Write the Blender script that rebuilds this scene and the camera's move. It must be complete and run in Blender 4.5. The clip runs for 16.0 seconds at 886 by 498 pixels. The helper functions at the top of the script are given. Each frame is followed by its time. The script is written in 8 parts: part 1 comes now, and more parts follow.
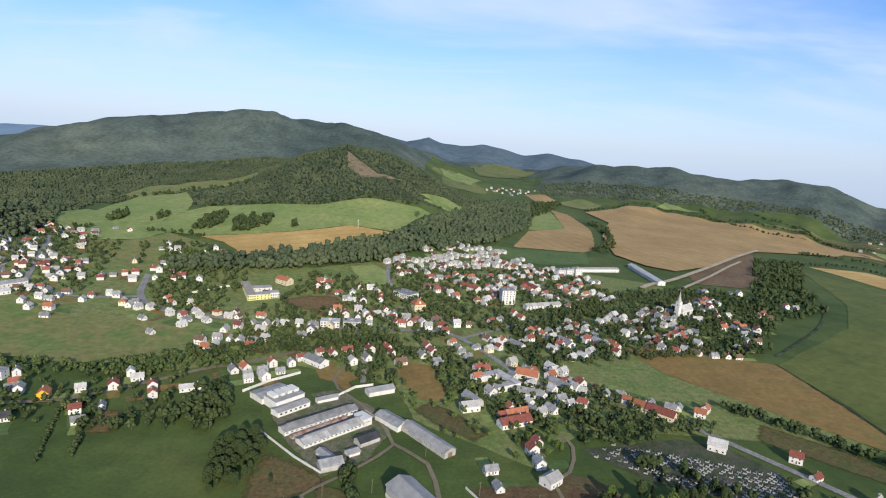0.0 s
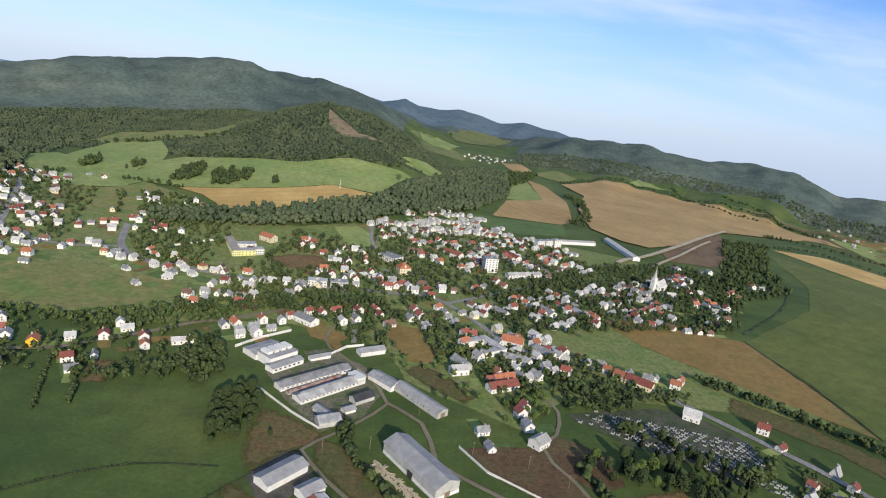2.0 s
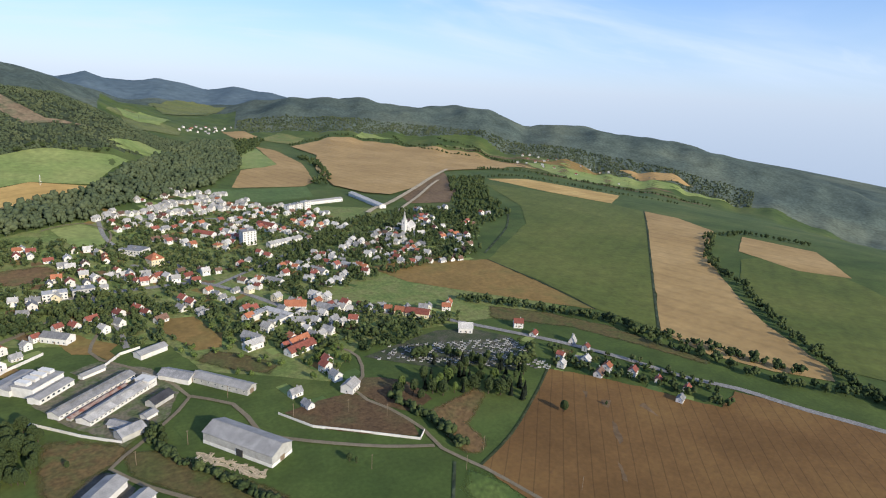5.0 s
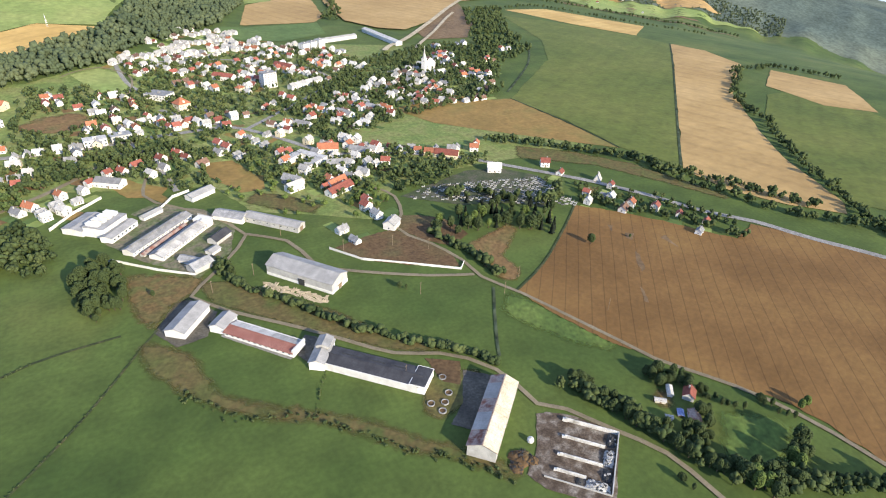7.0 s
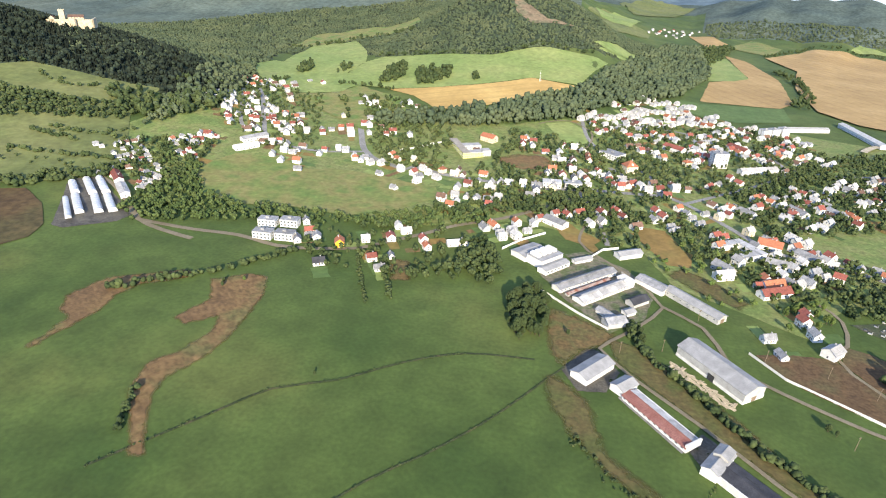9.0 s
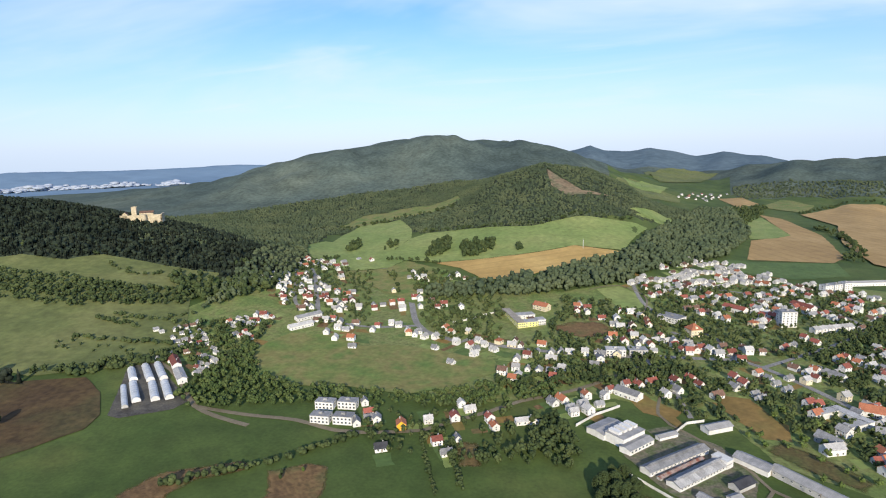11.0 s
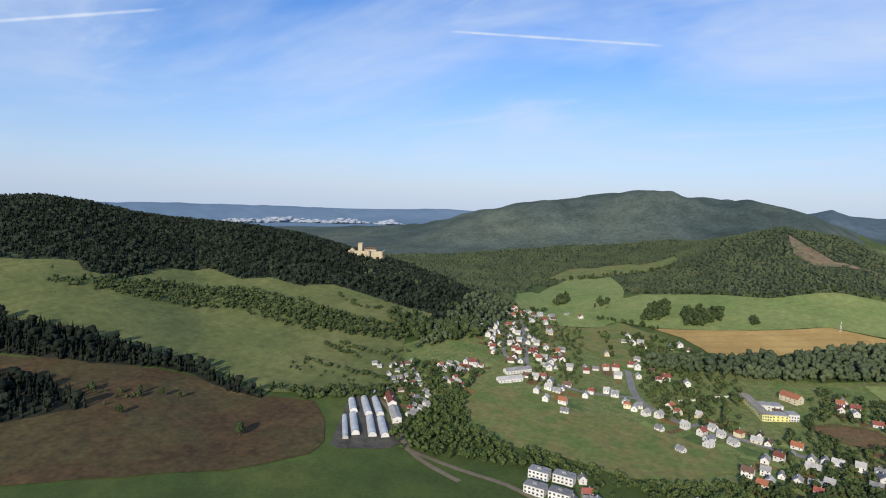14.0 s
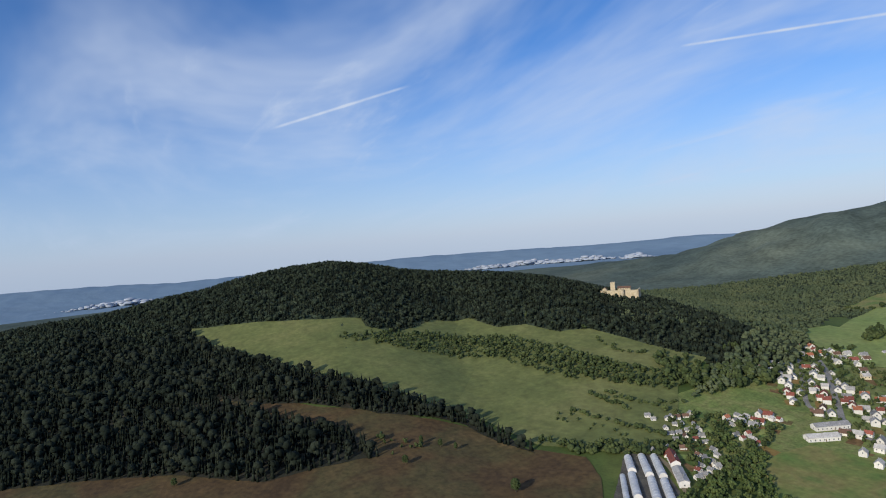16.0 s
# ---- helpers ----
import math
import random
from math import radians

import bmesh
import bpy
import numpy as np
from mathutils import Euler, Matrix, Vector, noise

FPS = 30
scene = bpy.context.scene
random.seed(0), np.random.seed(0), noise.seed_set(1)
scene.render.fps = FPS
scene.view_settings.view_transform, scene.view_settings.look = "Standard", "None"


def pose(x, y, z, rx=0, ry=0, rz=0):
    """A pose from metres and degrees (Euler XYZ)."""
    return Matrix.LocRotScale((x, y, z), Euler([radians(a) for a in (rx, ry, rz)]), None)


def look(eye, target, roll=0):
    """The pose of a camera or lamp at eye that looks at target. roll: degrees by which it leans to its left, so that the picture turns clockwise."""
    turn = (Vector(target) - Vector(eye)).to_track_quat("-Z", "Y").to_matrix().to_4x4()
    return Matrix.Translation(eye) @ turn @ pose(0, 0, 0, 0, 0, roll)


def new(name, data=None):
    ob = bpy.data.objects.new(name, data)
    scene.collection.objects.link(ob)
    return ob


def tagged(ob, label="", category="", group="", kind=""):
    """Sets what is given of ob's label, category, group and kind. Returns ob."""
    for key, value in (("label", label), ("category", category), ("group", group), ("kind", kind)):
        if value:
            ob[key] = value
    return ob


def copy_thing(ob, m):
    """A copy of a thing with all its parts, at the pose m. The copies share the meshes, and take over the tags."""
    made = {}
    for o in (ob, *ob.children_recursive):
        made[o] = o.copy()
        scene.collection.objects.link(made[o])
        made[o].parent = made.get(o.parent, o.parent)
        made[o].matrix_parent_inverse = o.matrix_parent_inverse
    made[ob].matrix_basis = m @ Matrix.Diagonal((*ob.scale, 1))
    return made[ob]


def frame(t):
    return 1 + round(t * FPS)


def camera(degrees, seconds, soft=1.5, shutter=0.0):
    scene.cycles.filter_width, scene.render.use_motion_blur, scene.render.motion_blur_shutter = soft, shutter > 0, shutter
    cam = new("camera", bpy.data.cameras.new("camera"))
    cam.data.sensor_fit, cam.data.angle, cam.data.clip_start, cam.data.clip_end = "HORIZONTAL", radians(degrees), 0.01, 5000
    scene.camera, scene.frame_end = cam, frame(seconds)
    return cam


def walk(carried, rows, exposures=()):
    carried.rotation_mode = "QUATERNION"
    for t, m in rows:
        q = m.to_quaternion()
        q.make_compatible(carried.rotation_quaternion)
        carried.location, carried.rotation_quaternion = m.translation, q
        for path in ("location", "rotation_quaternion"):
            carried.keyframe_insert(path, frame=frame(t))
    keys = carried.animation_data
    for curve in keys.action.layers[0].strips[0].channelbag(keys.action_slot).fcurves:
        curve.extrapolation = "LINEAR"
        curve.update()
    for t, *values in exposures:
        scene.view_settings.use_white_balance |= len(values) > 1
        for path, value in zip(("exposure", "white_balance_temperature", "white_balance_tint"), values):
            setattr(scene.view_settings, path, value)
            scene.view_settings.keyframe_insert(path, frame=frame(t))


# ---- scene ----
from mathutils.geometry import delaunay_2d_cdt

cam = camera(74.0, 16.0, soft=1.1)
# seconds, eye, yaw to the left, pitch up, roll
PATH = (
    (0.0, 7.6, 2.1, 201.2, 2.18, -10.95, 4.13),
    (0.5, 1.5, 0.5, 201.5, 1.57, -11.46, 2.40),
    (1.0, -4.5, -1.0, 201.7, 0.62, -13.38, 6.35),
    (1.5, -10.2, -2.5, 201.8, 0.51, -14.08, 7.85),
    (2.0, -15.4, -4.1, 201.8, -1.46, -14.07, 7.94),
    (2.5, -20.2, -5.9, 201.7, -6.83, -13.48, 8.13),
    (3.0, -25.0, -8.0, 201.8, -10.44, -13.02, 8.33),
    (3.5, -29.9, -10.5, 201.9, -12.44, -13.60, 8.26),
    (4.0, -35.0, -13.5, 202.2, -13.86, -13.87, 7.49),
    (4.5, -40.3, -16.8, 202.4, -22.37, -13.51, 5.62),
    (4.7, -42.5, -18.1, 202.5, -26.00, -13.75, 4.13),
    (6.8, -67.2, -27.0, 208.4, -29.72, -30.90, 3.35),
    (7.0, -70.9, -27.0, 209.0, -27.53, -30.88, 2.39),
    (7.5, -80.5, -27.0, 210.6, -16.62, -29.17, 1.01),
    (8.0, -89.5, -26.7, 212.2, -12.93, -29.53, 2.66),
    (8.5, -97.3, -25.9, 213.4, -1.80, -30.81, 1.69),
    (9.0, -104.0, -24.9, 214.4, 12.57, -26.46, 2.64),
    (9.5, -110.0, -23.6, 215.0, 20.34, -22.92, 1.21),
    (10.0, -115.9, -22.1, 215.4, 21.70, -15.62, -1.98),
    (10.2, -118.3, -21.4, 215.5, 19.79, -13.49, -2.14),
    (12.3, -144.2, -8.6, 212.6, 15.34, -9.23, -0.84),
    (12.5, -147.1, -8.0, 212.7, 15.77, -9.20, -1.44),
    (13.0, -154.5, -6.5, 213.2, 19.20, -8.58, -1.68),
    (13.5, -161.9, -5.4, 214.0, 28.21, -7.15, 0.07),
    (14.0, -169.0, -4.5, 215.2, 35.18, -5.58, 1.76),
    (14.5, -175.5, -3.8, 216.9, 42.91, -3.71, 1.46),
    (15.0, -181.1, -3.1, 218.8, 48.31, -2.83, -0.50),
    (15.5, -185.8, -2.5, 220.9, 54.05, -1.74, -2.70),
    (16.0, -190.1, -1.7, 223.0, 58.38, -1.25, -4.80),
)


def flown(x, y, z, yaw, pitch, roll):
    a, p = radians(yaw), radians(pitch)
    eye = Vector((x, y, z))
    return look(eye, eye + Vector((-math.sin(a) * math.cos(p), math.cos(a) * math.cos(p), math.sin(p))), roll)


walk(cam, [(t, flown(*row)) for t, *row in PATH], exposures=((0.0, 0.02, 6250, 10), (4.5, 0.04, 6300, 10), (7.0, 0.84, 6550, 10), (9.0, 0.95, 6480, 10), (10.0, 0.52, 6330, 10), (12.5, 0.00, 6280, 10), (16.0, -0.36, 6230, 10)))

# ---- sky and sun ----
SUN_TURN, SUN_UP = 163.0, 22.0  # bearing to the right of +y, height
world = bpy.data.worlds.new("sky")
scene.world = world
world.use_nodes = True
wn, wl = world.node_tree.nodes, world.node_tree.links
wn.clear()
sky = wn.new("ShaderNodeTexSky")
sky.sky_type, sky.sun_disc = "NISHITA", False
sky.sun_elevation, sky.sun_rotation = radians(SUN_UP), radians(SUN_TURN)
sky.altitude, sky.air_density, sky.dust_density, sky.ozone_density = 600, 1.0, 0.3, 3.5
coord = wn.new("ShaderNodeTexCoord")
split = wn.new("ShaderNodeSeparateXYZ")
wl.new(coord.outputs["Generated"], split.inputs[0])
rise = wn.new("ShaderNodeMath")
rise.operation = "ADD"
wl.new(split.outputs["Z"], rise.inputs[0])
rise.inputs[1].default_value = 0.16
clamp_rise = wn.new("ShaderNodeMath")
clamp_rise.operation = "MAXIMUM"
wl.new(rise.outputs[0], clamp_rise.inputs[0])
clamp_rise.inputs[1].default_value = 0.1
flat = wn.new("ShaderNodeVectorMath")
flat.operation = "DIVIDE"
wl.new(coord.outputs["Generated"], flat.inputs[0])
wl.new(clamp_rise.outputs[0], flat.inputs[1])


def veil(scale, stretch, turn, low, high, detail, seed):
    """A layer of thin high cloud, laid on a plane overhead."""
    place = wn.new("ShaderNodeMapping")
    place.inputs["Scale"].default_value = (scale, scale * stretch, 0.0)
    place.inputs["Rotation"].default_value = (0, 0, radians(turn))
    place.inputs["Location"].default_value = (seed, seed * 0.7, 0)
    wl.new(flat.outputs[0], place.inputs[0])
    cloud = wn.new("ShaderNodeTexNoise")
    cloud.inputs["Scale"].default_value = 1.0
    cloud.inputs["Detail"].default_value = detail
    cloud.inputs["Roughness"].default_value = 0.55
    cloud.inputs["Distortion"].default_value = 0.6
    wl.new(place.outputs[0], cloud.inputs["Vector"])
    span = wn.new("ShaderNodeMapRange")
    span.interpolation_type = "SMOOTHSTEP"
    span.inputs["From Min"].default_value, span.inputs["From Max"].default_value = low, high
    wl.new(cloud.outputs["Fac"], span.inputs["Value"])
    return span.outputs[0]


def world_math(op, a, b):
    n = wn.new("ShaderNodeMath")
    n.operation = op
    n.use_clamp = True
    for k, v in enumerate((a, b)):
        if isinstance(v, (int, float)):
            n.inputs[k].default_value = v
        else:
            wl.new(v, n.inputs[k])
    return n.outputs[0]


cover = world_math("MULTIPLY", veil(0.42, 1.9, 62, 0.38, 0.78, 5, 3.1), 0.82)
cover = world_math("ADD", cover, world_math("MULTIPLY", veil(0.7, 4.0, 66, 0.56, 0.80, 5, 8.4), 0.4))
thin_low = wn.new("ShaderNodeMapRange")
thin_low.interpolation_type = "SMOOTHSTEP"
thin_low.inputs["From Min"].default_value, thin_low.inputs["From Max"].default_value = 0.0, 0.07
wl.new(split.outputs["Z"], thin_low.inputs["Value"])
cover = world_math("MULTIPLY", cover, thin_low.outputs[0])
low_haze = wn.new("ShaderNodeMapRange")
low_haze.interpolation_type = "SMOOTHSTEP"
low_haze.inputs["From Min"].default_value, low_haze.inputs["From Max"].default_value = 0.30, -0.02
wl.new(split.outputs["Z"], low_haze.inputs["Value"])
haze = world_math("MULTIPLY", low_haze.outputs[0], 0.72)


def contrail(across, middle, reach, width):
    """A thin broken vapour trail along a great circle of the sky."""
    def toward(v):
        d = wn.new("ShaderNodeVectorMath")
        d.operation = "DOT_PRODUCT"
        wl.new(coord.outputs["Generated"], d.inputs[0])
        d.inputs[1].default_value = v
        return d.outputs["Value"]
    off = wn.new("ShaderNodeMath")
    off.operation = "ABSOLUTE"
    wl.new(toward(across), off.inputs[0])
    band, ends = wn.new("ShaderNodeMapRange"), wn.new("ShaderNodeMapRange")
    for node, value, lo, hi in ((band, off.outputs[0], width, 0.0), (ends, toward(middle), reach, reach + 0.004)):
        node.interpolation_type = "SMOOTHSTEP"
        node.inputs["From Min"].default_value, node.inputs["From Max"].default_value = lo, hi
        wl.new(value, node.inputs["Value"])
    torn = wn.new("ShaderNodeTexNoise")
    torn.inputs["Scale"].default_value, torn.inputs["Detail"].default_value = 38.0, 4
    wl.new(coord.outputs["Generated"], torn.inputs["Vector"])
    return world_math("MULTIPLY", world_math("MULTIPLY", band.outputs[0], ends.outputs[0]), world_math("MULTIPLY", torn.outputs["Fac"], 1.1))


for trail in (((-0.1042, 0.3095, -0.9452), (-0.8972, 0.3808, 0.2236), 0.9925, 0.0035), ((-0.1731, 0.1867, -0.9585), (-0.4155, 0.8752, 0.2440), 0.9847, 0.003)):
    cover = world_math("ADD", cover, contrail(*trail))
richer = wn.new("ShaderNodeHueSaturation")
richer.inputs["Saturation"].default_value, richer.inputs["Value"].default_value = 1.2, 1.25
wl.new(sky.outputs[0], richer.inputs["Color"])
tint = wn.new("ShaderNodeMix")
tint.data_type, tint.blend_type = "RGBA", "MULTIPLY"
tint.inputs["Factor"].default_value = 1.0
wl.new(richer.outputs[0], tint.inputs["A"])
tint.inputs["B"].default_value = (1.0, 1.0, 1.2, 1)


def over(fac, under, colour):
    """One layer of the sky over another."""
    x = wn.new("ShaderNodeMix")
    x.data_type = "RGBA"
    wl.new(fac, x.inputs["Factor"])
    wl.new(under, x.inputs["A"])
    x.inputs["B"].default_value = (*colour, 1)
    return x.outputs["Result"]


hazy = over(haze, tint.outputs["Result"], (4.8, 6.05, 8.2))
clouded = over(cover, hazy, (6.7, 7.6, 9.2))
back = wn.new("ShaderNodeBackground")
back.inputs["Strength"].default_value = 0.11
wl.new(clouded, back.inputs["Color"])
wout = wn.new("ShaderNodeOutputWorld")
wl.new(back.outputs[0], wout.inputs["Surface"])

sun_data = bpy.data.lights.new("sun", "SUN")
sun_data.energy, sun_data.angle, sun_data.color = 5.0, radians(0.5), (1.0, 0.885, 0.69)
sun = new("sun", sun_data)
_b, _e = radians(SUN_TURN), radians(SUN_UP)
sun.matrix_world = look((0, 0, 400), Vector((0, 0, 400)) - Vector((math.sin(_b) * math.cos(_e), math.cos(_b) * math.cos(_e), math.sin(_e))))

# ---- materials ----
def shade(name, colors, big=40.0, fine=2.5, rough=0.9, bump=0.3, metal=0.0, stripe=None, per="none", vary=0.25, spec=0.3, grain=0.35, thin=0.3, mid=0.0, fade=False):
    """Colours from patches of a large and a fine noise; stripe: (turn, wavelength in metres, strength); per: varied by object or by island; fade: thins out in tufts towards its edge."""
    m = bpy.data.materials.new(name)
    m.use_nodes = True
    n, l = m.node_tree.nodes, m.node_tree.links
    b = n["Principled BSDF"]
    b.inputs["Roughness"].default_value, b.inputs["Metallic"].default_value = rough, metal
    b.inputs["Specular IOR Level"].default_value = spec
    tc = n.new("ShaderNodeTexCoord")

    def noise_of(size, detail, where=None):
        t = n.new("ShaderNodeTexNoise")
        t.inputs["Scale"].default_value, t.inputs["Detail"].default_value = 1.0 / size, detail
        l.new(where or tc.outputs["Object"], t.inputs["Vector"])
        return t.outputs["Fac"]

    def blend(kind, fac, a, c):
        x = n.new("ShaderNodeMix")
        x.data_type, x.blend_type = "RGBA", kind
        for key, v in (("Factor", fac), ("A", a), ("B", c)):
            if isinstance(v, (int, float)):
                x.inputs[key].default_value = v
            elif isinstance(v, tuple):
                x.inputs[key].default_value = (*v, 1)
            else:
                l.new(v, x.inputs[key])
        return x.outputs["Result"]

    ramp = n.new("ShaderNodeValToRGB")
    ramp.color_ramp.elements[0].position, ramp.color_ramp.elements[1].position = 0.34, 0.66
    ramp.color_ramp.elements[0].color, ramp.color_ramp.elements[1].color = (*colors[0], 1), (*colors[-1], 1)
    for k, c in enumerate(colors[1:-1]):
        ramp.color_ramp.elements.new(0.34 + 0.32 * (k + 1) / (len(colors) - 1)).color = (*c, 1)
    l.new(noise_of(big, 5), ramp.inputs[0])
    col = ramp.outputs[0]
    fine_fac = noise_of(fine, 4)
    gr = n.new("ShaderNodeMapRange")
    gr.inputs["From Min"].default_value, gr.inputs["From Max"].default_value = 0.25, 0.75
    gr.inputs["To Min"].default_value, gr.inputs["To Max"].default_value = 1 - grain, 1 + grain
    l.new(fine_fac, gr.inputs["Value"])
    col = blend("MULTIPLY", 1.0, col, gr.outputs[0])
    if mid:
        mr = n.new("ShaderNodeMapRange")
        mr.inputs["From Min"].default_value, mr.inputs["From Max"].default_value = 0.3, 0.7
        mr.inputs["To Min"].default_value, mr.inputs["To Max"].default_value = 1 - mid, 1 + mid
        l.new(noise_of(big * 0.17, 6), mr.inputs["Value"])
        col = blend("MULTIPLY", 1.0, col, mr.outputs[0])
    if stripe:
        turn, length, power = stripe
        mp = n.new("ShaderNodeMapping")
        mp.inputs["Rotation"].default_value = (0, 0, radians(turn))
        l.new(tc.outputs["Object"], mp.inputs[0])
        w = n.new("ShaderNodeTexWave")
        w.inputs["Scale"].default_value = 0.314 / length
        w.inputs["Distortion"].default_value, w.inputs["Detail"].default_value = 1.2, 2
        w.inputs["Detail Scale"].default_value = 0.3
        l.new(mp.outputs[0], w.inputs["Vector"])
        sr = n.new("ShaderNodeMapRange")
        sr.inputs["From Min"].default_value, sr.inputs["From Max"].default_value = 0.0, thin
        sr.inputs["To Min"].default_value, sr.inputs["To Max"].default_value = 1 - power, 1
        l.new(w.outputs["Fac"], sr.inputs["Value"])
        col = blend("MULTIPLY", 1.0, col, sr.outputs[0])
    if per != "none":
        if per == "object":
            src = n.new("ShaderNodeObjectInfo").outputs["Random"]
        else:
            src = n.new("ShaderNodeNewGeometry").outputs["Random Per Island"]
        pr = n.new("ShaderNodeMapRange")
        pr.inputs["To Min"].default_value, pr.inputs["To Max"].default_value = 1 - vary, 1 + vary
        l.new(src, pr.inputs["Value"])
        col = blend("MULTIPLY", 1.0, col, pr.outputs[0])
    l.new(col, b.inputs["Base Color"])
    if fade:
        rim = n.new("ShaderNodeAttribute")
        rim.attribute_name = "edge"
        tuft = n.new("ShaderNodeMath")
        tuft.operation = "ADD"
        l.new(rim.outputs["Fac"], tuft.inputs[0])
        l.new(noise_of(5.0, 7), tuft.inputs[1])
        cut = n.new("ShaderNodeMapRange")
        cut.inputs["From Min"].default_value, cut.inputs["From Max"].default_value = 0.55, 1.25
        l.new(tuft.outputs[0], cut.inputs["Value"])
        l.new(cut.outputs[0], b.inputs["Alpha"])
    if bump:
        bp = n.new("ShaderNodeBump")
        bp.inputs["Strength"].default_value, bp.inputs["Distance"].default_value = bump, fine * 0.25
        l.new(fine_fac, bp.inputs["Height"])
        l.new(bp.outputs[0], b.inputs["Normal"])
    return m


GRASS = shade("meadow_grass", ((0.041, 0.071, 0.014), (0.057, 0.088, 0.018), (0.070, 0.101, 0.022), (0.093, 0.114, 0.027)), 120, 2.6, 0.95, 0.15, grain=0.18, mid=0.18)
GRASS_LUSH = shade("lush_grass", ((0.066, 0.112, 0.030), (0.084, 0.132, 0.036), (0.100, 0.146, 0.042)), 90, 5, 0.95, 0.3, grain=0.2, mid=0.15)
GRASS_PALE = shade("pale_pasture", ((0.163, 0.219, 0.060), (0.198, 0.247, 0.072), (0.233, 0.264, 0.084)), 80, 6, 0.95, 0.3, grain=0.2, mid=0.14)
GRASS_DRY = shade("dry_meadow", ((0.117, 0.169, 0.041), (0.202, 0.183, 0.062), (0.155, 0.179, 0.049), (0.111, 0.169, 0.039)), 45, 4, 0.95, 0.2, grain=0.18, mid=0.15)
HILL_GRASS = shade("hill_pasture", ((0.104, 0.124, 0.038), (0.128, 0.145, 0.045), (0.152, 0.160, 0.054)), 80, 6, 0.95, 0.25, grain=0.2, mid=0.18)
CROP_GREEN = shade("green_crop", ((0.079, 0.103, 0.020), (0.099, 0.120, 0.024), (0.116, 0.131, 0.029)), 120, 6, 0.95, 0.3, stripe=(52, 24, 0.06), grain=0.18, mid=0.15)
STUBBLE = shade("stubble", ((0.130, 0.069, 0.021), (0.161, 0.087, 0.028), (0.193, 0.110, 0.035)), 70, 3, 0.95, 0.3, stripe=(37.5, 8, 0.3), grain=0.14, thin=0.03, mid=0.08)
STUBBLE_FAR = shade("ripe_barley", ((0.310, 0.202, 0.080), (0.359, 0.238, 0.095), (0.407, 0.276, 0.118)), 160, 8, 0.95, 0.2, stripe=(-20, 26, 0.10), grain=0.12, mid=0.1)
RIPE = shade("golden_wheat", ((0.40, 0.262, 0.085), (0.47, 0.312, 0.105), (0.52, 0.36, 0.13)), 90, 6, 0.95, 0.2, stripe=(60, 24, 0.1), grain=0.1, mid=0.08)
SOIL = shade("brown_soil", ((0.080, 0.050, 0.025), (0.108, 0.066, 0.031), (0.098, 0.080, 0.034)), 26, 2, 0.97, 0.4, mid=0.2)
SOIL_RED = shade("reddish_soil", ((0.140, 0.085, 0.038), (0.167, 0.104, 0.043), (0.104, 0.101, 0.034)), 26, 2.2, 0.97, 0.4, mid=0.25, fade=True)
PLOUGH = shade("dark_ploughland", ((0.135, 0.088, 0.046), (0.165, 0.108, 0.056), (0.19, 0.128, 0.066)), 90, 6, 0.97, 0.4, stripe=(70, 12, 0.12))
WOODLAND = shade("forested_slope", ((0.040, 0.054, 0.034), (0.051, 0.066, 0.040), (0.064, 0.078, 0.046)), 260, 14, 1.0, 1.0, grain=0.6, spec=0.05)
# distance haze put into these two slope colours: paler and bluer farther off
HAZED_WOODS = shade("hazed_forest_slope", ((0.067, 0.090, 0.081), (0.088, 0.113, 0.096), (0.125, 0.146, 0.112)), 420, 11, 1.0, 0.5, grain=0.3, spec=0.03, mid=0.2)
HAZED_BACK_WOODS = shade("hazed_blue_green_slope", ((0.101, 0.142, 0.169), (0.123, 0.166, 0.191)), 500, 40, 1.0, 0.7, grain=0.2, spec=0.0)
CLEARING = shade("grassy_clearing", ((0.150, 0.112, 0.070), (0.180, 0.135, 0.085), (0.105, 0.108, 0.060)), 40, 6, 1.0, 0.3, mid=0.2)
OCHRE = shade("ochre_meadow", ((0.190, 0.126, 0.037), (0.230, 0.147, 0.045), (0.162, 0.136, 0.038)), 60, 4, 0.95, 0.2, grain=0.2, mid=0.12)
# the farthest range carries its haze blue in the base colour
HAZE_BLUE_HILLS = shade("haze_blue_hills", ((0.16, 0.235, 0.32), (0.185, 0.265, 0.35)), 700, 90, 1.0, 0.3, grain=0.08, spec=0.0)
YARD = shade("worn_yard", ((0.088, 0.110, 0.043), (0.156, 0.134, 0.094), (0.090, 0.114, 0.043), (0.200, 0.174, 0.138)), 16, 1.5, 0.95, 0.3, mid=0.2)
CHURCHYARD = shade("worn_churchyard", ((0.036, 0.054, 0.022), (0.060, 0.070, 0.034), (0.088, 0.084, 0.060)), 9, 1.2, 0.95, 0.3)
ASPHALT = shade("grey_asphalt", ((0.193, 0.185, 0.168), (0.260, 0.248, 0.227)), 18, 1.2, 0.9, 0.2, mid=0.15)
TRACK = shade("gravel_track", ((0.164, 0.135, 0.086), (0.209, 0.176, 0.116)), 30, 1.0, 0.95, 0.08, grain=0.2, mid=0.1)
PALE_TRACK = shade("dry_pale_track", ((0.36, 0.30, 0.20), (0.46, 0.39, 0.27)), 20, 2.0, 0.95, 0.08, mid=0.2)
# dark yard colour, which also paints the hay barn's shadow
DARK_YARD = shade("dark_yard_and_shadow", ((0.055, 0.049, 0.040), (0.084, 0.076, 0.060), (0.11, 0.098, 0.075)), 10, 1.2, 0.75, 0.2, mid=0.2)
MUD = shade("trodden_mud", ((0.060, 0.042, 0.028), (0.10, 0.075, 0.055), (0.20, 0.175, 0.145)), 5, 0.7, 0.9, 0.4, mid=0.3)
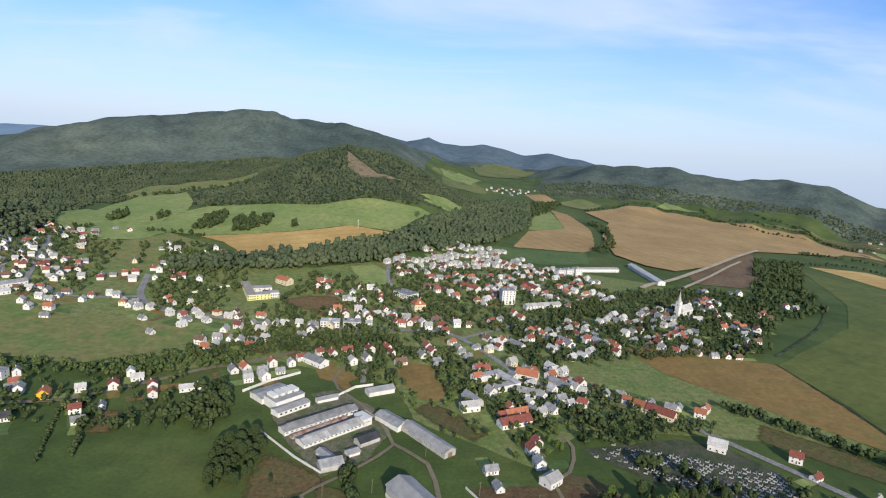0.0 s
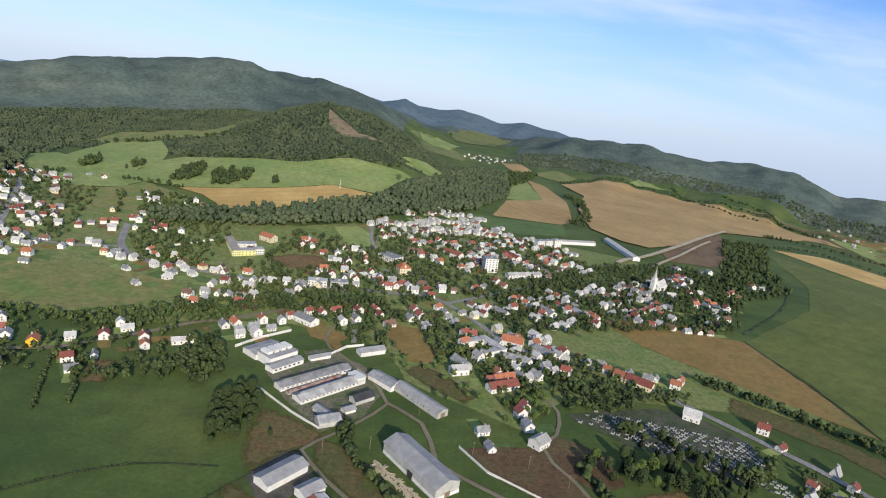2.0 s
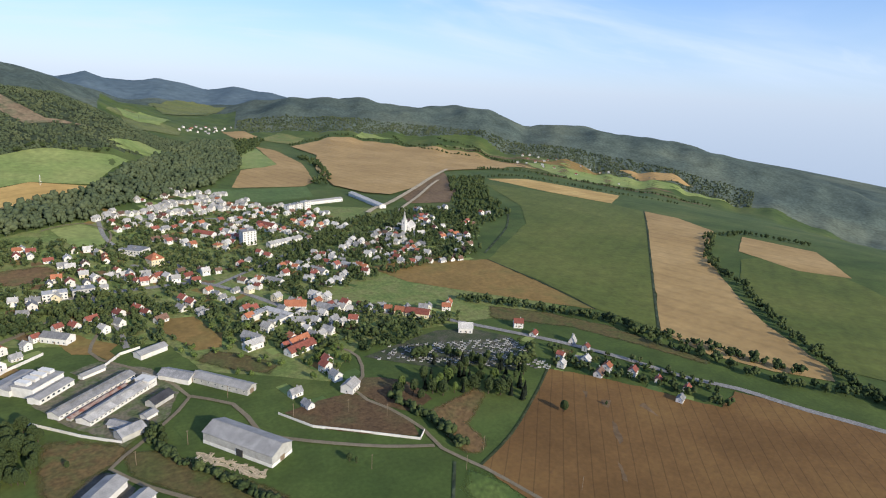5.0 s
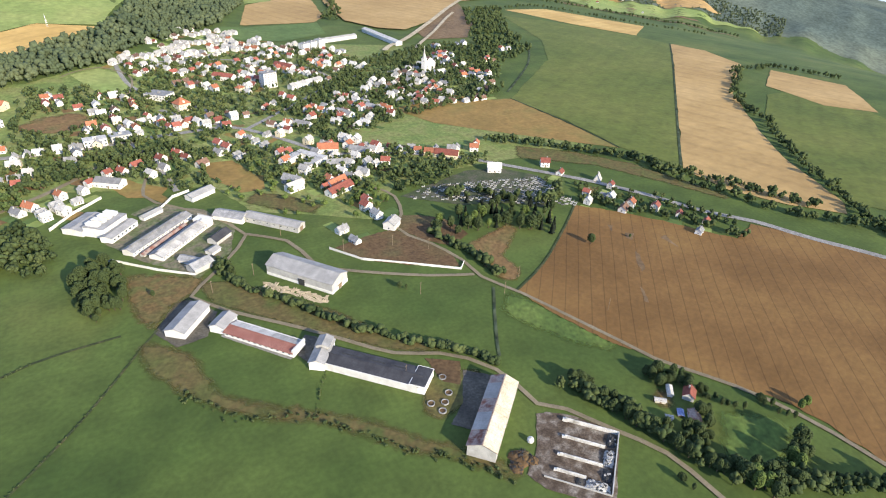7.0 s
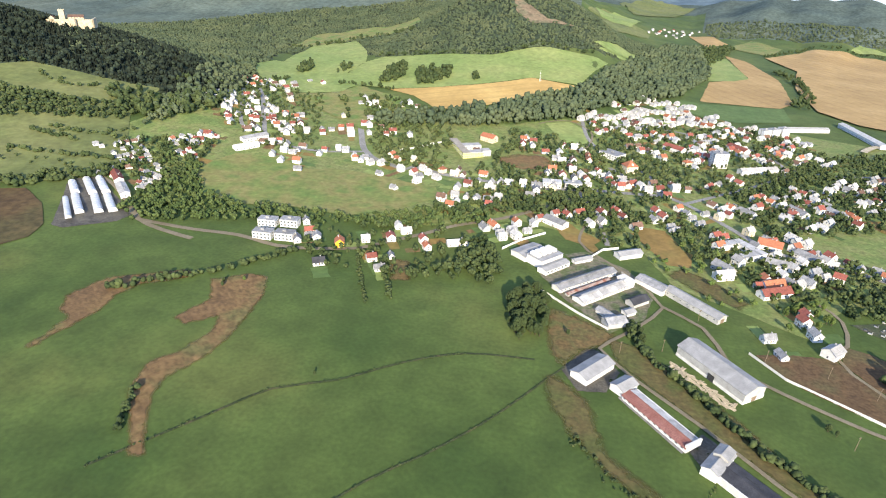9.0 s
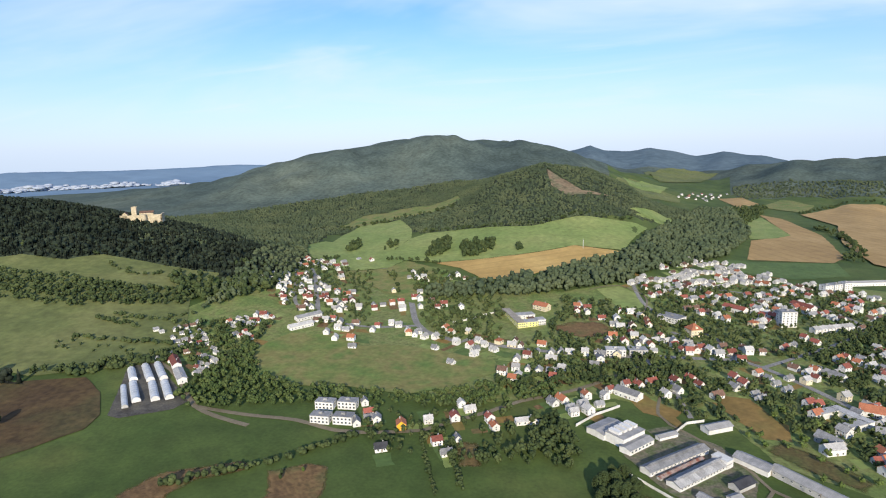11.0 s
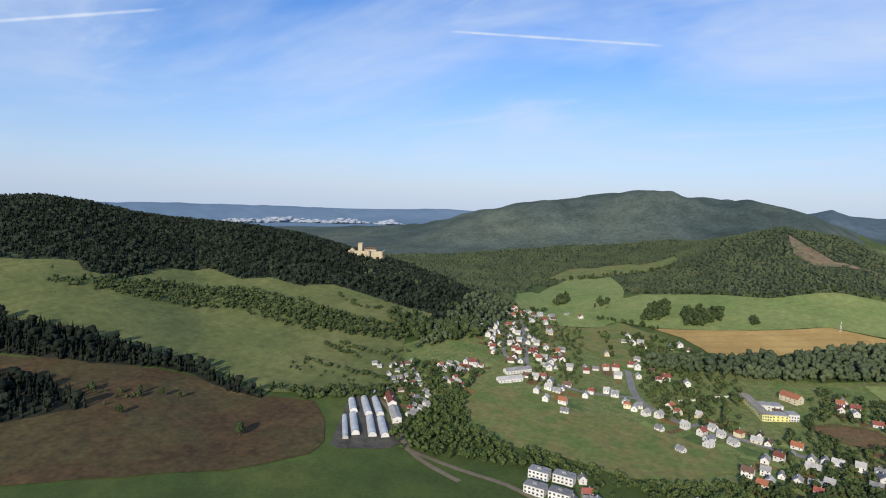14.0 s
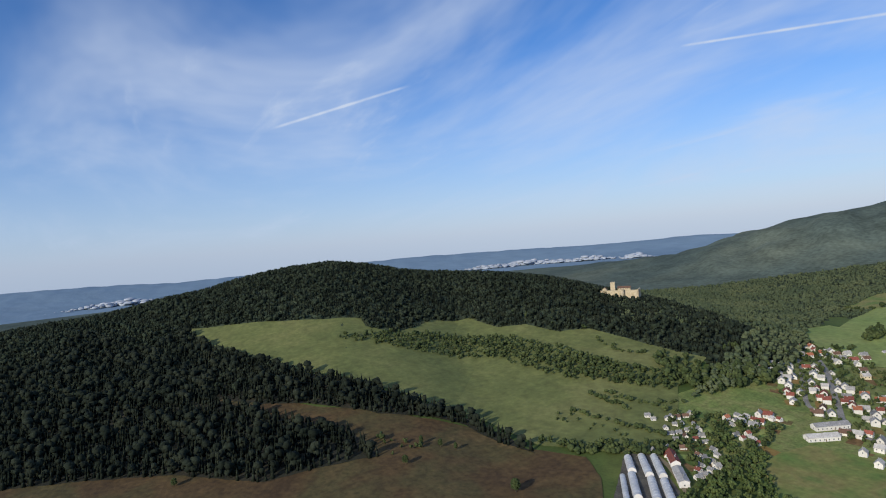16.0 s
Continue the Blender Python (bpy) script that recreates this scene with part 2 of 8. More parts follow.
DITCH = shade("weedy_ditch", ((0.026, 0.038, 0.014), (0.044, 0.056, 0.020), (0.075, 0.070, 0.030)), 7, 1.0, 0.95, 0.5, mid=0.25)
MOWN = shade("mown_brown_meadow", ((0.063, 0.039, 0.017), (0.082, 0.053, 0.021), (0.071, 0.059, 0.022), (0.104, 0.073, 0.029)), 80, 5, 0.97, 0.4, mid=0.22)
DRY_OLIVE = shade("dry_olive_meadow", ((0.080, 0.086, 0.024), (0.096, 0.088, 0.028), (0.104, 0.080, 0.029), (0.070, 0.086, 0.022)), 22, 2.2, 0.95, 0.3, grain=0.3, mid=0.22, fade=True)
SOIL_OLIVE = shade("weedy_soil", ((0.125, 0.084, 0.032), (0.106, 0.092, 0.032), (0.140, 0.092, 0.036), (0.088, 0.094, 0.028)), 20, 2.2, 0.97, 0.4, mid=0.25, fade=True)
GRASS_TUFT = shade("tufted_grass", ((0.060, 0.098, 0.022), (0.085, 0.128, 0.028), (0.105, 0.145, 0.034)), 26, 2.2, 0.95, 0.3, grain=0.25, mid=0.25, fade=True)
GARDEN_SOIL = shade("brown_garden_soil", ((0.140, 0.085, 0.038), (0.167, 0.104, 0.043), (0.104, 0.101, 0.034)), 26, 2.2, 0.97, 0.4, mid=0.25)
VILLAGE_GRASS = shade("garden_grass", ((0.116, 0.161, 0.043), (0.147, 0.184, 0.051), (0.176, 0.187, 0.063), (0.136, 0.177, 0.047)), 30, 2.4, 0.95, 0.3, grain=0.25, mid=0.25)
THINNING = (DRY_OLIVE, SOIL_OLIVE, SOIL_RED, GRASS_TUFT)

# ---- the lie of the land ----
CX, CY = -90.0, -10.0
def ring(a, r, table, dist, near, far):
    """One ridge: its crest height by bearing, at a distance, with a near and a far slope."""
    h = np.interp(a, [p[0] for p in table], [p[1] for p in table])
    d = r - dist
    w = np.where(d < 0, near, far)
    return h * np.exp(-(d / w) ** 2)
EAST = ((-180, 0), (-90, -290), (-66, -290), (-58, -220), (-48, -150), (-36, -68), (-24, -25), (-10, 0), (180, 0))
MAIN = ((-8, 0), (0, 66), (4, 144), (7, 184), (11, 214), (14.6, 216), (16.2, 243), (20, 231), (24, 208), (27, 194), (30, 174), (33, 142), (37, 98), (42, 56), (50, 20), (60, 0))
BACK = ((-22, 0), (-16, 38), (-13.5, 65), (-11.5, 98), (-10, 105), (-8.3, 124), (-7.2, 106), (-6.2, 98), (-4.1, 132), (-2.3, 154), (-1.2, 140), (0, 132), (1.6, 138), (2.4, 158), (3.0, 178), (3.8, 160), (5.1, 132), (7, 168), (9, 190), (20, 0))
SIDE = ((-80, 60), (-58, 150), (-50, 165), (-47, 163), (-44, 155), (-41.4, 150), (-38.5, 139), (-37.5, 125), (-35.7, 96), (-33.5, 127), (-31.8, 163), (-29.5, 158), (-25, 122), (-22, 130), (-19.5, 138), (-17, 126), (-15.2, 108), (-13.5, 108), (-11, 62), (-8, 15), (-5, 0))
FOOT = ((-10, 0), (-4, 20), (0, 55), (6, 66), (14, 52), (22, 34), (30, 16), (38, 5), (44, 0))
KNOB = ((-7, 0), (-3, 4), (0, 38), (2, 60), (4, 75), (6, 82), (8, 89), (10, 80), (12, 62), (14, 42), (16, 24), (18, 10), (21, 0), (26, 0))
LEFT = ((27.0, 0.0), (30.0, 8.0), (33.0, 20.0), (37.0, 42.0), (42.0, 62.0), (46.0, 82.0), (50.0, 103.0), (54.2, 116.0), (60.4, 125.0), (64.0, 139.0), (67.2, 163.0), (70.2, 176.0), (73.2, 173.0), (77.2, 160.0), (81.2, 135.0), (84.2, 125.0), (88.2, 105.0), (96.2, 90.0), (106.2, 81.0), (127.2, 54.0), (152.2, 0.0))
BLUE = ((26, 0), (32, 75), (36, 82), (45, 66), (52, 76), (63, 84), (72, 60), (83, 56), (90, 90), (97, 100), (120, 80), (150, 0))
def height(x, y):
    x, y = np.asarray(x, float), np.asarray(y, float)
    dx, dy = x - CX, y - CY
    r, a = np.hypot(dx, dy), np.degrees(np.arctan2(-dx, dy))
    t = np.clip((r - 900) / 1900, 0, 1)
    z = np.interp(a, [p[0] for p in EAST], [p[1] for p in EAST]) * t * t * (3 - 2 * t)
    spur = 110 * np.sin(a * 0.62 + 0.4) + 75 * np.sin(a * 1.45 + r / 700) + 40 * np.sin(a * 3.1 - r / 300)
    z = z + ring(a, r, MAIN, 2300 + 0.5 * spur, 470 + 0.45 * spur, 900)
    z = z + ring(a, r, BACK, 4200, 900, 700)
    z = z + ring(a, r, SIDE, 2950 + 0.6 * spur, 470 + 0.8 * spur, 700)
    z = z + ring(a, r, FOOT, 1350, 430, 600)
    z = z + ring(a, r, KNOB, 1480, 190, 260)
    z = z + ring(a, r, LEFT, np.interp(a, (30, 36, 46, 60), (880, 1000, 1250, 1600)), np.interp(a, (34, 46, 64, 90), (230, 430, 620, 560)), 480)
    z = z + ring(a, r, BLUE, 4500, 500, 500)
    rough = np.clip((r - 1550) / 900, 0, 1) * np.clip(z / 60, 0, 1) * np.where(r > 3600, 0.4, 1.0)
    z = z + rough * 9 * (np.sin(x / 97 + np.sin(y / 61)) * np.sin(y / 83 + 1.3 * np.sin(x / 120)) + 0.6 * np.sin(x / 41 + y / 57) * np.sin(y / 37 - x / 90))
    return z


def link_mesh(name, verts, faces, material, parent=None):
    me = bpy.data.meshes.new(name)
    me.from_pydata([tuple(map(float, v)) for v in verts], [], [tuple(map(int, f)) for f in faces])
    for m in material if isinstance(material, (list, tuple)) else [material]:
        me.materials.append(m)
    ob = new(name, me)
    if parent:
        ob.parent = parent
    return ob


# the ground: rings round the middle of the flight, finer where the camera looks
BEARINGS = np.concatenate([np.arange(-180, -76, 4.0), np.arange(-76, 106, 0.42), np.arange(106, 180, 4.0)])
RADII = np.concatenate([[0.0], np.geomspace(24, 700, 70), np.arange(718, 2700, 18.0), np.geomspace(2725, 4850, 34)])
aa, rr = np.meshgrid(np.radians(BEARINGS), RADII)
gx, gy = CX - rr * np.sin(aa), CY + rr * np.cos(aa)
gz = height(gx, gy)
nr, na = gx.shape
idx = np.arange(nr * na).reshape(nr, na)
nxt = np.roll(idx, -1, axis=1)
quads = np.stack([idx[:-1], nxt[:-1], nxt[1:], idx[1:]], -1).reshape(-1, 4)[:, ::-1]
ground = link_mesh("ground", np.stack([gx, gy, gz], -1).reshape(-1, 3), quads, [GRASS, WOODLAND, HAZED_WOODS, HAZE_BLUE_HILLS, HAZED_BACK_WOODS])


def wooded(x, y):
    """Where the slopes carry closed forest, as seen from the valley."""
    dx, dy = x - CX, y - CY
    r, a = np.hypot(dx, dy), np.degrees(np.arctan2(-dx, dy))
    rough = 45 * np.sin(x / 70 + y / 110) * np.sin(y / 53)
    left = (a > 27) & (a < 150) & (r + rough > np.interp(a, (27, 34, 38, 46, 52, 58, 66, 74, 84, 100), (1500, 830, 860, 900, 930, 980, 1000, 950, 700, 500)))
    main = (a > -6) & (a <= 40) & (r + rough > np.interp(a, (-6, -3, 0, 4, 10, 16, 22, 30, 36, 40), (1800, 1350, 1260, 1160, 1110, 1110, 1240, 1310, 1100, 1000)))
    side = (a <= -6) & (a > -75) & (r + rough > np.interp(a, (-75, -50, -40, -30, -18, -10, -6), (2300, 2350, 2300, 2450, 2350, 2250, 2700)))
    valley = (a > -9) & (a < 1.5) & (r > 1750) & (r < 2900)
    return (left | main | side) & ~valley


mid = np.stack([gx.ravel(), gy.ravel()], -1)[quads].mean(1)
mid_r, mid_a = np.hypot(mid[:, 0] - CX, mid[:, 1] - CY), np.degrees(np.arctan2(CX - mid[:, 0], mid[:, 1] - CY))
# farther rings take slope colours with more haze painted in
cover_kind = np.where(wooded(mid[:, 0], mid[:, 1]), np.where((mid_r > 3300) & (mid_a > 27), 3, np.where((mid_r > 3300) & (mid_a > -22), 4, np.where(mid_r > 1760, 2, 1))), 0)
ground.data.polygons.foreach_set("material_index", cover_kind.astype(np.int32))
ground.data.polygons.foreach_set("use_smooth", np.ones(len(quads), bool))
tagged(ground, "green valley floor rising to dark forested hills", "ground", kind="structure")


FIELD_LINES = []


def spread(name, outline, material, step=22.0, lift=0.35, ragged=0.0, label="", category="field", kind="structure", fade=5.0):
    """A field or yard: its outline, walked in short steps, laid on the land with a grid of points inside."""
    rng = random.Random(name + str(outline[0]))
    FIELD_LINES.append(outline)
    edge, sway = [], (0.0, 0.0)
    for (x0, y0), (x1, y1) in zip(outline, outline[1:] + outline[:1]):
        k = max(1, int(math.hypot(x1 - x0, y1 - y0) / (step * 0.3)))
        for i in range(k):
            sway = [q + (p - q) * 0.35 for p, q in zip((rng.uniform(-1, 1), rng.uniform(-1, 1)), sway)]
            edge.append((x0 + (x1 - x0) * i / k + sway[0] * ragged, y0 + (y1 - y0) * i / k + sway[1] * ragged))
    xs, ys = [p[0] for p in edge], [p[1] for p in edge]
    pts = [Vector(p) for p in edge]
    n = len(edge)
    for i in range(int((max(xs) - min(xs)) / step) + 1):
        for j in range(int((max(ys) - min(ys)) / step) + 1):
            pts.append(Vector((min(xs) + (i + 0.5) * step, min(ys) + (j + 0.5) * step)))
    out = delaunay_2d_cdt(pts, [], [list(range(n))], 1, 0.01)
    vs = np.array([(v.x, v.y) for v in out[0]])
    zs = height(vs[:, 0], vs[:, 1]) + lift
    faces = []
    for f in out[2]:
        a, b, c = (vs[i] for i in f[:3])
        faces.append(tuple(f) if (b[0] - a[0]) * (c[1] - a[1]) - (b[1] - a[1]) * (c[0] - a[0]) > 0 else tuple(reversed(f)))
    ob = link_mesh(name, np.column_stack([vs, zs]), faces, material)
    if material in THINNING:
        a, b = np.array(edge), np.roll(np.array(edge), -1, 0)
        d, q = b - a, vs[:, None] - a[None]
        t = np.clip((q * d).sum(-1) / np.maximum((d * d).sum(-1), 1e-6), 0, 1)
        near = np.sqrt(((q - t[..., None] * d) ** 2).sum(-1)).min(1)
        ob.data.attributes.new("edge", "FLOAT", "POINT").data.foreach_set("value", np.clip(near / fade, 0, 1).astype(np.float32))
    return tagged(ob, label, category, kind=kind)


ROADS = []


def ribbon(name, line, width, material, lift=0.5, step=12.0, label="", category="road"):
    """A road along a smooth line, with a slightly cambered strip."""
    pts = smooth_line(line, step)
    ROADS.extend((x, y, width / 2) for x, y in smooth_line(line, 5.0))
    verts, faces = [], []
    for i, (x, y) in enumerate(pts):
        x0, y0 = pts[max(i - 1, 0)]
        x1, y1 = pts[min(i + 1, len(pts) - 1)]
        d = math.hypot(x1 - x0, y1 - y0) or 1
        nx, ny = -(y1 - y0) / d * width / 2, (x1 - x0) / d * width / 2
        for s in (-1.0, -0.4, 0.4, 1.0):
            px, py = x + nx * s, y + ny * s
            verts.append((px, py, float(height(px, py)) + lift + (0.06 if abs(s) < 1 else 0)))
    for i in range(len(pts) - 1):
        for k in range(3):
            q = i * 4 + k
            faces.append((q, q + 4, q + 5, q + 1)[::-1])
    return tagged(link_mesh(name, verts, faces, material), label, category, kind="structure")


def smooth_line(line, step):
    """A Catmull-Rom line through the points, sampled about every step metres."""
    p = [line[0], *line, line[-1]]
    out = []
    for i in range(1, len(p) - 2):
        a, b, c, d = (np.array(q, float) for q in p[i - 1:i + 3])
        k = max(1, int(np.linalg.norm(c - b) / step))
        for j in range(k):
            t = j / k
            out.append(tuple(0.5 * (2 * b + (c - a) * t + (2 * a - 5 * b + 4 * c - d) * t * t + (3 * b - a - 3 * c + d) * t ** 3)))
    out.append(tuple(map(float, line[-1])))
    return out

# ---- fields ----
spread("village_green", [(-627, 522), (-602, 709), (-589, 808), (-442, 856), (-331, 797), (-192, 774), (-107, 840), (161, 946), (291, 896), (383, 776), (323, 633), (256, 565), (259, 484), (321, 406), (203, 407), (103, 400), (61, 343), (-19, 390), (-39, 443), (-141, 471), (-221, 434), (-330, 439), (-447, 441), (-548, 462)], VILLAGE_GRASS, step=18, lift=0.14, ragged=3, label="lighter garden grass between the village houses", category="grass")
spread("field", [(219, 303), (244, 281), (266, 255), (281, 234), (298, 211), (328, 223), (343, 202), (376, 146), (399, 103), (222, 3), (191, 32), (188, 66), (181, 86), (166, 104), (145, 135), (129, 162), (119, 188), (111, 219), (143, 238), (188, 275)], STUBBLE, step=8, lift=0.35, ragged=1.8, label="harvested brown grain field with wheel tracks beside the road", category="field")
spread("field", [(824, 804), (841, 739), (795, 621), (621, 492), (516, 363), (472, 295), (434, 218), (417, 205), (388, 234), (363, 273), (361, 327), (502, 473)], STUBBLE_FAR, step=30, lift=0.50, ragged=2.5, label="long pale brown grain field bounded by bushes", category="field")
spread("field", [(326, 571), (491, 728), (573, 863), (656, 1137), (759, 1025), (816, 896), (821, 804), (502, 473), (362, 331), (343, 393), (341, 480)], CROP_GREEN, step=30, lift=0.40, ragged=2.5, label="broad dark green crop field beyond the village", category="field")
spread("field", [(715, 1222), (860, 1254), (1000, 1060), (823, 895), (763, 1031)], RIPE, step=30, lift=0.70, ragged=2.5, label="golden ripe wheat field at the valley edge", category="field")
spread("field", [(175, 583), (217, 595), (326, 571), (337, 475), (341, 390), (300, 427), (237, 485), (198, 524)], OCHRE, step=8, lift=0.40, ragged=1.8, label="ochre dry meadow strip behind the village gardens", category="field")
spread("field", [(663, 471), (764, 473), (709, 336), (655, 232), (482, 149), (456, 194), (441, 218), (517, 327), (582, 411)], CROP_GREEN, step=30, lift=0.40, ragged=2.5, label="green crop field behind a line of bushes", category="field")
spread("field", [(809, 578), (835, 475), (730, 367), (693, 410), (702, 504)], STUBBLE_FAR, step=30, lift=0.60, ragged=2.5, label="pale brown stubble field far down the valley", category="field")
spread("field", [(23, 313), (46, 320), (70, 322), (84, 298), (93, 273), (92, 258), (60, 273), (35, 292)], SOIL, step=8, lift=0.35, ragged=1.8, label="bare brown ploughed plot beside a white fence", category="field")
spread("field", [(80, 340), (97, 333), (112, 321), (117, 295), (99, 283), (84, 298), (74, 319)], SOIL, step=8, lift=0.45, ragged=1.8, label="bare brown garden plot along the lane", category="field")
spread("field", [(105, 282), (155, 299), (156, 286), (126, 258), (128, 238), (114, 226), (106, 236), (103, 259)], SOIL_RED, step=4, lift=0.40, ragged=1.8, label="reddish bare plot below the cemetery", category="field")
spread("field", [(368, 1828), (537, 2057), (656, 2064), (815, 1964), (1034, 1844), (1069, 1641), (928, 1483), (651, 1343), (442, 1065), (369, 1000), (328, 1028), (291, 1112), (317, 1345), (394, 1622)], STUBBLE_FAR, step=30, lift=2.4, ragged=2.5, label="huge pale brown barley field above the village", category="field")
spread("field", [(383, 984), (647, 1328), (532, 1041), (450, 915), (373, 917)], PLOUGH, step=30, lift=0.80, ragged=2.5, label="dark brown ploughed field along the farm track", category="field")
spread("field", [(259, 1802), (299, 1725), (312, 1446), (268, 1170), (232, 1115), (99, 1113), (147, 1330), (245, 1426)], STUBBLE_FAR, step=30, lift=0.80, ragged=2.5, label="ochre stubble field in the upper valley", category="field")
spread("field", [(63, 1087), (237, 1111), (225, 1008), (136, 965), (48, 1005)], GRASS_LUSH, step=30, lift=0.70, ragged=2.5, label="green strip meadow above the new housing", category="field")
spread("field", [(-413, 896), (-330, 924), (-252, 962), (-191, 1001), (-116, 992), (-156, 940), (-221, 870), (-245, 844), (-308, 812), (-361, 870)], RIPE, step=30, lift=1.0, ragged=2.5, label="ochre ripe grain field on the hill foot", category="field")
spread("field", [(-517, 913), (-511, 1055), (-489, 1100), (-395, 1116), (-281, 1118), (-190, 1181), (-67, 1183), (-113, 999), (-191, 1001), (-252, 962), (-330, 924), (-403, 899)], GRASS_PALE, step=30, lift=1.3, ragged=2.5, label="bright green pasture on the lower hillside", category="field")
spread("field", [(-669, 1019), (-685, 1120), (-685, 1214), (-603, 1247), (-538, 1142), (-511, 1061), (-516, 986), (-517, 909), (-568, 937)], GRASS_PALE, step=30, lift=1.2, ragged=2.5, label="light green hillside pasture", category="field")
spread("field", [(-743, 1209), (-734, 1334), (-622, 1400), (-519, 1446), (-491, 1376), (-574, 1293), (-647, 1235), (-710, 1187)], GRASS_DRY, step=30, lift=1.4, ragged=2.5, label="olive grass strip between woods", category="field")
spread("field", [(-98, 1237), (-33, 1347), (53, 1531), (60, 1412), (-31, 1283)], GRASS_PALE, step=30, lift=0.90, ragged=2.5, label="light green meadow in the side valley", category="field")
spread("field", [(-478, 471), (-441, 431), (-402, 424), (-348, 434), (-297, 433), (-261, 457), (-229, 499), (-238, 528), (-278, 533), (-306, 543), (-359, 545), (-380, 531), (-425, 551), (-472, 542), (-480, 507)], GRASS_DRY, step=24, lift=0.50, ragged=2.5, label="yellowish green meadow with few bushes", category="field")
spread("field", [(-1039, 134), (-877, 224), (-805, 282), (-729, 336), (-686, 357), (-640, 350), (-585, 376), (-549, 356), (-517, 325), (-509, 304), (-529, 262), (-578, 191), (-667, 92), (-720, -60), (-996, -128), (-1162, 15)], MOWN, step=30, lift=0.60, ragged=2.5, label="dark brown mown field below the wooded hill", category="field")
spread("field", [(-1349, 148), (-1289, 216), (-1219, 287), (-1167, 349), (-1139, 404), (-1100, 394), (-1060, 427), (-1079, 484), (-1102, 520), (-1074, 586), (-987, 584), (-950, 615), (-876, 621), (-846, 657), (-788, 660), (-713, 667), (-662, 674), (-634, 576), (-575, 494), (-542, 430), (-570, 402), (-638, 364), (-726, 365), (-833, 328), (-914, 298), (-994, 252), (-1077, 217), (-1200, 175)], HILL_GRASS, step=30, lift=0.70, ragged=2.5, label="light green hillside meadow under the forest", category="field")
spread("field", [(-340, 242), (-331, 271), (-346, 294), (-323, 312), (-308, 312), (-298, 289), (-294, 264), (-292, 235), (-295, 210), (-303, 192), (-301, 177), (-288, 155), (-276, 139), (-286, 137), (-306, 161), (-318, 178), (-325, 199), (-315, 214), (-309, 238), (-313, 252), (-326, 238)], SOIL_RED, step=3, lift=0.45, ragged=1.5, fade=4, label="reddish bare winding strip in the meadow", category="field")
spread("field", [(-412, 229), (-421, 245), (-412, 273), (-387, 290), (-366, 304), (-357, 292), (-382, 270), (-388, 253), (-384, 240), (-393, 190), (-400, 188), (-400, 221)], SOIL_RED, step=3, lift=0.40, ragged=1.5, fade=5, label="reddish bare strip along the bushes", category="field")
spread("yard", [(-117, 377), (-92, 401), (-100, 416), (-84, 426), (-50, 404), (-33, 372), (-43, 333), (-66, 309), (-84, 331), (-100, 348)], YARD, step=8, lift=0.35, ragged=1.8, label="worn grey farm yard between the sheds", category="yard")
spread("field", [(-109, 333), (-91, 328), (-58, 312), (-68, 292), (-82, 282), (-92, 262), (-103, 276), (-109, 303)], SOIL_OLIVE, step=4, lift=0.30, ragged=1.8, fade=8, label="bare brown patch beside the trees", category="field")
spread("field", [(-105, 256), (-95, 259), (-76, 240), (-66, 203), (-50, 190), (-31, 171), (-53, 176), (-68, 186), (-86, 207), (-102, 234)], DRY_OLIVE, step=3.5, lift=0.30, ragged=1.5, fade=7, label="dry trampled patch in the meadow", category="field")
spread("field", [(-191, 642), (-174, 661), (-140, 669), (-127, 650), (-123, 621), (-154, 609), (-185, 619)], SOIL_RED, step=12, lift=0.50, ragged=2.0, label="reddish sports ground near the school", category="field")
spread("field", [(905, 1930), (884, 2155), (913, 1918), (1035, 1819), (1006, 1975)], CROP_GREEN, step=30, lift=1.4, ragged=3, label="green strip field above the barley", category="field")
spread("field", [(675, 2118), (824, 2095), (805, 2119), (733, 2218)], GRASS_PALE, step=30, lift=1.6, ragged=3, label="pale strip field under the eastern ridge", category="field")
spread("field", [(990, 1753), (1090, 1682), (1130, 1583), (961, 1552)], STUBBLE_FAR, step=30, lift=1.3, ragged=3, label="pale brown strip behind the barley", category="field")
spread("field", [(1167, 1720), (1369, 1725), (1624, 1565), (1823, 1345), (1623, 1436), (1104, 1387)], GRASS_PALE, step=30, lift=1.3, ragged=3, label="light green field down the valley", category="field")
spread("field", [(1602, 1704), (1796, 1612), (1801, 1513), (1605, 1563)], STUBBLE_FAR, step=30, lift=1.6, ragged=3, label="brown field on the far valley side", category="field")
spread("field", [(1250, 1760), (1420, 1800), (1500, 1680), (1330, 1640)], OCHRE, step=30, lift=1.6, ragged=3, label="ochre field near the distant hamlet", category="field")
spread("field", [(-6, 2961), (169, 3356), (327, 3063), (206, 2691), (37, 2561)], HILL_GRASS, step=40, lift=2.5, ragged=3, label="pale pasture at the valley head", category="field")
spread("field", [(-54, 1332), (52, 1429), (54, 1528), (-36, 1400)], GRASS_PALE, step=25, lift=1.2, ragged=3, label="green meadow strip beside the valley wood", category="field")
spread("field", [(-98, 2146), (65, 2008), (41, 1937), (-73, 1721)], HILL_GRASS, step=30, lift=1.6, ragged=3, label="green pasture above the distant village", category="field")
spread("field", [(213, 2221), (289, 2205), (314, 2073), (231, 1942)], STUBBLE_FAR, step=30, lift=1.4, ragged=3, label="tan field in the upper valley", category="field")
spread("field", [(298, 1999), (407, 2211), (471, 2064), (387, 1881)], GRASS_DRY, step=30, lift=1.4, ragged=3, label="dry green field in the upper valley", category="field")
spread("field", [(201, 1723), (251, 1736), (246, 1426), (205, 1375), (149, 1347)], GRASS_PALE, step=30, lift=1.0, ragged=3, label="green strip beside the stubble field", category="field")
